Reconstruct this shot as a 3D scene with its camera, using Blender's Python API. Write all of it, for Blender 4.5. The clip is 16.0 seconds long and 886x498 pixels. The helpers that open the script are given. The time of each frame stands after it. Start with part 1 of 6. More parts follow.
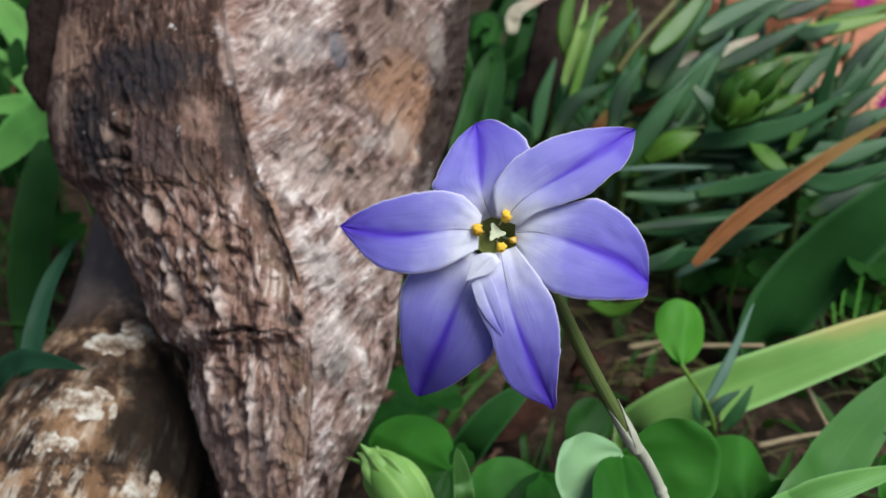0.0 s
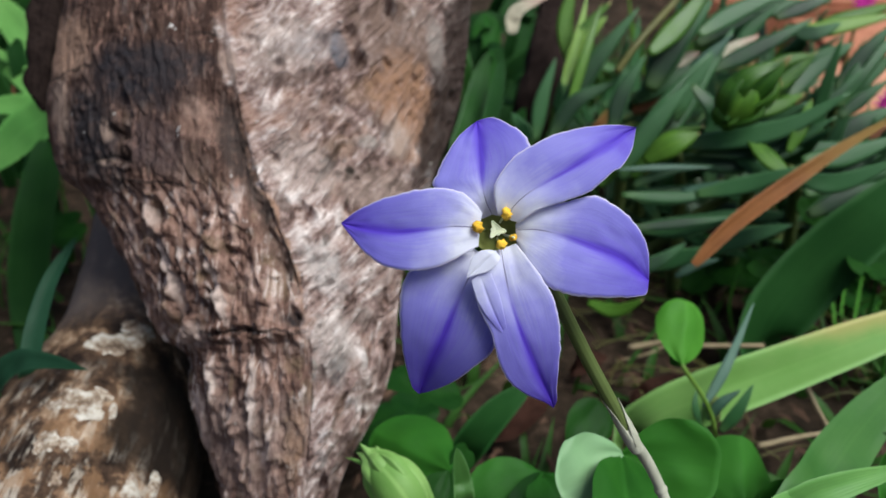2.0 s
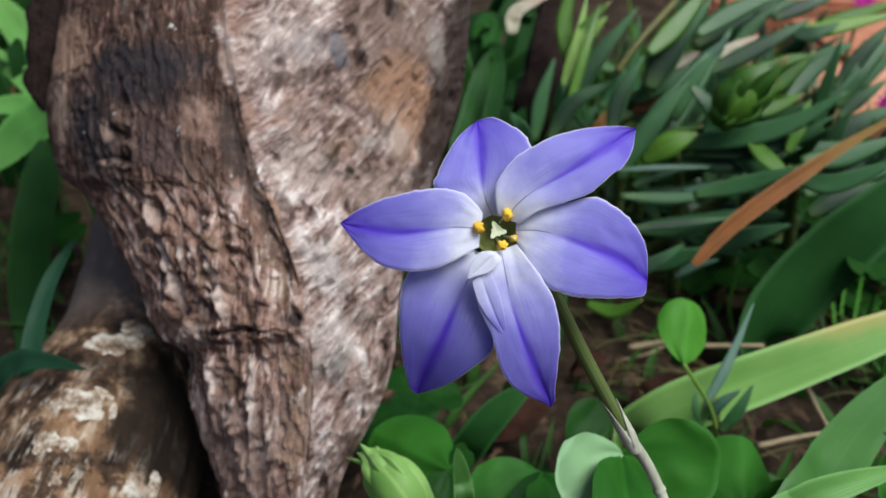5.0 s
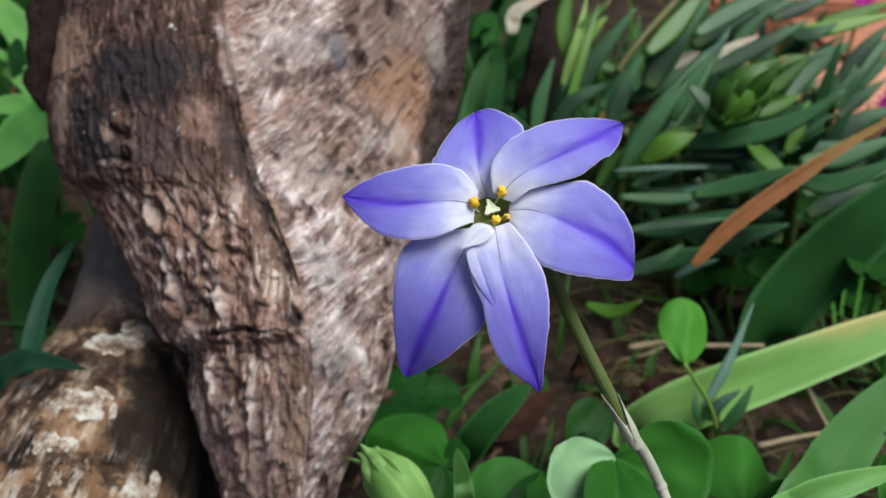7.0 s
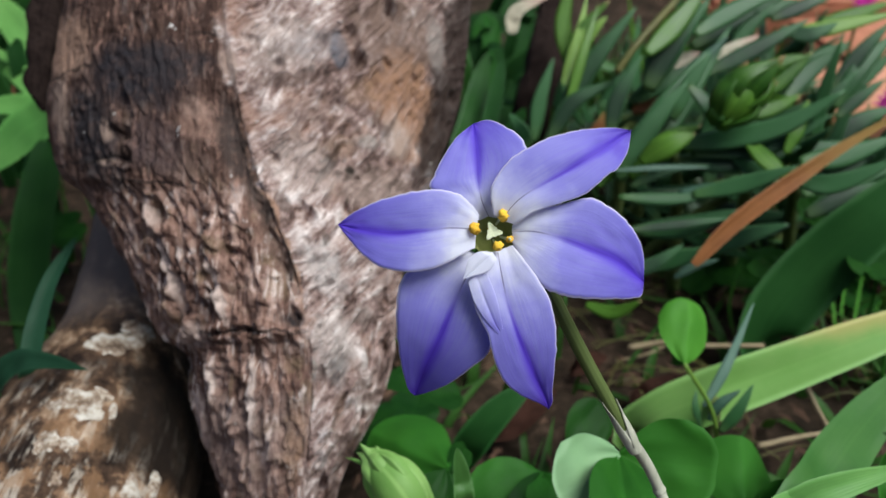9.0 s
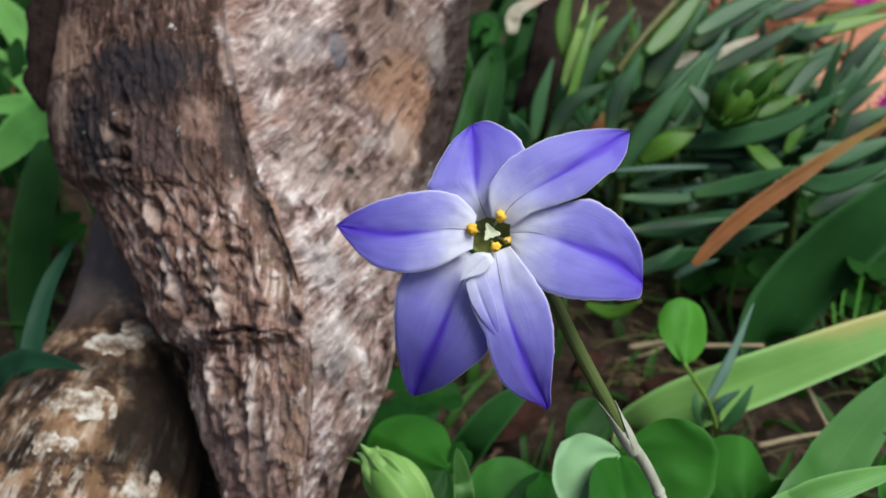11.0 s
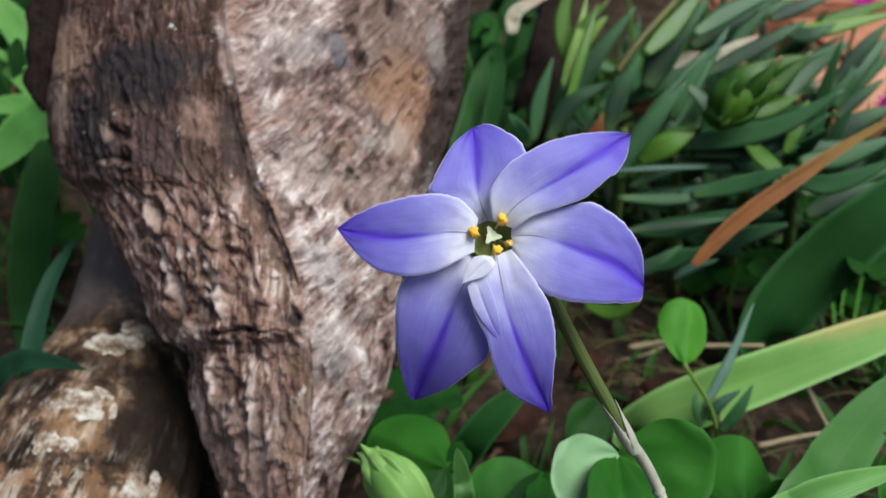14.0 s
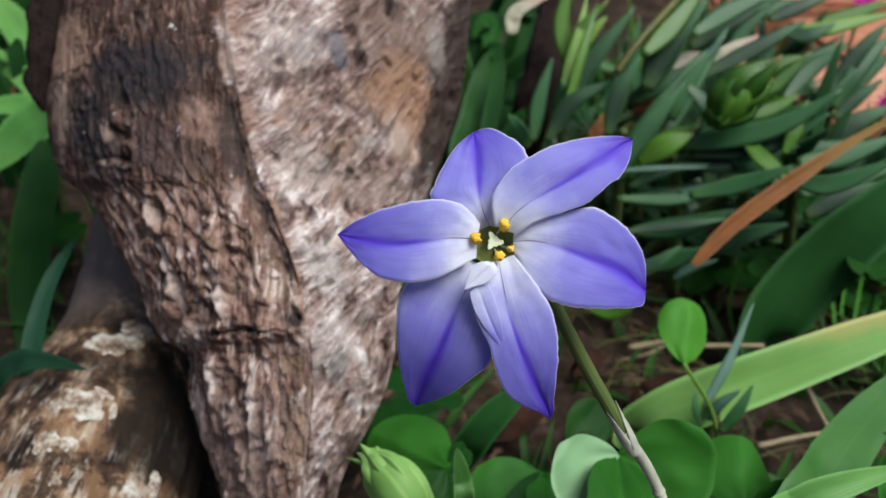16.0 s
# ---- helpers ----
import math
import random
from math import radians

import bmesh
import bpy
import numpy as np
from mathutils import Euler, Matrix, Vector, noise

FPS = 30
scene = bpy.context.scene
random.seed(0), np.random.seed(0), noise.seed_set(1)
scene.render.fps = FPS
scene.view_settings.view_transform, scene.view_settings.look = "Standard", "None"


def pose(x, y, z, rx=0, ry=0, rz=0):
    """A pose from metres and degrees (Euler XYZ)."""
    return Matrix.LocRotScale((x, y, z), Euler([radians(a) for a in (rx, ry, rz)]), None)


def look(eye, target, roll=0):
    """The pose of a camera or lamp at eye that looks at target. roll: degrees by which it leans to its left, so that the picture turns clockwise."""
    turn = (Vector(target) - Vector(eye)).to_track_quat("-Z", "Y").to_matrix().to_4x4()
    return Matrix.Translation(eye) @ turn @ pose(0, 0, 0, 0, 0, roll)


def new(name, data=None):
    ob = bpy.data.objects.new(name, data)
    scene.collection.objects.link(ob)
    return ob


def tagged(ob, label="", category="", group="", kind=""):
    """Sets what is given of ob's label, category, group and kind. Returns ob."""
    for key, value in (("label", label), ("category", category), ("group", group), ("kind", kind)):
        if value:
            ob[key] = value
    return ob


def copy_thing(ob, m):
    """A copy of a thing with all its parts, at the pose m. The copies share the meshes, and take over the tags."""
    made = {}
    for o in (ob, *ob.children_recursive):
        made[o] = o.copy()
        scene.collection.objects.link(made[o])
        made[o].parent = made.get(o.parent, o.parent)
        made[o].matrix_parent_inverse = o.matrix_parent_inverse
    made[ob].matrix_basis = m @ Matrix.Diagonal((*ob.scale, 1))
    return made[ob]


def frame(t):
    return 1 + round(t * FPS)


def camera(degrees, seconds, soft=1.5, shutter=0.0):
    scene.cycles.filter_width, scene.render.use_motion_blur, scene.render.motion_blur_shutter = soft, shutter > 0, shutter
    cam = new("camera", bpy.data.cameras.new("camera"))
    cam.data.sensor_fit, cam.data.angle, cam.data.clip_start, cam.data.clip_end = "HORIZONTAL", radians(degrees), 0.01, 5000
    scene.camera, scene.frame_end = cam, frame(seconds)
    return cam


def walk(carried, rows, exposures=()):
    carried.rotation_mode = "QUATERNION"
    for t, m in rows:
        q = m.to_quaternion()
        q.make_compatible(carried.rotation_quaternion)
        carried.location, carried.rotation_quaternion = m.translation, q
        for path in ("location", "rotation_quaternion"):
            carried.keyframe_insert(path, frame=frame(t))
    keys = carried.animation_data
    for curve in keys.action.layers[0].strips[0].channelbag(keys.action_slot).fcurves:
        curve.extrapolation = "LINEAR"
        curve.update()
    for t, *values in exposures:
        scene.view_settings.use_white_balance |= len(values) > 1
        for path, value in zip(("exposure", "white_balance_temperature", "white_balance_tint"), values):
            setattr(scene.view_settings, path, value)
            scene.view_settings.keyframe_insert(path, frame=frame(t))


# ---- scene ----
cam = camera(55, 16.0)
CAMERA_ROWS = [(0.0, pose(0, 0, 0.2, 60, 0, 0)), (16.0, pose(0, 0, 0.2, 60, 0, 0))]
walk(cam, CAMERA_ROWS, [(0.0, 0.16, 6050, 3), (16.0, 0.16, 6050, 3)])
cam.data.dof.use_dof = True
cam.data.dof.focus_distance, cam.data.dof.aperture_fstop = 0.138, 24

# ---- light: bright shade, a broad soft sun from the upper right ----
SUN_ELEVATION, SUN_TURN = 60, 124
world = bpy.data.worlds.new("sky")
scene.world = world
world.use_nodes = True
wn = world.node_tree
sky = wn.nodes.new("ShaderNodeTexSky")
sky.sky_type, sky.sun_disc = "NISHITA", False
sky.air_density, sky.dust_density, sky.ozone_density = 0.7, 4.0, 0.5
sky.sun_elevation, sky.sun_rotation = radians(SUN_ELEVATION), radians(SUN_TURN)
wn.links.new(sky.outputs[0], wn.nodes["Background"].inputs[0])
wn.nodes["Background"].inputs[1].default_value = 0.085
sun = new("sun", bpy.data.lights.new("sun", "SUN"))
sun.data.energy, sun.data.angle, sun.data.color = 3.6, radians(34), (1.0, 0.985, 0.93)
sun_from = Vector((math.sin(radians(SUN_TURN)) * math.cos(radians(SUN_ELEVATION)),
                   math.cos(radians(SUN_TURN)) * math.cos(radians(SUN_ELEVATION)),
                   math.sin(radians(SUN_ELEVATION))))
sun.matrix_world = look(sun_from, (0, 0, 0))


# ---- materials ----
class Nodes:
    """A small builder for node materials."""

    def __init__(self, name):
        self.mat = bpy.data.materials.new(name)
        self.mat.use_nodes = True
        self.tree = self.mat.node_tree
        self.tree.nodes.clear()
        self.out = self.tree.nodes.new("ShaderNodeOutputMaterial")

    def add(self, kind, settings=(), **inputs):
        node = self.tree.nodes.new("ShaderNode" + kind)
        for key, value in settings:
            setattr(node, key, value)
        for key, value in inputs.items():
            self.put(node, key.replace("_", " "), value)
        return node

    def put(self, node, key, value):
        socket = node.inputs[int(key[1:])] if key[0] == "i" and key[1:].isdigit() else node.inputs[key]
        if isinstance(value, bpy.types.NodeSocket):
            self.tree.links.new(value, socket)
        else:
            socket.default_value = value

    def math(self, op, a, b=0.0, clamp=False):
        return self.add("Math", (("operation", op), ("use_clamp", clamp)), i0=a, i1=b).outputs[0]

    def mix(self, fac, a, b, blend="MIX"):
        node = self.add("Mix", (("data_type", "RGBA"), ("blend_type", blend)))
        self.put(node, "i0", fac), self.put(node, "i6", rgba(a)), self.put(node, "i7", rgba(b))
        return node.outputs[2]

    def ramp(self, fac, stops):
        node = self.add("ValToRGB", Fac=fac)
        el = node.color_ramp.elements
        while len(el) < len(stops):
            el.new(0.5)
        for e, (p, c) in zip(el, stops):
            e.position, e.color = p, rgba(c)
        return node.outputs[0]

    def smooth(self, value, lo, hi):
        return self.add("MapRange", (("interpolation_type", "SMOOTHSTEP"),), Value=value, i1=lo, i2=hi).outputs[0]

    def coords(self, which="Object", scale=(1, 1, 1), turn=0.0):
        c = self.add("TexCoord").outputs[which]
        return self.add("Mapping", Vector=c, Scale=scale, Rotation=(0, 0, radians(turn))).outputs[0]

    def along_grain(self, scale, turn=0.0):
        c = self.add("UVMap", (("uv_map", "Grain"),)).outputs[0]
        c = self.add("Mapping", Vector=c, Rotation=(0, 0, radians(turn))).outputs[0]
        return self.add("Mapping", Vector=c, Scale=scale).outputs[0]

    def noise(self, vec, scale, detail=4.0, rough=0.55, warp=0.0):
        return self.add("TexNoise", Vector=vec, Scale=scale, Detail=detail, Roughness=rough, Distortion=warp).outputs[0]

    def uv(self):
        s = self.add("SeparateXYZ", Vector=self.add("TexCoord").outputs["UV"])
        return s.outputs[0], s.outputs[1]

    def random(self):
        return self.add("ObjectInfo").outputs["Random"]

    def bump(self, height, strength, distance):
        return self.add("Bump", Strength=strength, Distance=distance, Height=height).outputs[0]

    def finish(self, color, rough, normal=None, translucent=0.0, glow_color=None, spec=0.4, coat=0.0):
        b = self.add("BsdfPrincipled", Base_Color=rgba(color), Roughness=rough)
        self.put(b, "Specular IOR Level", spec)
        if coat:
            self.put(b, "Coat Weight", coat)
            self.put(b, "Coat Roughness", 0.25)
        if normal is not None:
            self.put(b, "Normal", normal)
        surface = b.outputs[0]
        if translucent:
            t = self.add("BsdfTranslucent", Color=rgba(glow_color if glow_color is not None else color))
            if normal is not None:
                self.put(t, "Normal", normal)
            surface = self.add("MixShader", Fac=translucent, i1=surface, i2=t.outputs[0]).outputs[0]
        self.tree.links.new(surface, self.out.inputs[0])
        return self.mat


def rgba(c):
    if isinstance(c, (tuple, list)) and len(c) == 3:
        return (*c, 1.0)
    return c


def leaf_material(name, dark, light, ribs=14.0, rough=0.45, translucent=0.3, rib_depth=0.15, spec=0.35, tip=None, tip_from=0.8, bloom=0.0, edge_sheen=None, vary=0.35, midrib_mix=0.35, skew=0.0):
    """A living leaf: long parallel ribs, patchy colour, a lighter midrib; tip: the colour of a drying end, or of a
    painted highlight; margins can carry a painted sheen.
    """
    n = Nodes(name)
    u, v = n.uv()
    obj = n.coords("Object")
    patch = n.noise(obj, 60, 3, 0.6)
    grain = n.noise(n.coords("UV", (ribs * 3, 5, 1)), 1.0, 3, 0.6)
    f = n.math("ADD", n.math("MULTIPLY", patch, 0.75), n.math("MULTIPLY", grain, 0.22))
    f = n.math("ADD", f, n.math("MULTIPLY", n.math("SUBTRACT", n.random(), 0.5), vary))
    col = n.ramp(f, [(0.22, dark), (0.85, light)])
    mid = n.math("ABSOLUTE", n.math("SUBTRACT", u, 0.5))
    midrib = n.math("SUBTRACT", 1.0, n.smooth(mid, 0.0, 0.05))
    col = n.mix(n.math("MULTIPLY", midrib, midrib_mix), col, tuple(min(1, c * 1.5) for c in light))
    if bloom:
        col = n.mix(n.math("MULTIPLY", n.noise(obj, 220, 4, 0.7), bloom), col, (0.36, 0.47, 0.43))
    if edge_sheen:
        col = n.mix(n.math("MULTIPLY", n.math("SUBTRACT", 1.0, n.smooth(v, 0.02, 0.28)), 0.25), col, (0.12, 0.20, 0.05))
        col = n.mix(n.math("MULTIPLY", n.smooth(mid, 0.36, 0.49), 0.75), col, edge_sheen)
    if tip:
        col = n.mix(n.smooth(n.math("ADD", v, n.math("ADD", n.math("MULTIPLY", n.math("SUBTRACT", patch, 0.5), 0.25), n.math("MULTIPLY", n.math("SUBTRACT", u, 0.5), skew))), tip_from, 1.0), col, tip)
    wave = n.math("SINE", n.math("MULTIPLY", u, ribs * 6.283))
    h = n.math("ADD", n.math("MULTIPLY", wave, 0.25), n.math("MULTIPLY", n.noise(obj, 700, 3, 0.6), 0.8))
    normal = n.bump(h, rib_depth, 0.00025)
    rg = n.math("ADD", rough, n.math("MULTIPLY", n.math("SUBTRACT", patch, 0.5), 0.3))
    glow = n.mix(0.3, col, (0.20, 0.42, 0.03), "MIX")
    return n.finish(col, rg, normal, translucent, glow, spec)


def petal_material(name, span=1.0, start=0.0, ribbed=1.0):
    """Pale lavender, white towards the throat, a violet band along the midrib and at the tip; start, span: the stretch of that colour run; ribbed: the strength of the midrib."""
    n = Nodes(name)
    u, v = n.uv()
    v = n.math("ADD", n.math("MULTIPLY", v, span), start)
    side = n.math("MULTIPLY", n.math("ABSOLUTE", n.math("SUBTRACT", u, 0.5)), 2.0)
    fine = n.noise(n.coords("UV", (22, 2.2, 1)), 1.0, 4, 0.62, 1.1)
    hair = n.noise(n.coords("UV", (85, 4.0, 1)), 1.0, 3, 0.6, 0.3)
    soft = n.noise(n.coords("Object"), 120, 4, 0.6)
    along = n.math("ADD", v, n.math("MULTIPLY", n.math("SUBTRACT", soft, 0.5), 0.52))
    along = n.math("ADD", along, n.math("MULTIPLY", n.math("SUBTRACT", fine, 0.5), 0.11))
    body = n.ramp(along, [(0.07, (0.76, 0.76, 0.85)), (0.24, (0.47, 0.46, 0.77)), (0.42, (0.285, 0.265, 0.70)),
                          (0.80, (0.200, 0.168, 0.655)), (1.0, (0.125, 0.07, 0.56))])
    # violet streaks that thicken towards the midrib and the tip
    near = n.math("SUBTRACT", 1.0, n.smooth(side, 0.05, 0.85))
    streak = n.math("MULTIPLY", n.math("MULTIPLY", n.smooth(fine, 0.44, 0.68), n.smooth(v, 0.18, 0.6)), n.math("ADD", 0.10, n.math("MULTIPLY", near, 0.36)))
    body = n.mix(streak, body, (0.20, 0.125, 0.72))
    wide = n.math("ADD", 0.10, n.math("MULTIPLY", n.smooth(v, 0.35, 1.0), 0.34))
    stripe = n.math("DIVIDE", n.math("ADD", side, n.math("MULTIPLY", n.math("SUBTRACT", fine, 0.5), 0.14)), wide)
    stripe = n.math("MULTIPLY", n.math("SUBTRACT", 1.0, n.smooth(stripe, 0.1, 1.05)), n.smooth(v, 0.16, 0.50))
    body = n.mix(n.math("MULTIPLY", stripe, 0.92 * ribbed), body, (0.105, 0.048, 0.60))
    body = n.mix(n.math("MULTIPLY", n.smooth(v, 0.90, 1.0), 0.7), body, (0.085, 0.03, 0.50))
    vein = n.math("SUBTRACT", 1.0, n.smooth(side, 0.006, 0.034))
    body = n.mix(n.math("MULTIPLY", n.math("MULTIPLY", vein, n.math("SUBTRACT", 1.0, n.smooth(v, 0.14, 0.30))), 0.85 * ribbed), body, (0.07, 0.05, 0.16))
    body = n.mix(n.math("MULTIPLY", n.math("MULTIPLY", vein, n.smooth(v, 0.2, 0.4)), 0.35 * ribbed), body, (0.07, 0.025, 0.42))
    body = n.mix(n.math("MULTIPLY", n.smooth(hair, 0.55, 0.8), 0.04), body, (0.62, 0.60, 0.92))
    edge = n.smooth(side, 0.952, 0.985)
    body = n.mix(n.math("MULTIPLY", edge, 0.22 + 0.50 * ribbed), body, (0.85, 0.79, 0.90))
    speck = n.noise(n.coords("Object"), 700, 4, 0.7)
    h = n.math("ADD", n.math("MULTIPLY", fine, 1.0), n.math("ADD", n.math("MULTIPLY", hair, 0.25), n.math("MULTIPLY", soft, 0.9)))
    normal = n.bump(n.math("ADD", h, n.math("MULTIPLY", speck, 0.6)), 0.11, 0.0004)
    return n.finish(body, 0.5, normal, 0.34, n.mix(0.25, body, (0.55, 0.42, 1.0)), 0.25)


def plain(name, dark, light, scale, rough=0.7, translucent=0.0, bump=0.3, spec=0.3, distance=0.0005, stretch=(1, 1, 1)):
    n = Nodes(name)
    obj = n.coords("Object", stretch)
    a, b = n.noise(obj, scale, 5, 0.6), n.noise(obj, scale * 0.18, 3, 0.5)
    f = n.math("ADD", n.math("MULTIPLY", a, 0.6), n.math("MULTIPLY", b, 0.5))
    f = n.math("ADD", f, n.math("MULTIPLY", n.math("SUBTRACT", n.random(), 0.5), 0.2))
    col = n.ramp(f, [(0.3, dark), (0.8, light)])
    return n.finish(col, rough, n.bump(a, bump, distance), translucent, None, spec)


def stump_material():
    """Weathered driftwood: a dark fluted split face (u < 0) and a pale face with slanting fibres (u > 0). UV in metres."""
    n = Nodes("driftwood")
    u, v = n.uv()
    obj = n.coords("Object")
    ragged = n.math("SUBTRACT", n.noise(obj, 95, 6, 0.68), 0.5)
    blotch = n.noise(obj, 48, 5, 0.62)

    tooth = n.smooth(n.noise(obj, 330, 5, 0.72), 0.36, 0.62)

    def mark(col, u0, v0, ru, rv, color, weight=1.0, rag=1.6, lo=0.55, hi=1.2):
        """A patch of its own shape: stain, bleach, rust, or light and shade painted in."""
        du, dv = n.math("DIVIDE", n.math("SUBTRACT", u, u0), ru), n.math("DIVIDE", n.math("SUBTRACT", v, v0), rv)
        r = n.math("SQRT", n.math("ADD", n.math("MULTIPLY", du, du), n.math("MULTIPLY", dv, dv)))
        r = n.math("ADD", r, n.math("MULTIPLY", ragged, rag))
        return n.mix(n.math("MULTIPLY", n.math("SUBTRACT", 1.0, n.smooth(r, lo, hi)), n.math("MULTIPLY", n.math("ADD", 0.68, n.math("MULTIPLY", tooth, 0.42)), weight)), col, color)
    # dark split face, grain up and down
    g1 = n.noise(n.along_grain((310, 52, 1)), 1.0, 5, 0.6, 0.7)
    g2 = n.noise(n.along_grain((820, 230, 1)), 1.0, 4, 0.65, 0.4)
    g3 = n.noise(obj, 520, 4, 0.7)
    f = n.math("ADD", n.math("MULTIPLY", g1, 0.52), n.math("ADD", n.math("MULTIPLY", g2, 0.30), n.math("MULTIPLY", g3, 0.18)))
    f = n.math("ADD", f, n.math("MULTIPLY", n.math("SUBTRACT", blotch, 0.5), 0.30))
    left = n.ramp(f, [(0.36, (0.045, 0.024, 0.019)), (0.44, (0.130, 0.071, 0.056)), (0.51, (0.228, 0.132, 0.103)), (0.58, (0.385, 0.250, 0.208)), (0.67, (0.70, 0.545, 0.50))])
    left = n.mix(n.math("MULTIPLY", n.smooth(n.noise(obj, 130, 4, 0.6), 0.54, 0.68), 0.45), left, (0.20, 0.145, 0.085))
    lines = n.math("ABSOLUTE", n.math("SUBTRACT", n.noise(n.along_grain((230, 34, 1)), 1.0, 4, 0.55, 0.9), 0.5))
    lines = n.math("MULTIPLY", n.math("SUBTRACT", 1.0, n.smooth(lines, 0.006, 0.040)), n.smooth(n.noise(obj, 150, 4, 0.65), 0.46, 0.60))
    left = n.mix(n.math("MULTIPLY", lines, 0.75), left, (0.70, 0.575, 0.53))
    streak = n.smooth(g1, 0.40, 0.62)
    # the smoother upper part is browner and darker
    left = n.mix(n.math("MULTIPLY", n.smooth(n.math("ADD", v, n.math("MULTIPLY", ragged, 0.03)), 0.088, 0.104), n.math("SUBTRACT", 0.98, n.math("MULTIPLY", streak, 0.27))), left, (0.042, 0.022, 0.017))
    fleck = n.math("MULTIPLY", n.smooth(n.noise(n.along_grain((520, 190, 1)), 1.0, 5, 0.7, 0.5), 0.52, 0.66), n.smooth(v, 0.085, 0.10))
    left = n.mix(n.math("MULTIPLY", fleck, 0.8), left, (0.31, 0.178, 0.138))
    left = mark(left, -0.0100, 0.1174, 0.0047, 0.0038, (0.40, 0.255, 0.205), 0.55)
    left = mark(left, -0.0103, 0.1121, 0.0070, 0.0035, (0.34, 0.205, 0.16), 0.5)
    left = mark(left, -0.0172, 0.1023, 0.0092, 0.0047, (0.15, 0.095, 0.078), 0.5)
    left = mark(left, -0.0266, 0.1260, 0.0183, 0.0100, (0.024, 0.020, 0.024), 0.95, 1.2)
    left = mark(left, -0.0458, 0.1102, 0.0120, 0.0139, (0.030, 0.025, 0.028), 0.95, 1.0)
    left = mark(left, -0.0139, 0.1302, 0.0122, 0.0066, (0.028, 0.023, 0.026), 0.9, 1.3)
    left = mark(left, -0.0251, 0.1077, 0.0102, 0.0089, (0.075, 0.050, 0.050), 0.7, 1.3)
    # next three: shade of the recess beside the ridge, painted as a dark strip
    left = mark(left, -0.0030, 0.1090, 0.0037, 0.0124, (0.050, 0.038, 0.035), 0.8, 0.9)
    left = mark(left, -0.0014, 0.0939, 0.0034, 0.0089, (0.050, 0.038, 0.034), 0.8, 0.9)
    left = mark(left, -0.0019, 0.0794, 0.0029, 0.0089, (0.085, 0.058, 0.046), 0.7, 0.9)
    left = mark(left, -0.0596, 0.1345, 0.0171, 0.0095, (0.40, 0.245, 0.175), 0.7, 1.3)
    left = mark(left, -0.0608, 0.1174, 0.0057, 0.0095, (0.30, 0.21, 0.17), 0.75, 0.9)
    left = mark(left, -0.0393, 0.1109, 0.0020, 0.0035, (0.36, 0.25, 0.20), 0.6, 0.8)
    left = mark(left, -0.0416, 0.1027, 0.0045, 0.0011, (0.36, 0.25, 0.20), 0.6, 0.8)
    # gouge, then hole: the shade inside each is painted in
    left = mark(left, -0.0343, 0.1071, 0.0031, 0.0050, (0.060, 0.038, 0.028), 0.6, 0.9)
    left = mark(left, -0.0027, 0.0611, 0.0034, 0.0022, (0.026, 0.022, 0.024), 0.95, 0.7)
    left = mark(left, -0.0035, 0.0309, 0.0038, 0.0104, (0.344, 0.205, 0.122), 0.6, 1.2)
    # paler low patch, painted to brighten the underside that gets little light
    left = mark(left, -0.0211, 0.0315, 0.0247, 0.0137, (0.47, 0.345, 0.305), 0.40, 2.2)
    # bleached ribs, with the highlights on their crests painted in
    left = mark(left, -0.0358, 0.0740, 0.0016, 0.0109, (0.64, 0.505, 0.455), 0.7, 0.9)
    left = mark(left, -0.0203, 0.0773, 0.0010, 0.0121, (0.62, 0.485, 0.435), 0.65, 0.9)
    left = mark(left, -0.0200, 0.0685, 0.0011, 0.0078, (0.66, 0.53, 0.48), 0.7, 0.9)
    left = mark(left, -0.0339, 0.0898, 0.0015, 0.0049, (0.60, 0.47, 0.42), 0.6, 0.9)
    left = mark(left, -0.0309, 0.0473, 0.0016, 0.0059, (0.68, 0.56, 0.51), 0.75, 0.9)
    left = mark(left, -0.0154, 0.0437, 0.0011, 0.0085, (0.68, 0.56, 0.51), 0.75, 0.9)
    left = mark(left, -0.0099, 0.0315, 0.0010, 0.0047, (0.66, 0.54, 0.49), 0.7, 0.9)
    left = mark(left, -0.0410, 0.0348, 0.0042, 0.0093, (0.58, 0.44, 0.395), 0.6, 1.0)
    left = mark(left, -0.0338, 0.0583, 0.0065, 0.0033, (0.56, 0.43, 0.39), 0.5, 1.2)
    # pale face, fibres slanting and swirling
    c = n.add("UVMap", (("uv_map", "Grain"),)).outputs[0]
    swirl = n.add("TexNoise", Vector=obj, Scale=30.0, Detail=2.0).outputs[1]
    swirl = n.add("VectorMath", (("operation", "SCALE"),), i0=n.add("VectorMath", (("operation", "SUBTRACT"),), i0=swirl, i1=(0.5, 0.5, 0.5)).outputs[0], Scale=0.014).outputs[0]
    c = n.add("VectorMath", (("operation", "ADD"),), i0=c, i1=swirl).outputs[0]
    c = n.add("Mapping", Vector=c, Rotation=(0, 0, radians(36))).outputs[0]
    fibre = n.noise(n.add("Mapping", Vector=c, Scale=(430, 120, 1)).outputs[0], 1.0, 5, 0.62, 0.5)
    hair = n.noise(n.add("Mapping", Vector=c, Scale=(1150, 330, 1)).outputs[0], 1.0, 4, 0.65, 0.3)
    g = n.math("ADD", n.math("MULTIPLY", fibre, 0.50), n.math("ADD", n.math("MULTIPLY", hair, 0.28), n.math("MULTIPLY", g3, 0.22)))
    g = n.math("ADD", g, n.math("MULTIPLY", n.math("SUBTRACT", blotch, 0.5), 0.40))
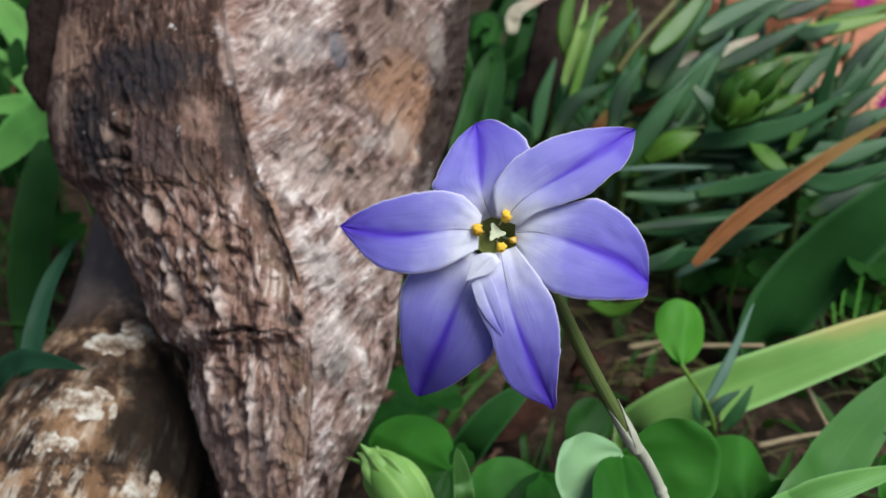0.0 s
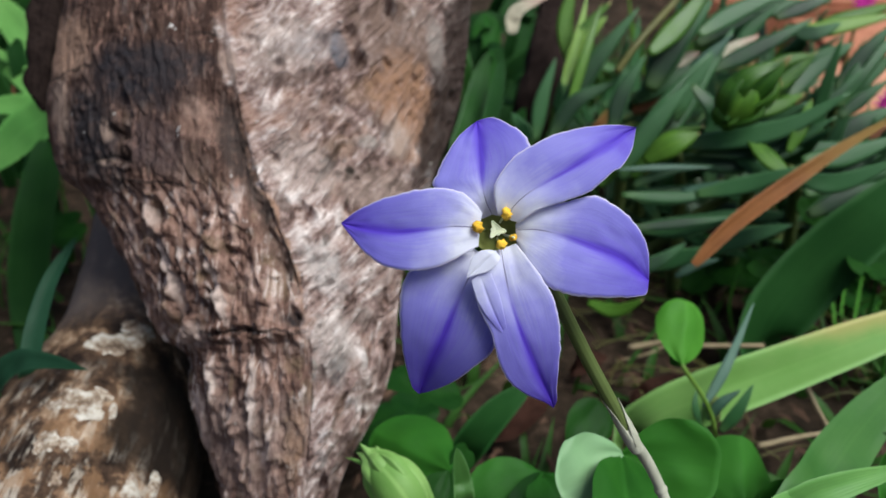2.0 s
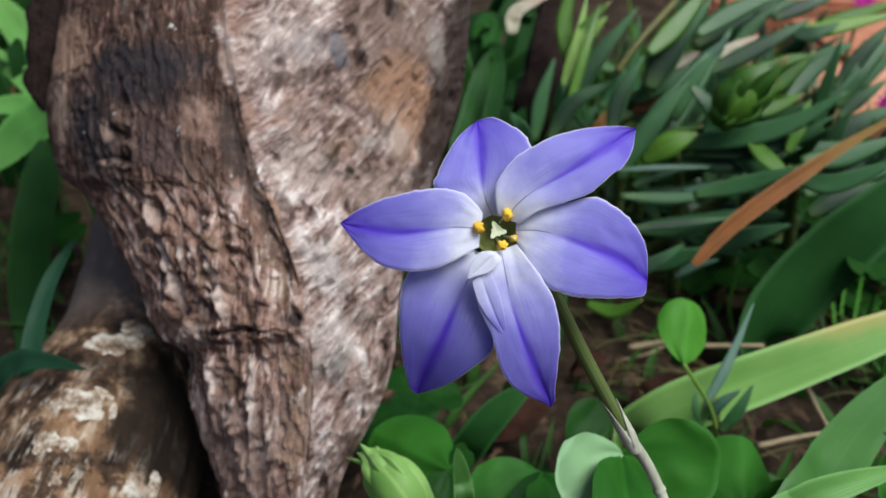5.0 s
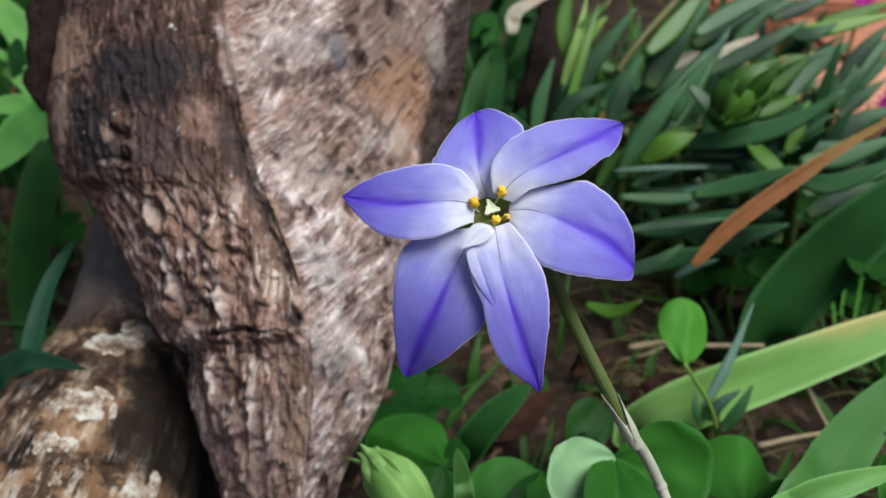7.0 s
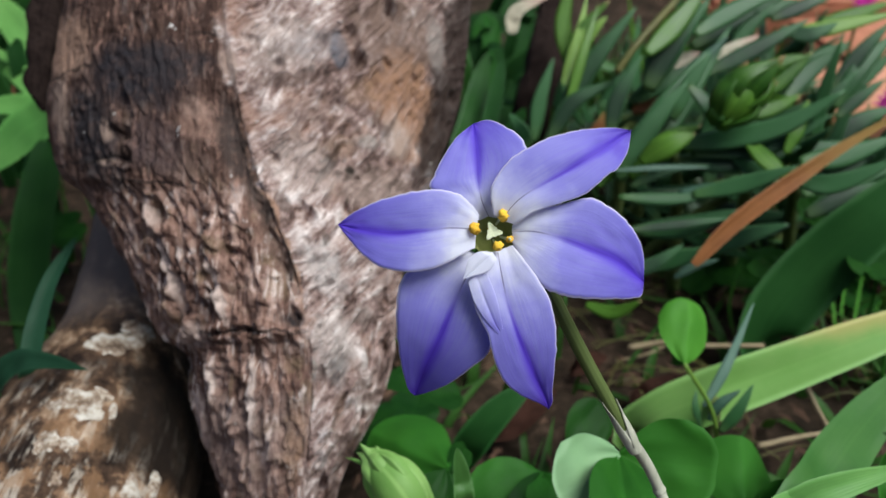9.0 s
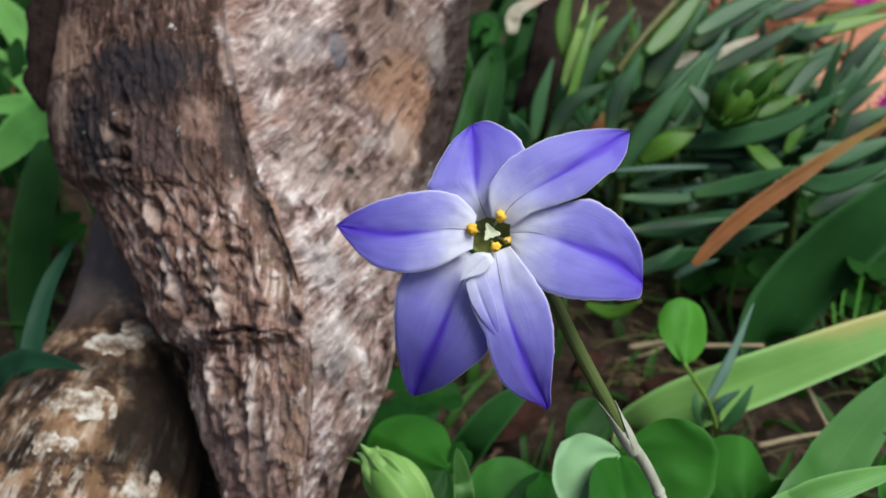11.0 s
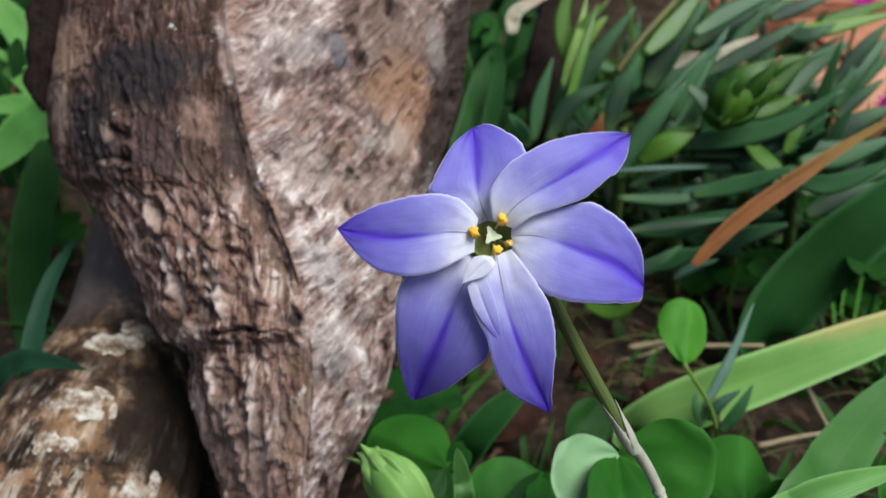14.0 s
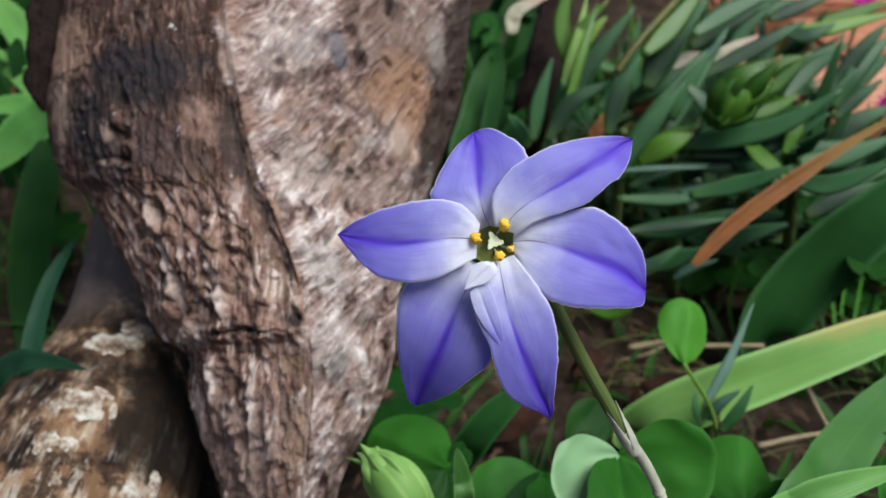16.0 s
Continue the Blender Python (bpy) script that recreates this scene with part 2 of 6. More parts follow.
    right = n.ramp(g, [(0.39, (0.056, 0.034, 0.029)), (0.445, (0.165, 0.104, 0.091)), (0.495, (0.308, 0.208, 0.186)), (0.55, (0.485, 0.370, 0.340)), (0.63, (0.80, 0.70, 0.675))])
    right = n.mix(n.math("MULTIPLY", n.smooth(n.noise(obj, 70, 5, 0.65), 0.52, 0.66), 0.4), right, (0.36, 0.195, 0.13))
    right = mark(right, 0.0152, 0.1353, 0.0112, 0.0094, (0.574, 0.479, 0.437), 0.40, 2.4)
    right = mark(right, 0.0142, 0.1009, 0.0115, 0.0096, (0.558, 0.464, 0.422), 0.35, 2.4)
    right = mark(right, 0.0105, 0.0746, 0.0078, 0.0095, (0.607, 0.555, 0.540), 0.55, 2.0)
    right = mark(right, 0.0097, 0.0565, 0.0101, 0.0082, (0.574, 0.517, 0.488), 0.45, 2.0)
    right = mark(right, 0.0148, 0.1253, 0.0100, 0.0026, (0.150, 0.100, 0.085), 0.65)
    right = mark(right, 0.0204, 0.1167, 0.0131, 0.0048, (0.221, 0.152, 0.130), 0.5, 2.2)
    right = mark(right, 0.0248, 0.1345, 0.0095, 0.0046, (0.279, 0.251, 0.259), 0.45)
    right = mark(right, 0.0317, 0.1331, 0.0029, 0.0058, (0.170, 0.170, 0.200), 0.75, 1.0)
    right = mark(right, 0.0519, 0.1368, 0.0192, 0.0127, (0.195, 0.128, 0.102), 0.85, 1.6)
    right = mark(right, 0.0519, 0.1180, 0.0133, 0.0139, (0.34, 0.185, 0.11), 0.75, 1.8)
    right = mark(right, 0.0359, 0.1207, 0.0062, 0.0039, (0.42, 0.26, 0.165), 0.3)
    right = mark(right, 0.0268, 0.1065, 0.0073, 0.0034, (0.33, 0.21, 0.135), 0.4)
    right = mark(right, 0.0458, 0.1096, 0.0061, 0.0053, (0.47, 0.40, 0.365), 0.4, 2.0)
    right = mark(right, 0.0355, 0.1077, 0.0049, 0.0025, (0.508, 0.441, 0.407), 0.6)
    right = mark(right, 0.0351, 0.0957, 0.0151, 0.0065, (0.312, 0.236, 0.200), 0.5, 2.0)
    right = mark(right, 0.0287, 0.1005, 0.0017, 0.0011, (0.045, 0.035, 0.028), 0.9, 0.6)
    right = mark(right, 0.0044, 0.0921, 0.0025, 0.0029, (0.120, 0.090, 0.080), 0.6)
    right = mark(right, 0.0137, 0.0816, 0.0025, 0.0024, (0.090, 0.065, 0.055), 0.7)
    right = mark(right, 0.0219, 0.0622, 0.0052, 0.0029, (0.130, 0.100, 0.085), 0.6)
    right = mark(right, 0.0106, 0.0491, 0.0033, 0.0047, (0.246, 0.220, 0.211), 0.6)
    right = mark(right, 0.0000, 0.0414, 0.0014, 0.0020, (0.085, 0.090, 0.080), 0.9, 0.5)
    right = mark(right, 0.0008, 0.0488, 0.0012, 0.0031, (0.200, 0.190, 0.170), 0.8, 0.7)
    right = mark(right, 0.0116, 0.0383, 0.0032, 0.0056, (0.213, 0.125, 0.089), 0.6)
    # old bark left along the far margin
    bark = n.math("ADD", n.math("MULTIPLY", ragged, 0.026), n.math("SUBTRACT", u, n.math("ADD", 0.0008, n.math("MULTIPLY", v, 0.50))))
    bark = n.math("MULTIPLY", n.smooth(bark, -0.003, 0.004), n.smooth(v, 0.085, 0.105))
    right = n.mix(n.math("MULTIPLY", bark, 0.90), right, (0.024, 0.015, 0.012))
    right = mark(right, 0.0670, 0.1353, 0.0036, 0.0085, (0.295, 0.251, 0.229), 0.75, 0.9)
    side = n.smooth(n.math("ADD", u, n.math("MULTIPLY", ragged, 0.011)), -0.0012, 0.0012)
    col = n.mix(side, left, right)
    col = mark(col, 0.0000, 0.1309, 0.0019, 0.0051, (0.410, 0.293, 0.248), 0.85, 0.9)
    # rusty lip where the two faces meet
    lip = n.math("ABSOLUTE", n.math("ADD", u, n.math("MULTIPLY", ragged, 0.011)))
    lip = n.math("MULTIPLY", n.math("SUBTRACT", 1.0, n.smooth(lip, 0.0002, 0.0010)), n.math("MULTIPLY", n.smooth(v, 0.058, 0.07), n.math("SUBTRACT", 1.0, n.smooth(v, 0.110, 0.120))))
    col = n.mix(n.math("MULTIPLY", lip, 0.45), col, (0.44, 0.25, 0.155))
    # drying cracks across the grain
    wander = n.math("MULTIPLY", n.math("SUBTRACT", n.noise(obj, 160, 4, 0.7), 0.5), 0.005)
    for at, slope, left_end, right_end in ((0.1285, -0.10, -0.075, -0.040), (0.1035, -0.05, -0.074, -0.030), (0.0985, 0.10, -0.046, -0.016), (0.1400, 0.03, -0.010, 0.001), (0.0592, 0.02, -0.034, 0.002)):
        line = n.math("ADD", n.math("SUBTRACT", v, at), n.math("MULTIPLY", n.math("ADD", u, 0.04), slope))
        line = n.math("ABSOLUTE", n.math("ADD", line, wander))
        inside = n.math("MULTIPLY", n.smooth(u, left_end, left_end + 0.006), n.math("SUBTRACT", 1.0, n.smooth(u, right_end - 0.004, right_end)))
        col = n.mix(n.math("MULTIPLY", n.math("MULTIPLY", n.math("SUBTRACT", 1.0, n.smooth(line, 0.00015, 0.0006)), inside), 0.8), col, (0.014, 0.010, 0.009))
    specks = n.smooth(n.noise(obj, 300, 2, 0.5), 0.735, 0.775)
    col = n.mix(n.math("MULTIPLY", specks, 0.9), col, (0.66, 0.62, 0.60))
    hl = n.math("ADD", g1, n.math("ADD", n.math("MULTIPLY", g2, 0.6), n.math("MULTIPLY", g3, 0.35)))
    hl = n.math("MULTIPLY", hl, n.math("SUBTRACT", 1.0, n.math("MULTIPLY", n.smooth(v, 0.092, 0.106), 0.2)))
    hr = n.math("ADD", fibre, n.math("ADD", n.math("MULTIPLY", hair, 0.5), n.math("MULTIPLY", g3, 0.35)))
    h = n.math("ADD", n.math("MULTIPLY", hl, n.math("SUBTRACT", 1.0, side)), n.math("MULTIPLY", hr, side))
    return n.finish(col, 0.75, n.bump(h, 1.0, 0.0026), spec=0.14)


def bark_material():
    """Peeling branch: dark bark over tan and grey wood."""
    n = Nodes("peeling_bark")
    obj = n.coords("Object")
    a, b = n.noise(n.coords("UV", (7, 12, 1)), 1.0, 8, 0.62, 0.2), n.noise(obj, 420, 5, 0.75)
    f = n.math("ADD", n.math("MULTIPLY", a, 0.75), n.math("MULTIPLY", b, 0.25))
    col = n.ramp(f, [(0.42, (0.016, 0.010, 0.008)), (0.505, (0.072, 0.043, 0.028)), (0.545, (0.165, 0.098, 0.060)), (0.60, (0.33, 0.22, 0.145)), (0.67, (0.56, 0.46, 0.37))])
    u, v = n.uv()
    # flaking streaks of chalky and rust-coloured wood along the branch
    flake = n.noise(n.coords("UV", (46, 15, 1)), 1.0, 5, 0.65, 0.4)
    zone = n.math("MULTIPLY", n.smooth(v, 0.53, 0.60), n.smooth(n.noise(n.coords("UV", (9, 14, 1)), 1.0, 4, 0.6), 0.44, 0.56))
    col = n.mix(n.math("MULTIPLY", n.math("MULTIPLY", n.smooth(flake, 0.50, 0.58), zone), 0.65), col, (0.50, 0.43, 0.36))
    rust = n.math("MULTIPLY", n.smooth(v, 0.60, 0.68), n.smooth(n.noise(obj, 110, 5, 0.65), 0.50, 0.60))
    col = n.mix(n.math("MULTIPLY", rust, 0.6), col, (0.24, 0.135, 0.072))
    # near-black patch on the stump side: shade of the gap, painted onto the bark
    stump_shade = n.math("ADD", u, n.math("MULTIPLY", n.math("SUBTRACT", n.noise(obj, 75, 5, 0.65), 0.5), 0.35))
    stump_shade = n.math("MULTIPLY", n.math("SUBTRACT", 1.0, n.smooth(stump_shade, 0.36, 0.46)), n.math("MULTIPLY", n.smooth(v, 0.46, 0.54), n.math("SUBTRACT", 1.0, n.smooth(v, 0.66, 0.71))))
    col = n.mix(n.math("MULTIPLY", stump_shade, 0.92), col, (0.014, 0.010, 0.008))
    grey = n.math("SUBTRACT", 1.0, n.smooth(n.math("ADD", v, n.math("MULTIPLY", n.math("SUBTRACT", b, 0.5), 0.1)), 0.33, 0.46))
    col = n.mix(n.math("MULTIPLY", grey, 0.8), col, (0.20, 0.155, 0.137))
    return n.finish(col, 0.8, n.bump(f, 0.8, 0.002), spec=0.08)


def lichen_material():
    n = Nodes("lichen")
    obj = n.coords("Object")
    a, b = n.noise(obj, 900, 4, 0.7), n.noise(obj, 180, 5, 0.7)
    f = n.math("ADD", n.math("MULTIPLY", a, 0.4), n.math("MULTIPLY", b, 0.6))
    col = n.ramp(f, [(0.40, (0.10, 0.066, 0.046)), (0.47, (0.27, 0.20, 0.15)), (0.54, (0.46, 0.41, 0.355)), (0.68, (0.66, 0.62, 0.58))])
    return n.finish(col, 0.9, n.bump(f, 0.8, 0.0008), spec=0.15)


def soil_material():
    n = Nodes("soil")
    obj = n.coords("Object")
    a, b, c = n.noise(obj, 300, 6, 0.7), n.noise(obj, 45, 4, 0.6), n.noise(obj, 4, 3, 0.5)
    f = n.math("ADD", n.math("MULTIPLY", a, 0.5), n.math("MULTIPLY", b, 0.5))
    col = n.ramp(f, [(0.38, (0.009, 0.006, 0.005)), (0.51, (0.034, 0.021, 0.015)), (0.62, (0.100, 0.063, 0.045)), (0.75, (0.24, 0.165, 0.12))])
    col = n.mix(n.math("MULTIPLY", c, 0.3), col, (0.06, 0.05, 0.03))
    return n.finish(col, 0.9, n.bump(f, 1.0, 0.003), spec=0.08)


def brick_material():
    n = Nodes("terracotta")
    obj = n.coords("Object")
    a, b = n.noise(obj, 420, 5, 0.7), n.noise(obj, 40, 4, 0.6)
    f = n.math("ADD", n.math("MULTIPLY", a, 0.45), n.math("MULTIPLY", b, 0.55))
    f = n.math("ADD", f, n.math("MULTIPLY", n.math("SUBTRACT", n.random(), 0.5), 0.2))
    col = n.ramp(f, [(0.3, (0.25, 0.085, 0.045)), (0.55, (0.50, 0.21, 0.125)), (0.78, (0.68, 0.38, 0.27))])
    return n.finish(col, 0.85, n.bump(a, 0.6, 0.0012), spec=0.2)


PETAL = petal_material("petal")
PETAL_PALE = petal_material("petal_base", 0.07, 0.02, 0.0)
PETAL_FOLD = petal_material("petal_margin", 0.34, 0.17, 0.0)
DRIFTWOOD = stump_material()
BARK = bark_material()
LICHEN = lichen_material()
SOIL = soil_material()
BRICK = brick_material()
DARK_BARK = plain("dark_bark", (0.005, 0.003, 0.003), (0.032, 0.021, 0.018), 260, 0.95, bump=1.0, distance=0.003, spec=0.05, stretch=(1, 1, 0.25))
STRAP = leaf_material("strap_leaf", (0.026, 0.095, 0.018), (0.065, 0.19, 0.036), 9, 0.45, spec=0.25, midrib_mix=0.08)
STRAP_PALE = leaf_material("strap_leaf_pale", (0.20, 0.40, 0.09), (0.33, 0.55, 0.165), 3, 0.45, tip=(0.50, 0.46, 0.15), tip_from=0.74, midrib_mix=0.08, skew=-0.4)
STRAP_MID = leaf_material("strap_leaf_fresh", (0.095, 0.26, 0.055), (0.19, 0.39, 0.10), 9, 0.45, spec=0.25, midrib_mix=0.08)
# strap green again, brightened for lit leaves, then darkened for shaded ones
STRAP_LIT = leaf_material("strap_leaf_lit", (0.050, 0.150, 0.028), (0.105, 0.235, 0.055), 7, 0.45, spec=0.3, midrib_mix=0.08)
STRAP_SHADED = leaf_material("strap_leaf_shaded", (0.009, 0.038, 0.008), (0.024, 0.078, 0.016), 9, 0.6, spec=0.08, midrib_mix=0.08)
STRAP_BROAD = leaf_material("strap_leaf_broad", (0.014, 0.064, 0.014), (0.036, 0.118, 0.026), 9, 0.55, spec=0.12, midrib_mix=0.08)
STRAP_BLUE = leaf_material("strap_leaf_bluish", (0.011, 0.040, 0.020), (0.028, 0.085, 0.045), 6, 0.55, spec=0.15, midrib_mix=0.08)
# sheen on margins and highlight towards the tip are painted into this one
FINGER = leaf_material("finger_leaf", (0.004, 0.022, 0.006), (0.028, 0.090, 0.027), 4, 0.40, 0.12, 0.12, spec=0.20, bloom=0.02, vary=1.1, midrib_mix=0.1, tip=(0.052, 0.128, 0.052), tip_from=0.46, edge_sheen=(0.085, 0.170, 0.078))
SEPAL = leaf_material("sepal", (0.018, 0.066, 0.006), (0.075, 0.170, 0.018), 4, 0.42, 0.15, 0.12, spec=0.3, tip=(0.26, 0.16, 0.07), tip_from=0.82)
FINGER_GREEN = leaf_material("finger_leaf_fresh", (0.030, 0.090, 0.008), (0.115, 0.235, 0.026), 4, 0.45, 0.2, 0.12, spec=0.25, tip=(0.34, 0.26, 0.12), tip_from=0.92)
CLOVER = leaf_material("sorrel_leaf", (0.020, 0.095, 0.010), (0.050, 0.19, 0.020), 5, 0.58, 0.3, 0.1, spec=0.14, midrib_mix=0.12)
CLOVER_FRESH = leaf_material("sorrel_leaf_fresh", (0.055, 0.20, 0.018), (0.11, 0.31, 0.035), 5, 0.58, 0.3, 0.1, spec=0.14, midrib_mix=0.12)
# sorrel green darkened: shade among the low leaves put into the colour
CLOVER_SHADED = leaf_material("sorrel_leaf_shaded", (0.007, 0.036, 0.005), (0.023, 0.085, 0.010), 5, 0.55, 0.25, 0.1, spec=0.12, midrib_mix=0.12)
FINGER_PALE = leaf_material("finger_leaf_grey", (0.020, 0.060, 0.034), (0.060, 0.128, 0.082), 4, 0.42, 0.14, 0.12, spec=0.25, bloom=0.08)
CLOVER_BACK = leaf_material("sorrel_leaf_pale", (0.19, 0.36, 0.16), (0.31, 0.50, 0.26), 5, 0.5, 0.3, 0.25, midrib_mix=0.12)
BUD = leaf_material("bud_green", (0.19, 0.42, 0.070), (0.46, 0.68, 0.22), 3, 0.5, 0.3, 0.4)
BUD_YELLOW = leaf_material("bud_yellow", (0.30, 0.34, 0.05), (0.55, 0.55, 0.14), 3, 0.5, 0.3, 0.3)
STEM = leaf_material("flower_stem", (0.070, 0.098, 0.026), (0.145, 0.185, 0.062), 5, 0.5, 0.1, 0.25, spec=0.2, midrib_mix=0.0)
SHEATH = plain("papery_sheath", (0.22, 0.225, 0.15), (0.56, 0.55, 0.45), 420, 0.6, 0.15, 0.3, stretch=(1, 1, 0.15))
THROAT = plain("throat", (0.14, 0.17, 0.03), (0.36, 0.38, 0.12), 500, 0.5, 0.2)
TUBE = plain("flower_tube", (0.11, 0.13, 0.05), (0.30, 0.32, 0.20), 300, 0.5, 0.15)
ANTHER = plain("anther", (0.62, 0.30, 0.02), (0.95, 0.62, 0.06), 2600, 0.85, bump=0.8, distance=0.0002)
STIGMA = plain("stigma", (0.62, 0.68, 0.40), (0.86, 0.88, 0.66), 1500, 0.7, 0.2)
DRY = leaf_material("dry_leaf", (0.14, 0.045, 0.012), (0.30, 0.115, 0.032), 8, 0.6, 0.15, 0.7, tip=(0.27, 0.165, 0.040), tip_from=0.42)
OLIVE = leaf_material("olive_stalk", (0.075, 0.072, 0.018), (0.17, 0.16, 0.045), 3, 0.5, 0.1, 0.2)
CREAM = leaf_material("withered_petal", (0.42, 0.36, 0.26), (0.66, 0.60, 0.48), 6, 0.6, 0.3, 0.3, tip=(0.62, 0.40, 0.34), tip_from=0.6)
LIME = leaf_material("young_shoot", (0.14, 0.26, 0.035), (0.27, 0.42, 0.09), 4, 0.45, 0.3, 0.2)
SPRIG = leaf_material("sprig_leaf", (0.085, 0.165, 0.115), (0.22, 0.33, 0.26), 3, 0.42, 0.15, 0.15, spec=0.35, bloom=0.15)
LITTER = plain("dead_leaf", (0.014, 0.007, 0.005), (0.055, 0.024, 0.017), 200, 0.9, 0.1, 0.6, spec=0.06)
CHIPS = plain("litter_chips", (0.025, 0.014, 0.009), (0.17, 0.10, 0.068), 90, 0.9, bump=0.5, spec=0.08)
STRAW = plain("straw", (0.12, 0.085, 0.045), (0.34, 0.27, 0.165), 260, 0.7)
MAGENTA = plain("magenta_petal", (0.45, 0.01, 0.25), (0.75, 0.03, 0.45), 200, 0.5, 0.3)
GRASS = leaf_material("undergrowth", (0.012, 0.042, 0.007), (0.045, 0.12, 0.018), 3, 0.55, 0.25, spec=0.2)


# ---- building blocks ----
def mesh_of(name, verts, faces, uvs=None, smooth=True, grain=None):
    me = bpy.data.meshes.new(name)
    me.from_pydata([tuple(v) for v in verts], [], faces)
    if uvs is not None:
        layer = me.uv_layers.new(name="UVMap")
        idx = np.empty(len(me.loops), dtype=np.int32)
        me.loops.foreach_get("vertex_index", idx)
        layer.data.foreach_set("uv", np.asarray(uvs, dtype=np.float32)[idx].ravel())
        if grain is not None:
            me.uv_layers.new(name="Grain").data.foreach_set("uv", np.asarray(grain, dtype=np.float32)[idx].ravel())
    if smooth:
        me.polygons.foreach_set("use_smooth", [True] * len(me.polygons))
    me.update()
    return me


def part(name, data, material, parent=None, label=""):
    """Links a bmesh or mesh as one object under a thing or a part."""
    if isinstance(data, bmesh.types.BMesh):
        me = bpy.data.meshes.new(name)
        data.to_mesh(me)
        data.free()
        data = me
    ob = new(name, data)
    if not data.materials:
        data.materials.append(material)
    if parent is not None:
        ob.parent = parent
    return tagged(ob, label)


def thing(name, at, label, category, group="", kind=""):
    ob = new(name)
    ob.empty_display_size = 0.01
    ob.location = at
    return tagged(ob, label, category, group, kind)


def curve_through(points, n):
    """n + 1 points of a smooth curve through the given ones."""
    p = [Vector(q) for q in points]
    if len(p) == 2:
        return [p[0].lerp(p[1], i / n) for i in range(n + 1)]
    ext = [p[0] * 2 - p[1], *p, p[-1] * 2 - p[-2]]
    seg, out = len(p) - 1, []
    for i in range(n + 1):
        x = min(i / n * seg, seg - 1e-6)
        k, t = int(x), x - int(x)
        a, b, c, d = ext[k:k + 4]
        out.append(0.5 * ((2 * b) + (c - a) * t + (2 * a - 5 * b + 4 * c - d) * t * t + (3 * b - a - 3 * c + d) * t ** 3))
    return out


def evenly(pts, n):
    """The same curve with its points at even distances."""
    run = [0.0]
    for a, b in zip(pts, pts[1:]):
        run.append(run[-1] + (b - a).length)
    out, k = [], 0
    for i in range(n + 1):
        x = run[-1] * i / n
        while k < len(pts) - 2 and run[k + 1] < x:
            k += 1
        out.append(pts[k].lerp(pts[k + 1], (x - run[k]) / max(1e-9, run[k + 1] - run[k])))
    return out


def frames_along(pts, face):
    """Side and normal directions along a curve, the normal kept near face."""
    out, face = [], Vector(face)
    for i, p in enumerate(pts):
        t = (pts[min(i + 1, len(pts) - 1)] - pts[max(i - 1, 0)]).normalized()
        s = t.cross(face)
        if s.length < 1e-4:
            s = t.cross(Vector((1, 0.2, 0)))
        s.normalize()
        out.append((t, s, s.cross(t).normalized()))
    return out


TO_LIGHT = (0.1, -0.75, 0.65)


def strap_shape(t):
    return (0.62 + 0.38 * min(1, t * 3)) * max(0.0, 1 - t ** 4) ** 0.7


def lance_shape(t):
    return max(0.0, math.sin(math.pi * (0.12 + 0.88 * t ** 0.8))) ** 0.8


def blade(points, width, shape=strap_shape, face=TO_LIGHT, fold=0.15, thick=0.0005, n=26, m=4, wave=0.0, seed=0, origin=(0, 0, 0), twist=0.0):
    """A leaf blade with two faces and a rounded edge along a curve; fold: how far its halves rise."""
    o = Vector(origin)
    pts = curve_through([Vector(p) - o for p in points], n)
    fr = frames_along(pts, face)
    top, bottom, uvs = [], [], []
    for i, (p, (t, s, nn)) in enumerate(zip(pts, fr)):
        k = i / n
        if twist:
            q = Matrix.Rotation(radians(twist * k), 3, t)
            s, nn = q @ s, q @ nn
        w = max(width * 0.5 * shape(k), width * 0.004)
        for j in range(-m, m + 1):
            u = j / m
            ripple = wave * w * noise.noise(Vector((k * 6 + seed, u * 1.5, seed * 3.1)))
            c = p + s * (u * w) + nn * (fold * abs(u) ** 1.3 * w + ripple)
            th = thick * (1 - u * u) * min(1, w / (width * 0.2))
            top.append(c + nn * th * 0.5), bottom.append(c - nn * th * 0.5)
            uvs.append((0.5 + 0.5 * u, k))
    c, N = 2 * m + 1, len(top)
    faces = []
    for i in range(n):
        for j in range(c - 1):
            a = i * c + j
            faces.append((a, a + 1, a + c + 1, a + c))
            faces.append((N + a, N + a + c, N + a + c + 1, N + a + 1))
        faces.append((i * c, i * c + c, N + i * c + c, N + i * c))
        b = i * c + c - 1
        faces.append((b, N + b, N + b + c, b + c))
    return mesh_of("blade", top + bottom, faces, uvs + uvs)


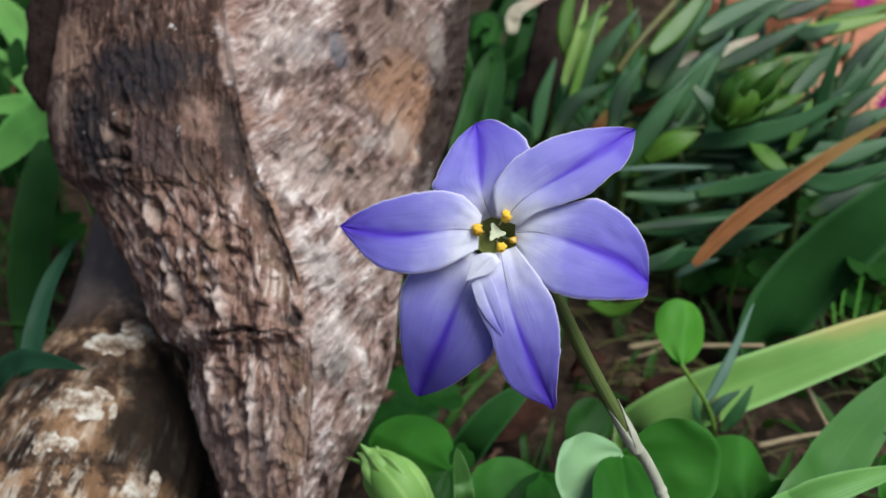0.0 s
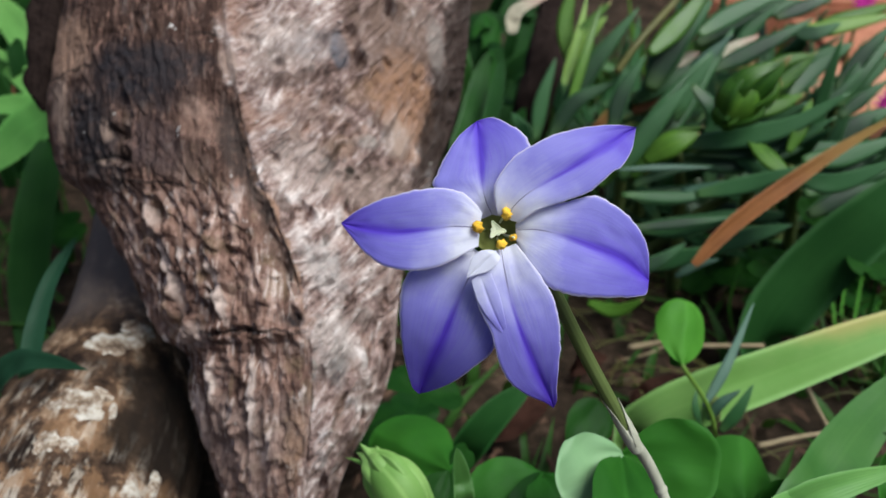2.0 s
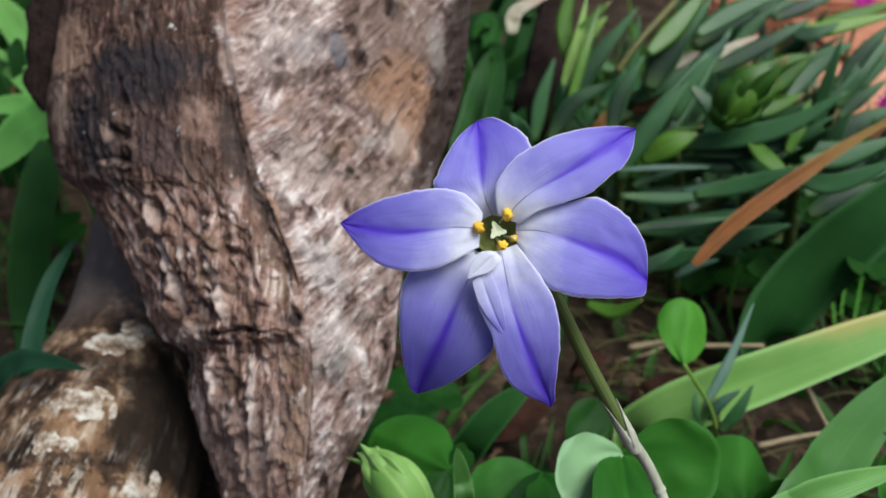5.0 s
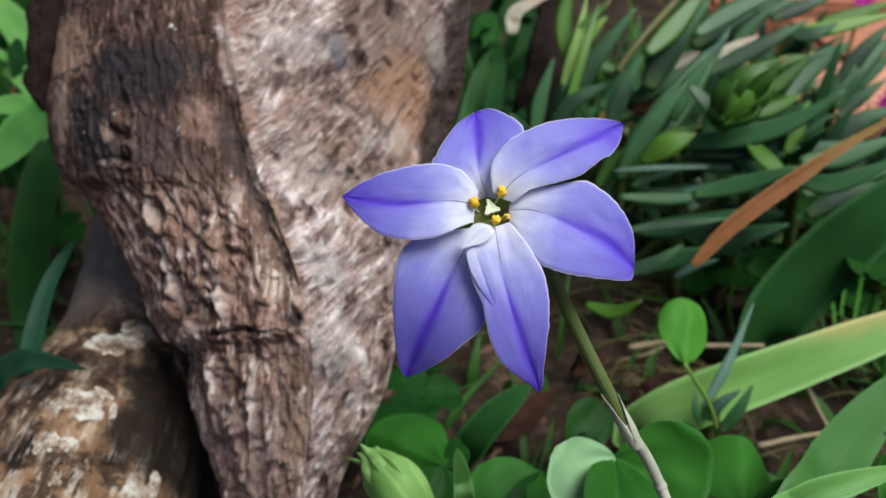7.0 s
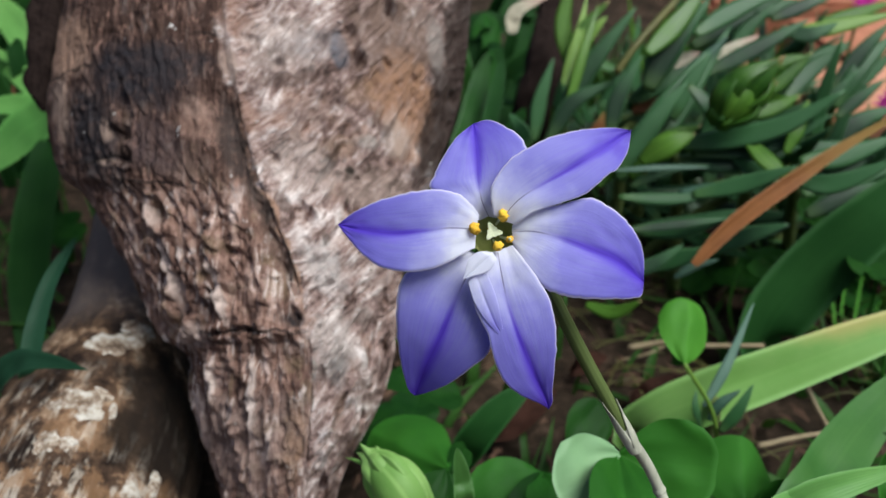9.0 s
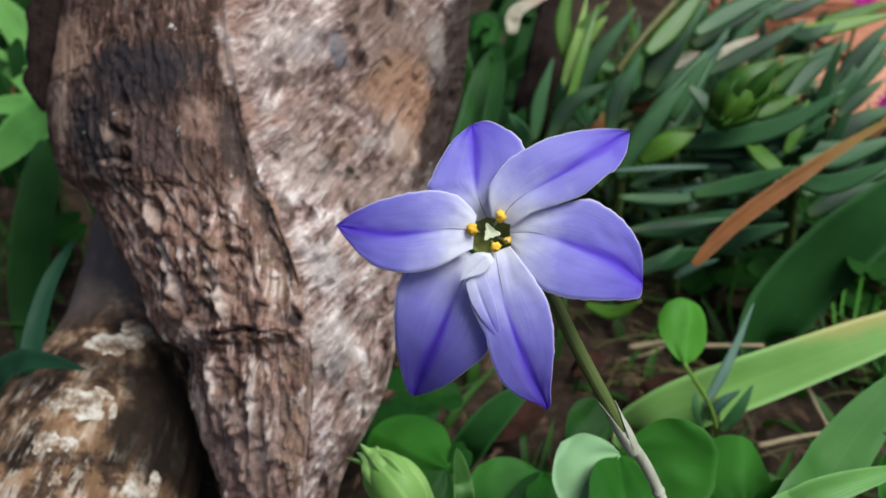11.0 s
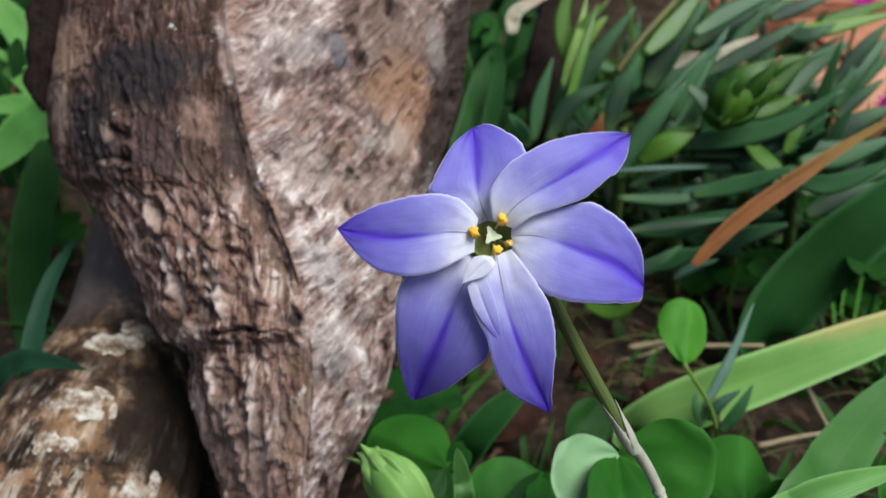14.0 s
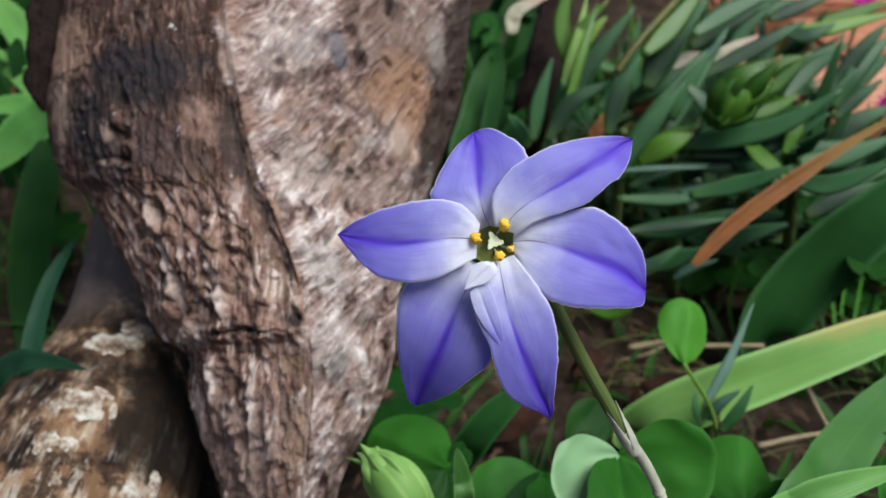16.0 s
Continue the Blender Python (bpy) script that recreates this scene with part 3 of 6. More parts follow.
def rod(points, radii, sides=10, n=20, flat=1.0, face=TO_LIGHT, origin=(0, 0, 0), rough=0.0, seed=0, close=True):
    """A round or oval stalk along a curve; radii: a list spread evenly along it, or a function of 0..1."""
    o = Vector(origin)
    pts = curve_through([Vector(p) - o for p in points], n)
    fr = frames_along(pts, face)
    verts, uvs, faces = [], [], []
    for i, (p, (t, s, nn)) in enumerate(zip(pts, fr)):
        k = i / n
        if callable(radii):
            r = radii(k)
        else:
            x = k * (len(radii) - 1)
            a = min(int(x), len(radii) - 2)
            r = radii[a] + (radii[a + 1] - radii[a]) * (x - a)
        for j in range(sides):
            ang = 2 * math.pi * j / sides
            rr = r * (1 + rough * noise.noise(Vector((math.cos(ang) * 1.5 + seed, math.sin(ang) * 1.5, k * 9))))
            verts.append(p + s * (math.cos(ang) * rr) + nn * (math.sin(ang) * rr * flat))
            uvs.append((abs(2 * j / sides - 1), k))
    for i in range(n):
        for j in range(sides):
            a, b = i * sides + j, i * sides + (j + 1) % sides
            faces.append((a, b, b + sides, a + sides))
    if close:
        faces.append(tuple(range(sides))[::-1])
        faces.append(tuple(n * sides + j for j in range(sides)))
    return mesh_of("rod", verts, faces, uvs)


def finger(points, width, origin=(0, 0, 0), n=18, face=TO_LIGHT):
    """A fleshy tapering leaf: flat and slightly hollow above, keeled below, ending in a short point."""
    o = Vector(origin)
    pts = curve_through([Vector(p) - o for p in points], n)
    verts, uvs, faces = [], [], []
    outline = [(-1.0, 0.0), (-0.6, 0.10), (0.0, 0.02), (0.6, 0.10), (1.0, 0.0), (0.72, -0.26), (0.28, -0.50), (0.0, -0.58), (-0.28, -0.50), (-0.72, -0.26)]
    for i, (p, (t, s, nn)) in enumerate(zip(pts, frames_along(pts, face))):
        k = i / n
        w = width * 0.54 * max(0.02, (0.34 + 0.66 * math.sin(math.pi * 0.5 * min(1, k * 1.9))) * max(0, 1 - k ** 2.1) ** 0.8)
        for x, y in outline:
            verts.append(p + s * (x * w) + nn * (y * w * 1.1))
            uvs.append((0.5 + 0.5 * x, k))
    c = len(outline)
    for i in range(n):
        for j in range(c):
            q, r = i * c + j, i * c + (j + 1) % c
            faces.append((q, q + c, r + c, r))
    faces.append(tuple(range(c)))
    faces.append(tuple(n * c + j for j in range(c))[::-1])
    return mesh_of("finger", verts, faces, uvs)


def leaflet(base, tip, width, face=TO_LIGHT, fold=0.25, notch=0.035, origin=(0, 0, 0), droop=0.1, thick=0.0004, n=14, m=8, seed=0):
    """A heart-shaped sorrel leaflet, creased along its midrib, notched at the end."""
    a, b = Vector(base) - Vector(origin), Vector(tip) - Vector(origin)
    t = (b - a).normalized()
    s = t.cross(Vector(face)).normalized()
    nn = s.cross(t)
    L = (b - a).length
    top, bottom, uvs = [], [], []
    for i in range(n + 1):
        k = i / n
        for j in range(-m, m + 1):
            u = j / m
            end = (1 - notch * math.exp(-(u / 0.28) ** 2)) * (0.55 + 0.45 * math.sqrt(max(0, 1 - (0.96 * u) ** 2)))
            w = width * 0.5 * (math.sin(math.pi * 0.5 * min(1, (k + 0.02) * 1.25)) ** 0.75)
            rip = 0.06 * width * noise.noise(Vector((k * 3 + seed, u * 2, seed * 1.7)))
            p = a + t * (k * end * L) + s * (u * w) + nn * (fold * w * abs(u) ** 1.2 - droop * L * k * k + rip)
            th = thick * (1 - u * u) * (1 - k ** 6)
            top.append(p + nn * th * 0.5), bottom.append(p - nn * th * 0.5)
            uvs.append((0.5 + 0.5 * u, k))
    c, N = 2 * m + 1, len(top)
    faces = []
    for i in range(n):
        for j in range(c - 1):
            q = i * c + j
            faces.append((q, q + 1, q + c + 1, q + c))
            faces.append((N + q, N + q + c, N + q + c + 1, N + q + 1))
    for j in range(c - 1):
        q = n * c + j
        faces.append((q, q + 1, N + q + 1, N + q))
    return mesh_of("leaflet", top + bottom, faces, uvs + uvs)


# ---- ground ----
def build_ground():
    def steps(near, far, count, ratio):
        a, out = 0.0, [0.0]
        d = near
        while a < far:
            if a > count * near:
                d *= ratio
            a += d
            out.append(a)
        return out
    half = steps(0.006, 60.0, 90, 1.28)
    xs = [-x for x in half[:0:-1]] + half
    ys = [y + 0.25 for y in xs]
    verts, faces = [], []
    for y in ys:
        for x in xs:
            near = math.exp(-((x / 1.2) ** 2 + ((y - 0.3) / 1.2) ** 2))
            z = 0.008 * noise.noise(Vector((x * 14, y * 14, 0))) + 0.004 * noise.noise(Vector((x * 45, y * 45, 3))) + 0.002 * noise.noise(Vector((x * 130, y * 130, 3)))
            verts.append((x, y, z * near - 0.003))
    c = len(xs)
    for i in range(len(ys) - 1):
        for j in range(c - 1):
            a = i * c + j
            faces.append((a, a + 1, a + c + 1, a + c))
    ob = part("ground", mesh_of("ground", verts, faces), SOIL)
    tagged(ob, "dark crumbly garden soil between the plants", "soil", kind="structure")


# ---- driftwood stump ----
def build_stump():
    edge_left = [(-0.0576, 0.153, 0.0131), (-0.062, 0.1679, 0.0288), (-0.0698, 0.181, 0.0455), (-0.0718, 0.1893, 0.0558), (-0.0784, 0.1932, 0.0606), (-0.0891, 0.2073, 0.0731), (-0.1036, 0.2221, 0.0887), (-0.1119, 0.2269, 0.095), (-0.1177, 0.2411, 0.1097), (-0.1166, 0.2571, 0.1272), (-0.1141, 0.2773, 0.1482)]
    ridge = [(-0.0361, 0.1395, 0.0296), (-0.0334, 0.1497, 0.0474), (-0.032, 0.1593, 0.064), (-0.0322, 0.166, 0.0735), (-0.0327, 0.1688, 0.0783), (-0.0366, 0.1783, 0.0908), (-0.0442, 0.1899, 0.1048), (-0.0475, 0.195, 0.1097), (-0.0524, 0.206, 0.1228), (-0.0573, 0.2203, 0.1376), (-0.0607, 0.2387, 0.1554)]
    edge_right = [(-0.0289, 0.1517, 0.0147), (-0.0281, 0.1679, 0.0288), (-0.018, 0.1841, 0.0428), (-0.014, 0.1941, 0.0521), (-0.0136, 0.1989, 0.0565), (-0.0116, 0.2133, 0.0694), (-0.005, 0.2311, 0.0842), (-0.0021, 0.2378, 0.0899), (0.005, 0.2535, 0.105), (0.0083, 0.271, 0.1233), (0.0101, 0.2939, 0.1451)]
    rows, cols = 600, 300
    A, B, C = (curve_through(e, rows) for e in (edge_left, ridge, edge_right))
    verts, uvs, faces = [], [], []
    back = Vector((0, 1, -0.15)).normalized()
    nz = lambda x, y, z: noise.noise(Vector((x, y, z)))
    step = lambda x, lo, hi: (lambda q: q * q * (3 - 2 * q))(min(1.0, max(0.0, (x - lo) / (hi - lo))))
    # upright ribs of harder wood: both ends (across, along) and the half-width
    ribs = [(-0.0316, 0.0939, -0.0360, 0.0852, 0.0024), (-0.0288, 0.0859, -0.0412, 0.0627, 0.0026), (-0.0310, 0.0627, -0.0382, 0.0559, 0.0030), (-0.0167, 0.0852, -0.0250, 0.0673, 0.0022), (-0.0171, 0.0773, -0.0220, 0.0601, 0.0022),
            (-0.0039, 0.0816, -0.0102, 0.0568, 0.0028), (-0.0300, 0.0529, -0.0316, 0.0409, 0.0020), (-0.0155, 0.0518, -0.0149, 0.0348, 0.0020), (-0.0104, 0.0348, -0.0095, 0.0282, 0.0020), (-0.0216, 0.0389, -0.0206, 0.0234, 0.0022)]
    # hollows: across, along, half-sizes and depth
    pits = [(-0.0324, 0.1154, 0.0016, 0.0062, 0.0030), (-0.0352, 0.1090, 0.0023, 0.0021, 0.0040), (-0.0346, 0.1043, 0.0025, 0.0016, 0.0030), (-0.0320, 0.0892, 0.0019, 0.0041, 0.0035), (-0.0340, 0.0709, 0.0018, 0.0073, 0.0042),
            (-0.0027, 0.0611, 0.0031, 0.0022, 0.0060), (-0.0129, 0.0787, 0.0020, 0.0011, 0.0032), (-0.0169, 0.0588, 0.0055, 0.0007, 0.0032), (-0.0282, 0.0450, 0.0027, 0.0022, 0.0018), (-0.0270, 0.0322, 0.0079, 0.0022, 0.0020)]
    length = 0.0
    for i in range(rows + 1):
        if i:
            length += (B[i] - B[i - 1]).length
        a, b, c = A[i], B[i], C[i]
        mid_back = (a + c) * 0.5 + back * (c - a).length * 0.45
        line = []
        wl, wr = (b - a).length, (c - b).length
        high = step(length, 0.086, 0.100)
        near_ribs = [q for q in ribs if min(q[1], q[3]) - 0.006 < length < max(q[1], q[3]) + 0.006]
        near_pits = [q for q in pits if abs(length - q[1]) < 2.6 * q[3]]
        for j in range(cols // 2 + 1):
            t = j / (cols // 2)
            p = a.lerp(b, t)
            bulge = math.sin(math.pi * t) ** 0.7 * wl * 0.15
            nrm = Vector((-0.35, -0.8, 0.45)).normalized()
            x = (t - 1) * wl
            wx = x + 0.0018 * nz(x * 90, length * 110, 3) + 0.0026 * nz(0, length * 28, 8)
            ly = length + 0.0018 * nz(x * 140, length * 140, 12)
            rugged = 1 - high * 0.66
            flute = 1 - 2.2 * abs(nz(wx * 175, length * 24, 0))
            plate = step(nz(wx * 260, ly * 85, 5), -0.15, 0.20)
            rungs = step(nz(wx * 110, length * 26, 14), 0.02, 0.28) * nz(x * 120, length * 560, 2)
            grit = nz(x * 620, length * 300, 9) * 0.34 + nz(x * 1250, length * 420, 4) * 0.26
            swell = nz(x * 55, length * 50, 9)
            fade = max(0.45 if t < 0.5 else 0.0, math.sin(math.pi * min(1.0, 0.04 + t * 0.96)) ** 0.3)
            crumb = step(nz(wx * 480, ly * 230, 15), -0.1, 0.16) - 0.5
            d = rugged * (0.0009 * flute + 0.0012 * (plate - 0.5) + 0.0012 * crumb + 0.0013 * rungs) + 0.0017 * (0.5 + 0.5 * rugged) * grit + 0.0013 * swell
            for u0, v0, u1, v1, w in near_ribs:
                k = (length - v1) / (v0 - v1)
                off = wx - (u1 + (u0 - u1) * k) - 0.0007 * nz(length * 260, u0 * 400, 2)
                d += 0.0030 * math.exp(-(off / (w * (0.8 + 0.5 * nz(length * 300, 1, u0 * 200)))) ** 2) * step(k, -0.12, 0.06) * (1 - step(k, 0.94, 1.12)) * (0.85 + 0.5 * nz(length * 420, x * 200, 6))
            for u0, v0, ru, rv, deep in near_pits:
                q = ((wx - u0) / ru) ** 2 + ((ly - v0) / rv) ** 2
                if q < 7:
                    d -= deep * math.exp(-q * 0.8) * (0.8 + 0.7 * nz(x * 260, length * 260, 6)) - 0.22 * deep * math.exp(-(math.sqrt(q) - 1.7) ** 2 * 6)
            edge_at = length - 0.0560 + 0.0030 * nz(x * 130, 0, 1)
            low = 1 - step(edge_at, -0.0016, 0.0014)
            ledge = -0.0022 * low * (1 - 0.65 * t) - 0.0016 * math.exp(-(edge_at / 0.0009) ** 2) * step(nz(x * 110, 3, 2), -0.25, 0.2) * (1 - step(t, 0.85, 0.98))
            gap = -0.0026 * math.exp(-((x + 0.0030) / 0.0026) ** 2) * step(length, 0.06, 0.075) * (1 - step(length, 0.118, 0.126))
            line.append((p + nrm * (bulge + fade * d + ledge + gap), x))
        for j in range(1, cols // 2 + 1):
            t = j / (cols // 2)
            p = b.lerp(c, t)
            bulge = math.sin(math.pi * t) ** 0.9 * wr * 0.13
            nrm = Vector((0.35, -0.8, 0.5)).normalized()
            x = t * wr
            sw = 0.006 * nz(x * 40, length * 40, 17)
            xr, lr = p.x * 0.81 - length * 0.59 + sw, p.x * 0.59 + length * 0.81
            flute = 0.8 * nz(xr * 210, lr * 42, 20) + 0.55 * nz(xr * 480, lr * 85, 40) + 0.34 * nz(xr * 1000, lr * 190, 44)
            lump = 0.7 * nz(x * 85, length * 85, 30) + 0.45 * nz(x * 210, length * 210, 33)
            pit = -2.2 * max(0.0, nz(x * 150, length * 120, 51) - 0.36) * 2.2
            scar = -1.2 * step(nz(x * 60 + 3, length * 42, 61), 0.12, 0.34) * abs(nz(x * 260, length * 180, 63))
            fade = math.sin(math.pi * min(1, 0.05 + t * 0.95)) ** 0.35
            lip = 0.0015 * math.exp(-((x - 0.0008) / 0.0013) ** 2) * step(length, 0.06, 0.075)
            flap = 0.0026 * math.exp(-((x - 0.001) / 0.0030) ** 2 - ((length - 0.1315) / 0.0058) ** 2)
            line.append((p + nrm * (bulge + 0.0021 * fade * (flute + 1.5 * lump + 1.2 * pit + scar) + lip + flap), x))
        for j in range(1, 24):
            t = j / 24
            p = c * (1 - t) ** 2 + mid_back * 2 * t * (1 - t) + a * t * t
            p = p + back * 0.002 * noise.noise(p * 60)
            line.append((p, wr + t * 0.1))
        ring = len(line)
        verts += [p for p, _ in line]
        uvs += [(x, length) for _, x in line]
    for i in range(rows):
        for j in range(ring):
            q, r = i * ring + j, i * ring + (j + 1) % ring
            faces.append((q, r, r + ring, q + ring))
    faces.append(tuple(range(ring))[::-1])
    faces.append(tuple(rows * ring + j for j in range(ring)))
    base = Vector((B[0].x, B[0].y + 0.02, 0))
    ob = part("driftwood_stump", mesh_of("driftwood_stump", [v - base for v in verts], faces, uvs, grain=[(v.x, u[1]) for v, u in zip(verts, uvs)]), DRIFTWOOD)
    ob.location = base
    tagged(ob, "weathered brown driftwood stump with fluted split face, leaning in soil", "driftwood")
    flap = [(-0.1217, 0.2482, 0.1059), (-0.1236, 0.2522, 0.1128), (-0.1233, 0.2603, 0.1228), (-0.1224, 0.2713, 0.134), (-0.1212, 0.2844, 0.1486)]
    part("bark_flap", rod(flap, [0.0018, 0.0046, 0.0053, 0.0060, 0.0066], 24, 70, 0.55, rough=0.4, seed=4, origin=base), DARK_BARK, ob, "dark flap of loose bark")


LICHEN_SPOTS = [(0.50, 1.68, 0.030, 0.30), (0.455, 1.95, 0.022, 0.26), (0.485, 1.88, 0.020, 0.20), (0.612, 1.56, 0.014, 0.20), (0.630, 1.66, 0.018, 0.13), (0.606, 1.74, 0.010, 0.10), (0.625, 1.42, 0.010, 0.16),
                (0.685, 1.42, 0.020, 0.10), (0.684, 1.60, 0.014, 0.08), (0.622, 1.85, 0.012, 0.05), (0.735, 1.60, 0.012, 0.06), (0.712, 2.20, 0.022, 0.09), (0.692, 2.42, 0.022, 0.08)]


def build_branch():
    pts = [(-0.1240, 0.3025, 0.0539), (-0.1163, 0.2612, 0.0424), (-0.1046, 0.2218, 0.0342), (-0.1010, 0.183, 0.0269), (-0.1030, 0.1511, 0.0176), (-0.1040, 0.1259, 0.008)]
    radii = [0.0100, 0.0117, 0.0196, 0.0290, 0.0312, 0.0310]
    rows, sides = 130, 90
    c = curve_through(pts, rows)
    fr = frames_along(c, (0.2, -0.6, 0.8))
    verts, uvs, faces = [], [], []
    base = Vector((c[60].x, c[60].y, 0))

    def skin(along, ang, proud=0.0):
        y = min(max(along, 0.0), 1.0) * rows
        i = min(int(y), rows - 1)
        p = c[i].lerp(c[i + 1], y - i)
        t, s, nn = fr[i]
        x = along * (len(radii) - 1)
        a = min(int(x), len(radii) - 2)
        r = radii[a] + (radii[a + 1] - radii[a]) * (x - a)
        d = Vector((math.cos(ang), math.sin(ang), along * 3))
        k = 1 + 0.08 * noise.noise(d * 1.3) + 0.05 * noise.noise(Vector((d.x * 5, d.y * 5, d.z * 3))) + 0.03 * noise.noise(Vector((d.x * 14, d.y * 14, d.z * 9)))
        return p + (s * d.x + nn * d.y) * (r * k + proud) - base
    for i in range(rows + 1):
        for j in range(sides):
            verts.append(skin(i / rows, 2 * math.pi * j / sides))
            uvs.append((abs(2 * j / sides - 1), i / rows))
    for i in range(rows):
        for j in range(sides):
            q, w = i * sides + j, i * sides + (j + 1) % sides
            faces.append((q, w, w + sides, q + sides))
    faces.append(tuple(range(sides))[::-1])
    faces.append(tuple(rows * sides + j for j in range(sides)))
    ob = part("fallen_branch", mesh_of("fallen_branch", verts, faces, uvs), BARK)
    ob.location = base
    tagged(ob, "fallen branch with dark peeling bark and chalky lichen patches", "branch")
    # plates of lichen and bare pale wood, with ragged edges, along the upper side
    rnd = random.Random(8)
    for along, ang, la, lb in LICHEN_SPOTS:
        v, f, ring = [skin(along, ang, 0.0004)], [], 36
        for k in range(1, 7):
            for j in range(ring):
                a = 2 * math.pi * j / ring
                edge = 1 + 0.55 * noise.noise(Vector((math.cos(a) * 1.4 + along * 40, math.sin(a) * 1.4, ang * 9))) + 0.28 * noise.noise(Vector((math.cos(a) * 4, math.sin(a) * 4 + ang * 7, along * 30)))
                q = k / 6 * max(0.25, edge)
                v.append(skin(along + la * math.sin(a) * q, ang + lb * math.cos(a) * q, 0.0003 if k < 5 else (0.0002 if k < 6 else -0.0005)))
        for j in range(ring):
            f.append((0, 1 + j, 1 + (j + 1) % ring))
            for k in range(5):
                q, r = 1 + k * ring + j, 1 + k * ring + (j + 1) % ring
                f.append((q, q + ring, r + ring, r))
        part("lichen_patch", mesh_of("lichen_patch", v, f), LICHEN, ob, "chalky white lichen patch")
    back = part("dark_stick", rod([(0.0368, 0.414, 0), (0.0428, 0.3811, 0.06), (0.0533, 0.4196, 0.0868), (0.0631, 0.463, 0.1219)], [0.0106, 0.0090, 0.0080, 0.0069], 20, 60, 0.9, rough=0.3, seed=9), DARK_BARK)
    tagged(back, "dark brown stick standing among succulent leaves", "stick")


# ---- star flower ----
MM = 0.001
HEAD_AT = (0.0078, 0.1095, 0.1396)
NECK_AT = (0.0171, 0.1157, 0.1264)
JOINT_AT = (0.0328, 0.1134, 0.0964)
FOOT_AT = (0.072, 0.119, 0.0)


def petal(spine, cw, ccw, lift, cup=0.10, tip_back=3.0, throat=1.1, seed=0, uneven=1.0, arch=0.8):
    """A petal in the flower's own axes (millimetres, z towards its front): its midrib and its two margins, from the base to the tip."""
    n, m = 64, 10
    mid, right, left = (evenly(curve_through([(x, y, 0) for x, y in e], 120), n) for e in (spine, cw, ccw))
    top, bottom, uvs = [], [], []
    for i, p in enumerate(mid):
        k = i / n
        z = lift - throat * max(0, 1 - k / 0.16) ** 2 + arch * math.sin(math.pi * min(1, k * 1.1)) - tip_back * k ** 2.6
        for j in range(-m, m + 1):
            u = j / m
            out = (right[i] if u > 0 else left[i]) - p
            w = out.length
            nick = 1 + 0.028 * abs(u) ** 3 * noise.noise(Vector((k * 9, u * 2 + seed, seed * 2.3))) + 0.030 * abs(u) ** 6 * noise.noise(Vector((k * 26, u * 2, seed)))
            # a shallow groove at the midrib, a low fold along either half
            dz = cup * w * abs(u) ** 1.6 - 0.16 * math.exp(-(u / 0.10) ** 2) * min(1, k * 4) + 0.05 * w * math.sin(math.pi * abs(u)) * math.sin(math.pi * k)
            dz += uneven * (0.42 * noise.noise(Vector((k * 3.2 + seed, u * 1.2, 7))) + 0.13 * noise.noise(Vector((k * 8 + seed, u * 4, 3))) + 0.05 * noise.noise(Vector((k * 6 + seed, u * 14, 5))))
            q = p + out * (abs(u) * nick)
            th = 0.28 * (1 - u ** 4) * (1 - k ** 8) + 0.03
            top.append(Vector((q.x, q.y, z + dz)) * MM), bottom.append(Vector((q.x, q.y, z + dz - th)) * MM)
            uvs.append((0.5 + 0.5 * u, k))
    c, N = 2 * m + 1, len(top)
    faces = []
    for i in range(n):
        for j in range(c - 1):
            q = i * c + j
            faces.append((q, q + c, q + c + 1, q + 1))
            faces.append((N + q, N + q + 1, N + q + c + 1, N + q + c))
        faces.append((i * c, N + i * c, N + i * c + c, i * c + c))
        b = i * c + c - 1
        faces.append((b, b + c, N + b + c, N + b))
    for j in range(c - 1):
        q = n * c + j
        faces.append((q, N + q, N + q + 1, q + 1))
    return mesh_of("petal", top + bottom, faces, uvs + uvs)


def sheath_flap(at, d, rise, radius, way, n=22, m=8, seed=0):
    """Half of a papery sheath round a stem: a shell on one side of it that narrows to a point."""
    front = Vector((0.0, -0.87, 0.5))
    s = d.cross(front).normalized() * way
    front = (front - d * front.dot(d)).normalized()
    outer, inner, uvs, faces = [], [], [], []
    for i in range(n + 1):
        k = i / n
        open_half = radians(102) * max(0.0, 1 - k ** 1.5) ** 0.75 + 0.02
        r = radius * (0.86 + 0.16 * math.sin(math.pi * min(1, k * 1.4)) + 0.10 * k)
        for j in range(-m, m + 1):
            a = open_half * j / m
            q = s * math.cos(a) + front * math.sin(a)
            rr = r * (1 + 0.05 * noise.noise(Vector((k * 7, a * 2, seed))))
            outer.append(at + d * (k * rise) + q * (rr + 0.00012))
            inner.append(at + d * (k * rise) + q * rr)
            uvs.append((0.5 + 0.5 * j / m, k))
    c, N = 2 * m + 1, len(outer)
    for i in range(n):
        for j in range(c - 1):
            q = i * c + j
            faces.append((q, q + 1, q + c + 1, q + c))
            faces.append((N + q, N + q + c, N + q + c + 1, N + q + 1))
        faces.append((i * c, i * c + c, N + i * c + c, N + i * c))
        b = i * c + c - 1
        faces.append((b, N + b, N + b + c, b + c))
    return mesh_of("sheath", outer + inner, faces, uvs + uvs)


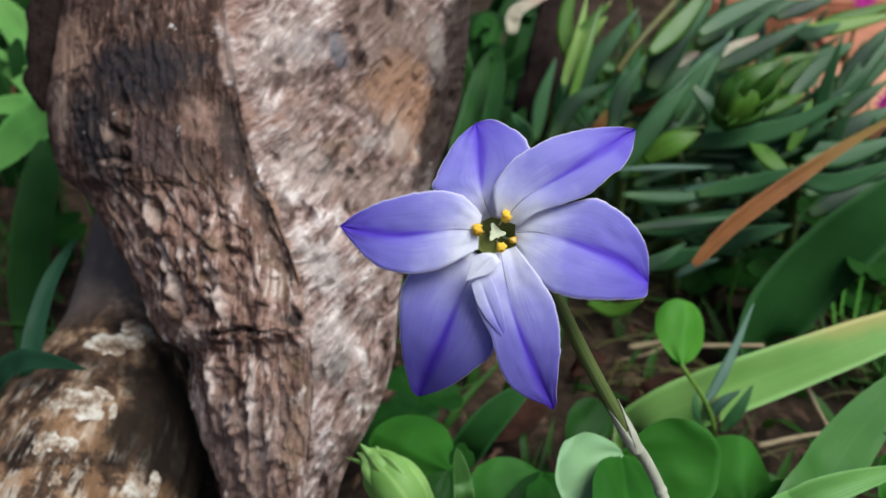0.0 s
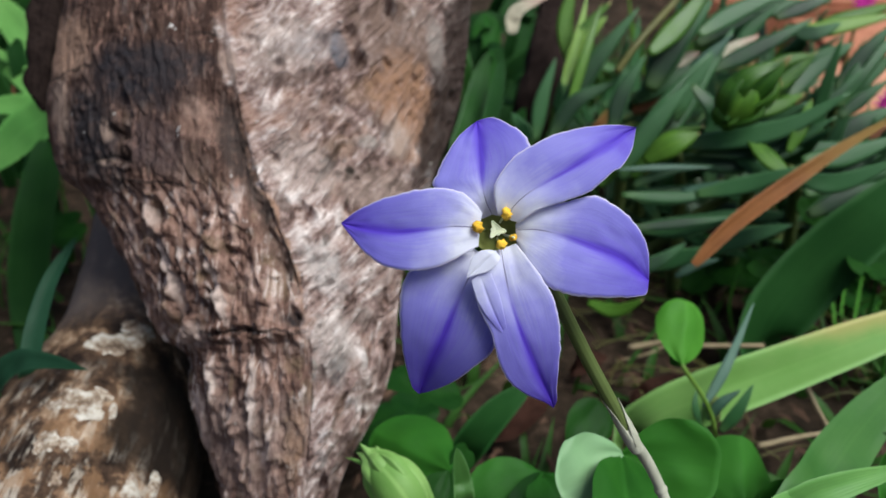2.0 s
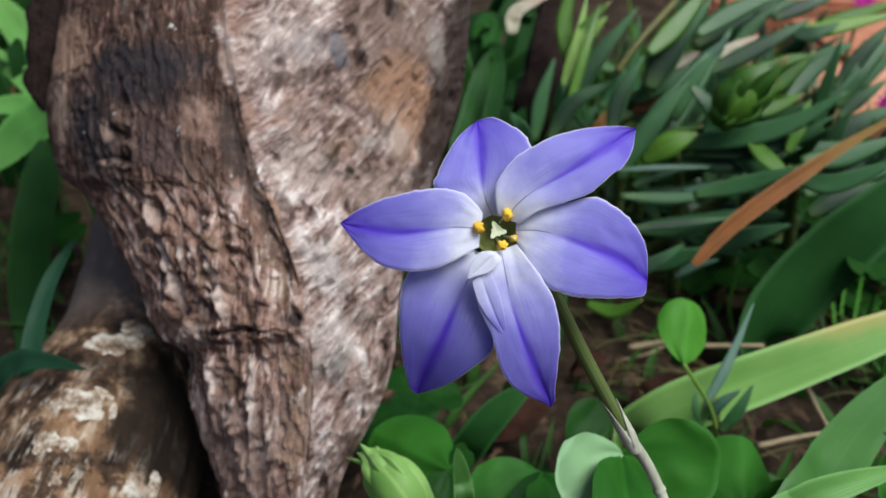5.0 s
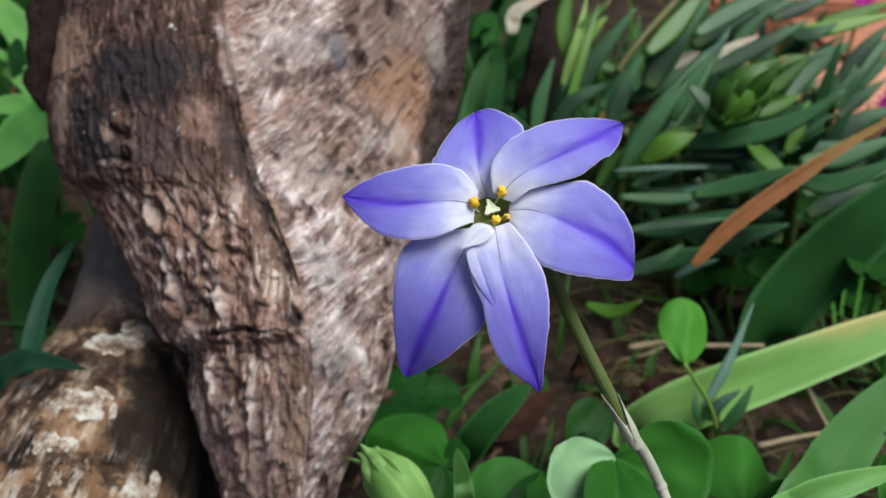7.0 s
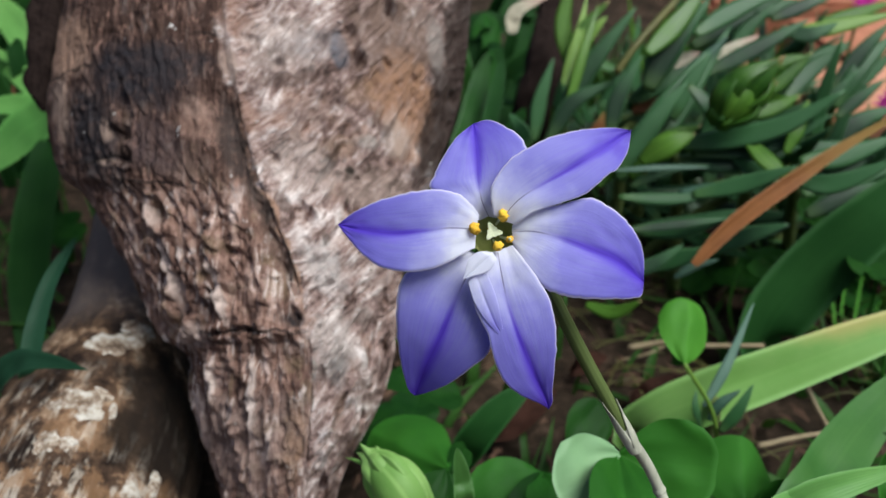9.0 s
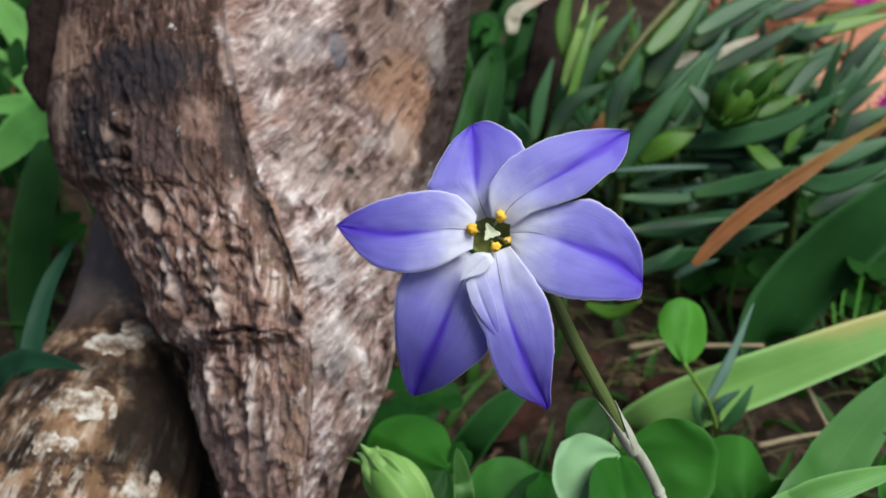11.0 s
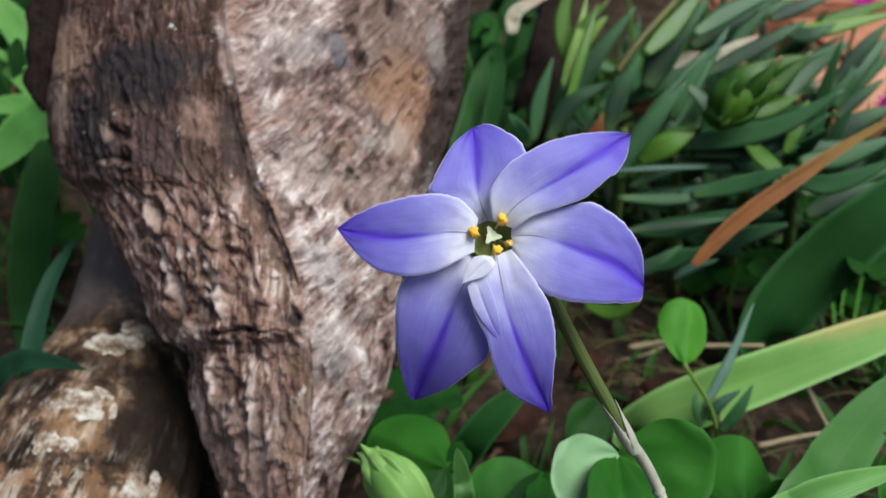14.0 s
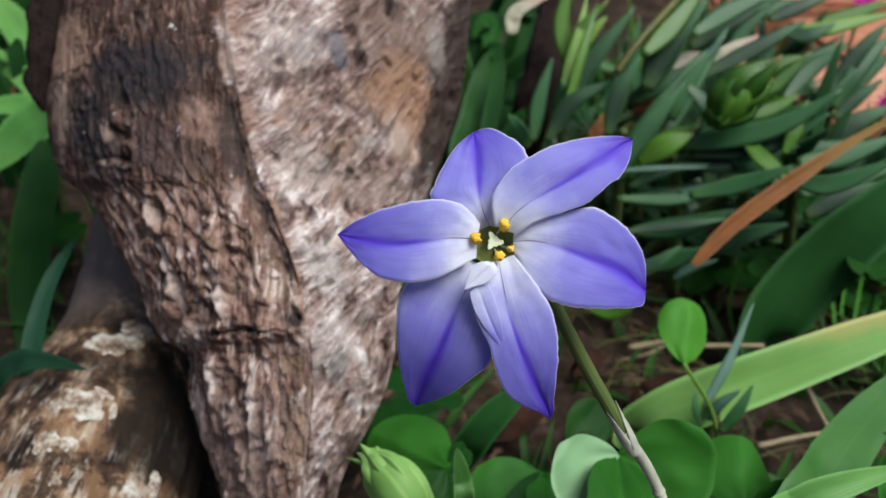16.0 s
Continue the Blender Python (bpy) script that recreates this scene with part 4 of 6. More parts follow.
def build_flower():
    plant = thing("star_flower", FOOT_AT, "pale violet six-petalled star flower on a leaning green stem", "flower")
    foot = Vector(FOOT_AT)
    # the flower head, in its own axes
    axis = [(0, 0, -0.0045), (0.0012, -0.0010, -0.0075), (0.0045, -0.0043, -0.0105), (0.0072, -0.0068, -0.0125), (0.0090, -0.0095, -0.0140)]
    head = part("flower_head", rod(axis, [0.0031, 0.0025, 0.0019, 0.0015, 0.0013], 18, 24, close=False), TUBE, plant, "green-tinged flower tube")
    head.matrix_local = Matrix.Translation(Vector(HEAD_AT) - foot) @ pose(0, 0, 0, 60, 0, 0)

    def tepal(spine, cw, ccw, lift, cup, tip_back, seed):
        part("petal", petal(spine, cw, ccw, lift, cup, tip_back, seed=seed), PETAL, head)
    tepal([(-2.47, 0.34), (-6.49, 0.47), (-9.77, 0.06), (-14.74, -0.34), (-19.86, 0.27), (-23.3, 1.06)],
          [(-2.06, 2.51), (-3.35, 4.11), (-5.25, 5.49), (-8.13, 6.14), (-11.84, 5.74), (-16.43, 4.72), (-20.73, 2.88), (-23.3, 1.06)],
          [(-2.64, -2.49), (-4.83, -3.56), (-6.49, -4.46), (-8.95, -5.53), (-12.41, -6.03), (-16.4, -5.38), (-18.95, -3.82), (-21.41, -1.32), (-23.3, 1.06)], 0.7, 0.02, 3.2, 0.0)
    tepal([(-0.49, 2.44), (-1.5, 4.4), (-2.01, 6.91), (-2.39, 12.06), (-2.81, 16.77)],
          [(1.04, 2.1), (2.37, 5.66), (4.62, 9.43), (5.07, 12.66), (3.77, 14.74), (1.63, 16.29), (-0.62, 17.27), (-2.81, 16.77)],
          [(-1.93, 1.76), (-5.2, 4.23), (-9.31, 6.41), (-8.73, 8.44), (-7.29, 11.63), (-5.33, 14.57), (-2.81, 16.77)], -2.0, 0.06, 2.5, 3.7)
    tepal([(1.7, 1.68), (2.52, 3.46), (5.03, 5.66), (9.99, 8.55), (15.14, 11.64), (19.22, 14.34), (21.13, 15.53)],
          [(3.36, 1.01), (4.45, 1.81), (6.04, 2.95), (9.3, 4.01), (12.86, 5.25), (14.98, 6.67), (17.07, 8.54), (18.4, 9.32), (19.51, 10.71), (20.42, 12.63), (21.13, 15.53)],
          [(0.03, 2.51), (-0.46, 5.35), (0.1, 7.72), (2.15, 10.34), (5.04, 12.33), (8.8, 14.11), (13.51, 15.33), (17.92, 15.75), (21.13, 15.53)], 0.6, 0.02, 3.0, 7.4)
    tepal([(2.98, 0.04), (6.03, 0.09), (10.17, -0.83), (14.44, -2.41), (18.93, -4.18), (23.57, -7.49)],
          [(3.15, -2.15), (4.78, -4.82), (7.84, -8.4), (10.19, -9.32), (13.61, -9.85), (17.58, -10.08), (20.97, -9.98), (22.95, -9.52), (23.57, -7.49)],
          [(2.98, 1.05), (4.81, 2.44), (7.02, 3.42), (10.17, 4.08), (14.1, 5.01), (16.92, 4.19), (19.55, 2.29), (21.58, 0.04), (23.02, -2.92), (23.57, -7.49)], -0.8, 0.02, 4.0, 11.1)
    tepal([(0.73, -2.83), (1.22, -6.05), (2.22, -10.6), (4.0, -15.71), (6.43, -21.18), (8.56, -25.45), (9.6, -27.84)],
          [(-0.77, -3.16), (-2.67, -6.05), (-3.34, -8.53), (-2.5, -11.6), (-0.9, -14.8), (-0.27, -17.21), (0.63, -19.87), (2.29, -23.02), (5.44, -25.4), (7.92, -26.7), (9.6, -27.84)],
          [(2.91, -1.99), (4.78, -4.48), (6.92, -7.37), (8.36, -9.87), (9.22, -13.17), (9.67, -16.84), (9.69, -20.5), (9.68, -24.18), (9.98, -26.39), (9.6, -27.84)], 0.1, 0.04, 9.5, 14.8)
    tepal([(-2.16, -3.35), (-3.23, -5.54), (-4.93, -9.09), (-7.54, -15.63), (-9.92, -20.88), (-11.75, -26.34)],
          [(-3.19, -2.75), (-7.3, -3.84), (-11.1, -5.03), (-13.14, -6.39), (-14.01, -8.87), (-14.49, -12.27), (-14.57, -15.5), (-14.14, -19.05), (-13.61, -21.97), (-12.89, -25.02), (-11.75, -26.34)],
          [(-0.79, -3.69), (-0.02, -7.39), (0.84, -13.33), (-0.12, -17.35), (-1.27, -19.16), (-3.37, -21.17), (-6.39, -23.66), (-9.52, -25.46), (-11.75, -26.34)], -2.6, 0.02, 10.5, 18.5)
    part("petal_fold", petal([(-2.53, -6.44), (-1.37, -9.74), (0.15, -13.26), (1.82, -16.21)], [(-3.69, -7.51), (-3.36, -8.91), (-2.53, -10.98), (-0.85, -13.41), (1.82, -16.21)],
                             [(-0.89, -6.28), (0.44, -9.74), (1.23, -13.1), (1.82, -16.21)], 1.15, 0.0, 1.9, 0.0, 30, 0.2, 0.0), PETAL_FOLD, head, "folded-over pale petal margin")
    part("petal_fold", petal([(-0.12, -3.14), (-1.43, -4.29), (-2.73, -5.6), (-4.45, -7.07)], [(-1.1, -2.9), (-2.57, -3.14), (-3.71, -4.21), (-4.12, -5.6), (-4.45, -7.07)],
                             [(0.54, -4.12), (-0.61, -5.6), (-1.75, -6.25), (-3.06, -6.58), (-4.45, -7.07)], 1.9, 0.0, 0.2, 0.5, 41, 0.15, 0.0), PETAL_PALE, head, "white lobe at the petal's base")
    cone = [(0, 0, -0.0024), (0, 0, -0.0034), (0, 0, -0.0046), (0, 0, -0.0056)]
    part("throat", rod(cone, [0.0035, 0.0030, 0.0020, 0.0002], 24, 14, close=False, face=(0, 1, 0)), THROAT, head, "green throat")
    for i, (x, y, lean) in enumerate([(1.41, 2.36, 0.1), (-2.82, 0.42, -0.5), (0.70, -2.12, 1.2), (2.57, -1.08, 1.2)]):
        px, py = x * MM, y * MM
        fil = part("stamen", rod([(px * 0.4, py * 0.4, -0.006), (px * 0.85, py * 0.85, -0.003), (px, py, -0.0002)], [0.0002, 0.0002, 0.00018], 8, 8), STIGMA, head)
        h = 0.001 if i < 3 else -0.0012
        dx, dy = math.sin(lean) * 0.0004, math.cos(lean) * 0.0007
        part("anther", rod([(px - dx, py - dy, h - 0.0008), (px - dx * 0.4, py - dy * 0.4, h), (px + dx * 0.4, py + dy * 0.4, h), (px + dx, py + dy, h - 0.0008)],
                           lambda q, r=0.00072 if i < 3 else 0.00045: r * max(0.2, math.sin(math.pi * (0.06 + q * 0.88))) ** 0.5, 20, 18, 0.8, (0, 0, 1), rough=0.55, seed=i), ANTHER, fil, "yellow pollen-covered anther")
    style = part("style", rod([(0, 0, -0.007), (0.0001, 0, -0.001)], [0.0004, 0.00035], 8, 8), STIGMA, head)
    bm = bmesh.new()
    ring = []
    for z, grow in ((-0.0012, 0.5), (-0.0006, 1.0), (-0.0003, 0.9)):
        row = []
        for j in range(36):
            a = 2 * math.pi * j / 36
            r = 0.00105 * grow * (1 + 0.30 * math.cos(3 * a + 0.5) + 0.16 * math.cos(6 * a + 0.6) + 0.08 * noise.noise(Vector((math.cos(a) * 3, math.sin(a) * 3, 1))))
            row.append(bm.verts.new((r * math.cos(a), r * math.sin(a), z)))
        ring.append(row)
    for lo, hi in zip(ring, ring[1:]):
        for j in range(36):
            bm.faces.new((lo[j], lo[(j + 1) % 36], hi[(j + 1) % 36], hi[j]))
    top = bm.verts.new((0, 0, -0.0004))
    for j in range(36):
        bm.faces.new((ring[-1][j], ring[-1][(j + 1) % 36], top))
    part("stigma", bm, STIGMA, style, "cream three-lobed stigma")
    # upper stem, from the joint to the flower; its own axes start at the joint
    joint, neck = Vector(JOINT_AT), Vector(NECK_AT)
    upper = part("upper_stem", rod([joint - (neck - joint) * 0.06, joint, joint.lerp(neck, 0.5) + Vector((-0.0003, 0, 0)), neck, neck + (neck - joint) * 0.18],
                                   [0.0010, 0.00118, 0.00122, 0.00118, 0.0011], 14, 40, origin=joint), STEM, plant, "green upper stem")
    upper.location = joint - foot
    # lower stem, from the ground to the joint
    side = Vector((0.0012, 0, 0.0006))
    lower = part("lower_stem", rod([foot - foot, Vector((0.0521, 0.1057, 0.0531)) - foot, Vector((0.0402, 0.1141, 0.0827)) - foot, joint - foot, joint - foot + (neck - joint) * 0.05],
                                   [0.0012, 0.0011, 0.00102, 0.00112, 0.00112], 14, 60), SHEATH, plant, "papery pale lower stem")
    d = (neck - joint).normalized()
    for way, rise in ((1, 0.0082), (-1, 0.0098)):
        part("bract", sheath_flap(joint - foot - d * 0.0035, d, rise + 0.0035, 0.00126, way, seed=way * 3), SHEATH, lower, "papery bract clasping the stem")
    part("node", rod([Vector((0.0399, 0.1142, 0.0833)) - foot, Vector((0.0406, 0.1141, 0.0817)) - foot], [0.0010, 0.0013, 0.0010], 12, 6), SHEATH, lower)
    return plant, head, upper, lower


# ---- plants with strap leaves ----
def strap_plant(label, foot, leaves, category="leafy plant", group="strap-leaved plants"):
    """leaves: (points, width, material, options) in world places."""
    plant = thing("strap_leaf_plant", foot, label, category, group)
    for i, (pts, width, mat, opt) in enumerate(leaves):
        part("leaf", blade(pts, width, origin=foot, seed=i * 2.3 + foot[0] * 50, wave=0.10, **opt), mat, plant)
    return plant


def build_straps():
    f = (-0.1516, 0.345, 0)
    strap_plant("green strap-leaved plant fanning out behind the bark slab", f, [
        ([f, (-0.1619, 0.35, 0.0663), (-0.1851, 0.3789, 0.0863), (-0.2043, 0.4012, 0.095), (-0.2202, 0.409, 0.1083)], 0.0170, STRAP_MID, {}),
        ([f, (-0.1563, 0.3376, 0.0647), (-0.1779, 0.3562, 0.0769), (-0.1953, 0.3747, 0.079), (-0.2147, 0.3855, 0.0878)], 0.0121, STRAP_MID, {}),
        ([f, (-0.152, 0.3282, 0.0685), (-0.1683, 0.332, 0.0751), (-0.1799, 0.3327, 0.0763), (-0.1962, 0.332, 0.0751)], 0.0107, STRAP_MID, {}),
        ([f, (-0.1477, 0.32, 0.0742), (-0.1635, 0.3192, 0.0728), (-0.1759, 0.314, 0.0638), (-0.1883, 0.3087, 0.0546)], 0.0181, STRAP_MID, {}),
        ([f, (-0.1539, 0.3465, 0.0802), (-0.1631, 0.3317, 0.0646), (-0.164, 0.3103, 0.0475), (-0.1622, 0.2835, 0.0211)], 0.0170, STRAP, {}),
    ])
    f = (-0.1565, 0.2604, 0)
    strap_plant("dark green strap leaves arching behind the branch", f, [
        ([f, (-0.1608, 0.2771, 0.02), (-0.1582, 0.2925, 0.0466), (-0.1562, 0.308, 0.0635), (-0.1555, 0.3177, 0.0703)], 0.0163, STRAP_SHADED, {}),
    ])
    f = (-0.1446, 0.2224, 0)
    strap_plant("bluish green curved blade beside the branch", f, [
        ([f, (-0.1191, 0.1919, 0.0424), (-0.1163, 0.1968, 0.0569), (-0.1155, 0.2116, 0.0665), (-0.1126, 0.2289, 0.0725)], 0.0062, STRAP_BLUE, dict(fold=0.3)),
        ([f, (-0.1255, 0.1864, 0.0469), (-0.1141, 0.1824, 0.0599), (-0.1032, 0.1792, 0.0624), (-0.0927, 0.1765, 0.0617)], 0.0064, STRAP_BLUE, dict(shape=lance_shape, fold=0.2)),
    ])
    f = (0.0609, 0.2196, 0)
    strap_plant("bright green strap leaf lying across the soil", f, [
        ([f, (0.0593, 0.1993, 0.0212), (0.0755, 0.1981, 0.0331), (0.0989, 0.1987, 0.0442), (0.1281, 0.2012, 0.0565), (0.1588, 0.2058, 0.0664)], 0.0163, STRAP_PALE, dict(fold=0.12)),
    ])
    f = (0.1212, 0.2604, 0)
    strap_plant("broad dark green strap leaf behind the succulent", f, [
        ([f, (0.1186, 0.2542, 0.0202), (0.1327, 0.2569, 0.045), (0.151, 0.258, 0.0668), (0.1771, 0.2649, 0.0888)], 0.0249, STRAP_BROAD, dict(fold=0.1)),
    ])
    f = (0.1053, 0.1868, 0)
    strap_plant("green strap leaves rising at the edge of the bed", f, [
        ([f, (0.0763, 0.1305, 0.056), (0.0865, 0.1397, 0.062), (0.0997, 0.153, 0.065), (0.118, 0.168, 0.071)], 0.0155, STRAP_LIT, dict(fold=0.1)),
        ([(0.0758, 0.1502, 0), (0.0641, 0.1202, 0.0642), (0.0698, 0.1203, 0.0723), (0.0772, 0.1213, 0.0761), (0.0932, 0.1255, 0.0774)], 0.0072, STRAP_MID, dict(fold=0.25)),
        ([(0.1247, 0.1962, 0), (0.0893, 0.1497, 0.0493), (0.0944, 0.1495, 0.0589), (0.0991, 0.1506, 0.0608), (0.107, 0.1515, 0.0624)], 0.0045, STRAP_SHADED, {}),
        ([(0.110, 0.170, 0), (0.0979, 0.1356, 0.0548), (0.0959, 0.1363, 0.0661), (0.0963, 0.1362, 0.0759)], 0.0049, CLOVER, dict(shape=lance_shape)),
    ])
    f = (0.0166, 0.3578, 0)
    strap_plant("green strap leaves standing behind the stump", f, [
        ([f, (0.0086, 0.3848, 0.0265), (0.0134, 0.3952, 0.0446), (0.0178, 0.4043, 0.0603), (0.0223, 0.4124, 0.0743)], 0.0122, STRAP, {}),
        ([f, (0.0212, 0.3811, 0.04), (0.0256, 0.3926, 0.0601), (0.0283, 0.4008, 0.0742)], 0.0085, STRAP_BROAD, {}),
        ([f, (0.0249, 0.356, 0.0366), (0.0309, 0.3591, 0.052), (0.0368, 0.3608, 0.0648)], 0.0104, STRAP_BROAD, {}),
        ([f, (0.0274, 0.4732, 0.0596), (0.0226, 0.4796, 0.0707), (0.0163, 0.4748, 0.0624)], 0.0106, CLOVER, dict(shape=lance_shape)),
        ([f, (0.0485, 0.4963, 0.0595), (0.0501, 0.5029, 0.071), (0.0402, 0.5054, 0.0754), (0.0345, 0.4863, 0.0624)], 0.0086, CLOVER_SHADED, dict(shape=lance_shape)),
    ])
    f = (0.0011, 0.1962, 0)
    strap_plant("faded green strap leaf lying behind the sorrel", f, [
        ([f, (0.0076, 0.1875, 0.0248), (0.0156, 0.1887, 0.0368), (0.0254, 0.1927, 0.0438)], 0.0100, STRAP_BROAD, {}),
        ([(0.006, 0.165, 0), (0.0048, 0.1356, 0.0548), (0.0042, 0.1351, 0.064), (0.0029, 0.1364, 0.0723)], 0.0047, STRAP_LIT, {}),
    ])


# ---- succulent with finger leaves ----
def succulent(foot, top, leaves, label="blue-green succulent shoot with fleshy finger leaves"):
    plant = thing("succulent_plant", foot, label, "succulent", "succulent shoots")
    part("stem", rod([foot, Vector(foot).lerp(Vector(top), 0.55) + Vector((0, 0, 0.012)), top], [0.0028, 0.0024, 0.0016], 10, 24, origin=foot, rough=0.2), STEM, plant)
    for pts, width, mat in leaves:
        part("leaf", finger(pts, width, foot), mat, plant)
    return plant


def build_succulents():
    B, Gn = FINGER, FINGER_GREEN
    out = []
    out.append(succulent((0.0534, 0.3469, 0), (0.0516, 0.3418, 0.072), [
        ([(0.048, 0.3358, 0.0616), (0.0612, 0.3489, 0.0844), (0.0832, 0.363, 0.1088)], 0.0100, B),
        ([(0.0509, 0.3341, 0.0686), (0.0592, 0.3476, 0.0921), (0.0672, 0.3639, 0.1103)], 0.0048, Gn),
        ([(0.0392, 0.3346, 0.0595), (0.0416, 0.343, 0.074), (0.0478, 0.3523, 0.0902)], 0.0072, B),
        ([(0.0437, 0.3253, 0.0634), (0.0548, 0.3334, 0.0775), (0.0716, 0.3375, 0.0846)], 0.0079, B),
        ([(0.0531, 0.3574, 0.079), (0.0604, 0.3672, 0.0961), (0.0739, 0.3746, 0.1088)], 0.0064, Gn),
        ([(0.057, 0.3696, 0.0801), (0.0545, 0.3797, 0.0976), (0.0595, 0.3898, 0.1151)], 0.0086, Gn),
        ([(0.0363, 0.3241, 0.0614), (0.0323, 0.3229, 0.0694), (0.0273, 0.3217, 0.0771)], 0.0079, B),
    ]))
    out.append(succulent((0.0752, 0.3266, 0), (0.0714, 0.3089, 0.075), [
        ([(0.0653, 0.3078, 0.0731), (0.0692, 0.3155, 0.0864), (0.0784, 0.3234, 0.1001)], 0.0079, B),
        ([(0.0671, 0.29, 0.0623), (0.0778, 0.2995, 0.0788), (0.0931, 0.3086, 0.0945)], 0.0098, B),
        ([(0.0851, 0.3358, 0.0816), (0.0944, 0.3451, 0.0977), (0.1111, 0.3544, 0.1138)], 0.0144, B),
        ([(0.0901, 0.3105, 0.0779), (0.0966, 0.3177, 0.0902), (0.1056, 0.3237, 0.1007)], 0.0074, B),
        ([(0.0803, 0.343, 0.074), (0.0994, 0.3483, 0.0833), (0.1257, 0.3531, 0.0916)], 0.0105, B),
        ([(0.0692, 0.2799, 0.0648), (0.0836, 0.283, 0.0701), (0.0984, 0.2836, 0.0712)], 0.0045, B),
        ([(0.0605, 0.2979, 0.0561), (0.067, 0.3023, 0.0637), (0.0758, 0.3067, 0.0712)], 0.0074, Gn),
    ]))
    out.append(succulent((0.0989, 0.3079, 0), (0.0856, 0.2861, 0.0755), [
        ([(0.0846, 0.2876, 0.0782), (0.1045, 0.284, 0.0819), (0.1227, 0.2816, 0.0878), (0.1418, 0.2828, 0.0998)], 0.0092, B),
        ([(0.0918, 0.2859, 0.0751), (0.1187, 0.2823, 0.0789), (0.1394, 0.2833, 0.0907)], 0.0060, B),
        ([(0.0721, 0.2799, 0.0749), (0.0809, 0.2783, 0.0821), (0.0908, 0.2803, 0.0855)], 0.0100, Gn),
        ([(0.087, 0.2891, 0.0708), (0.1083, 0.2845, 0.0728), (0.1319, 0.2869, 0.0769)], 0.0103, B),
        ([(0.0888, 0.2694, 0.0666), (0.1069, 0.2668, 0.0722), (0.1221, 0.2651, 0.0792)], 0.0071, B),
        ([(0.0712, 0.2722, 0.0514), (0.0883, 0.2683, 0.0547), (0.1048, 0.2667, 0.0619)], 0.0093, B),
        ([(0.0908, 0.2589, 0.0484), (0.105, 0.2575, 0.0561), (0.119, 0.2553, 0.0622)], 0.0074, B),
        ([(0.0753, 0.265, 0.0389), (0.0863, 0.2627, 0.045), (0.0978, 0.2599, 0.0502)], 0.0072, B),
        ([(0.0714, 0.2868, 0.0567), (0.0884, 0.2873, 0.0577), (0.1096, 0.2889, 0.0604)], 0.0093, B),
        ([(0.051, 0.2504, 0.0338), (0.0599, 0.2448, 0.034), (0.0686, 0.2426, 0.0402)], 0.0056, Gn),
    ]))
    out.append(succulent((0.154, 0.3266, 0), (0.1227, 0.2739, 0.0743), [
        ([(0.1166, 0.2592, 0.079), (0.1294, 0.2533, 0.0787), (0.149, 0.2529, 0.088)], 0.0078, B),
        ([(0.1267, 0.2753, 0.0769), (0.1426, 0.2763, 0.0786), (0.1625, 0.2798, 0.0847)], 0.0092, B),
        ([(0.1197, 0.2683, 0.0747), (0.1127, 0.2768, 0.0795), (0.1083, 0.2917, 0.0853)], 0.0080, Gn),
        ([(0.1187, 0.2719, 0.0709), (0.1126, 0.2784, 0.0722), (0.1042, 0.2866, 0.0764)], 0.0080, B),
        ([(0.1287, 0.2659, 0.0605), (0.1426, 0.2689, 0.0657), (0.1606, 0.2719, 0.0709)], 0.0088, B),
        ([(0.1217, 0.2768, 0.0795), (0.1267, 0.2818, 0.0881), (0.1324, 0.2911, 0.0942)], 0.0060, Gn),
    ]))
    out.append(succulent((0.1693, 0.414, 0), (0.1378, 0.3683, 0.078), [
        ([(0.1125, 0.3746, 0.0889), (0.1327, 0.3809, 0.0998), (0.1605, 0.3879, 0.1118)], 0.0111, B),
        ([(0.1425, 0.3448, 0.0771), (0.1568, 0.3513, 0.0885), (0.174, 0.3555, 0.0958)], 0.0086, B),
        ([(0.1344, 0.399, 0.0911), (0.1556, 0.403, 0.098), (0.1822, 0.4043, 0.1003)], 0.0096, B),
        ([(0.1699, 0.3884, 0.0927), (0.188, 0.391, 0.0972), (0.2087, 0.3942, 0.1028)], 0.0083, Gn),
        ([(0.1292, 0.3369, 0.0836), (0.1365, 0.3292, 0.0803), (0.1447, 0.3248, 0.0826)], 0.0060, Gn),
        ([(0.1051, 0.378, 0.0747), (0.1207, 0.3851, 0.0871), (0.1336, 0.3871, 0.0904)], 0.0086, Gn),
        ([(0.164, 0.3334, 0.0575), (0.1759, 0.3382, 0.0657), (0.1927, 0.3418, 0.072)], 0.0105, B),
        ([(0.1067, 0.3346, 0.0896), (0.1285, 0.3397, 0.0983), (0.1507, 0.3456, 0.1086)], 0.0082, B),
        ([(0.1445, 0.3707, 0.102), (0.1575, 0.3731, 0.1063), (0.1734, 0.3761, 0.1114)], 0.0074, B),
        ([(0.1617, 0.3358, 0.0816), (0.1729, 0.343, 0.094), (0.1861, 0.3497, 0.1057)], 0.0079, B),
        ([(0.1585, 0.3207, 0.0756), (0.1673, 0.3244, 0.0818), (0.1786, 0.3284, 0.0888)], 0.0063, B),
        ([(0.1289, 0.3253, 0.0834), (0.1395, 0.3293, 0.0904), (0.1499, 0.3343, 0.099)], 0.0068, Gn),
        ([(0.0998, 0.3309, 0.0931), (0.1079, 0.3338, 0.0982), (0.116, 0.3375, 0.1045)], 0.0050, FINGER_PALE),
        ([(0.1394, 0.3105, 0.0779), (0.1503, 0.3144, 0.0845), (0.1635, 0.321, 0.0959)], 0.0057, B),
        ([(0.1233, 0.3531, 0.0916), (0.1305, 0.3585, 0.1009), (0.142, 0.3639, 0.1103)], 0.0072, B),
    ]))
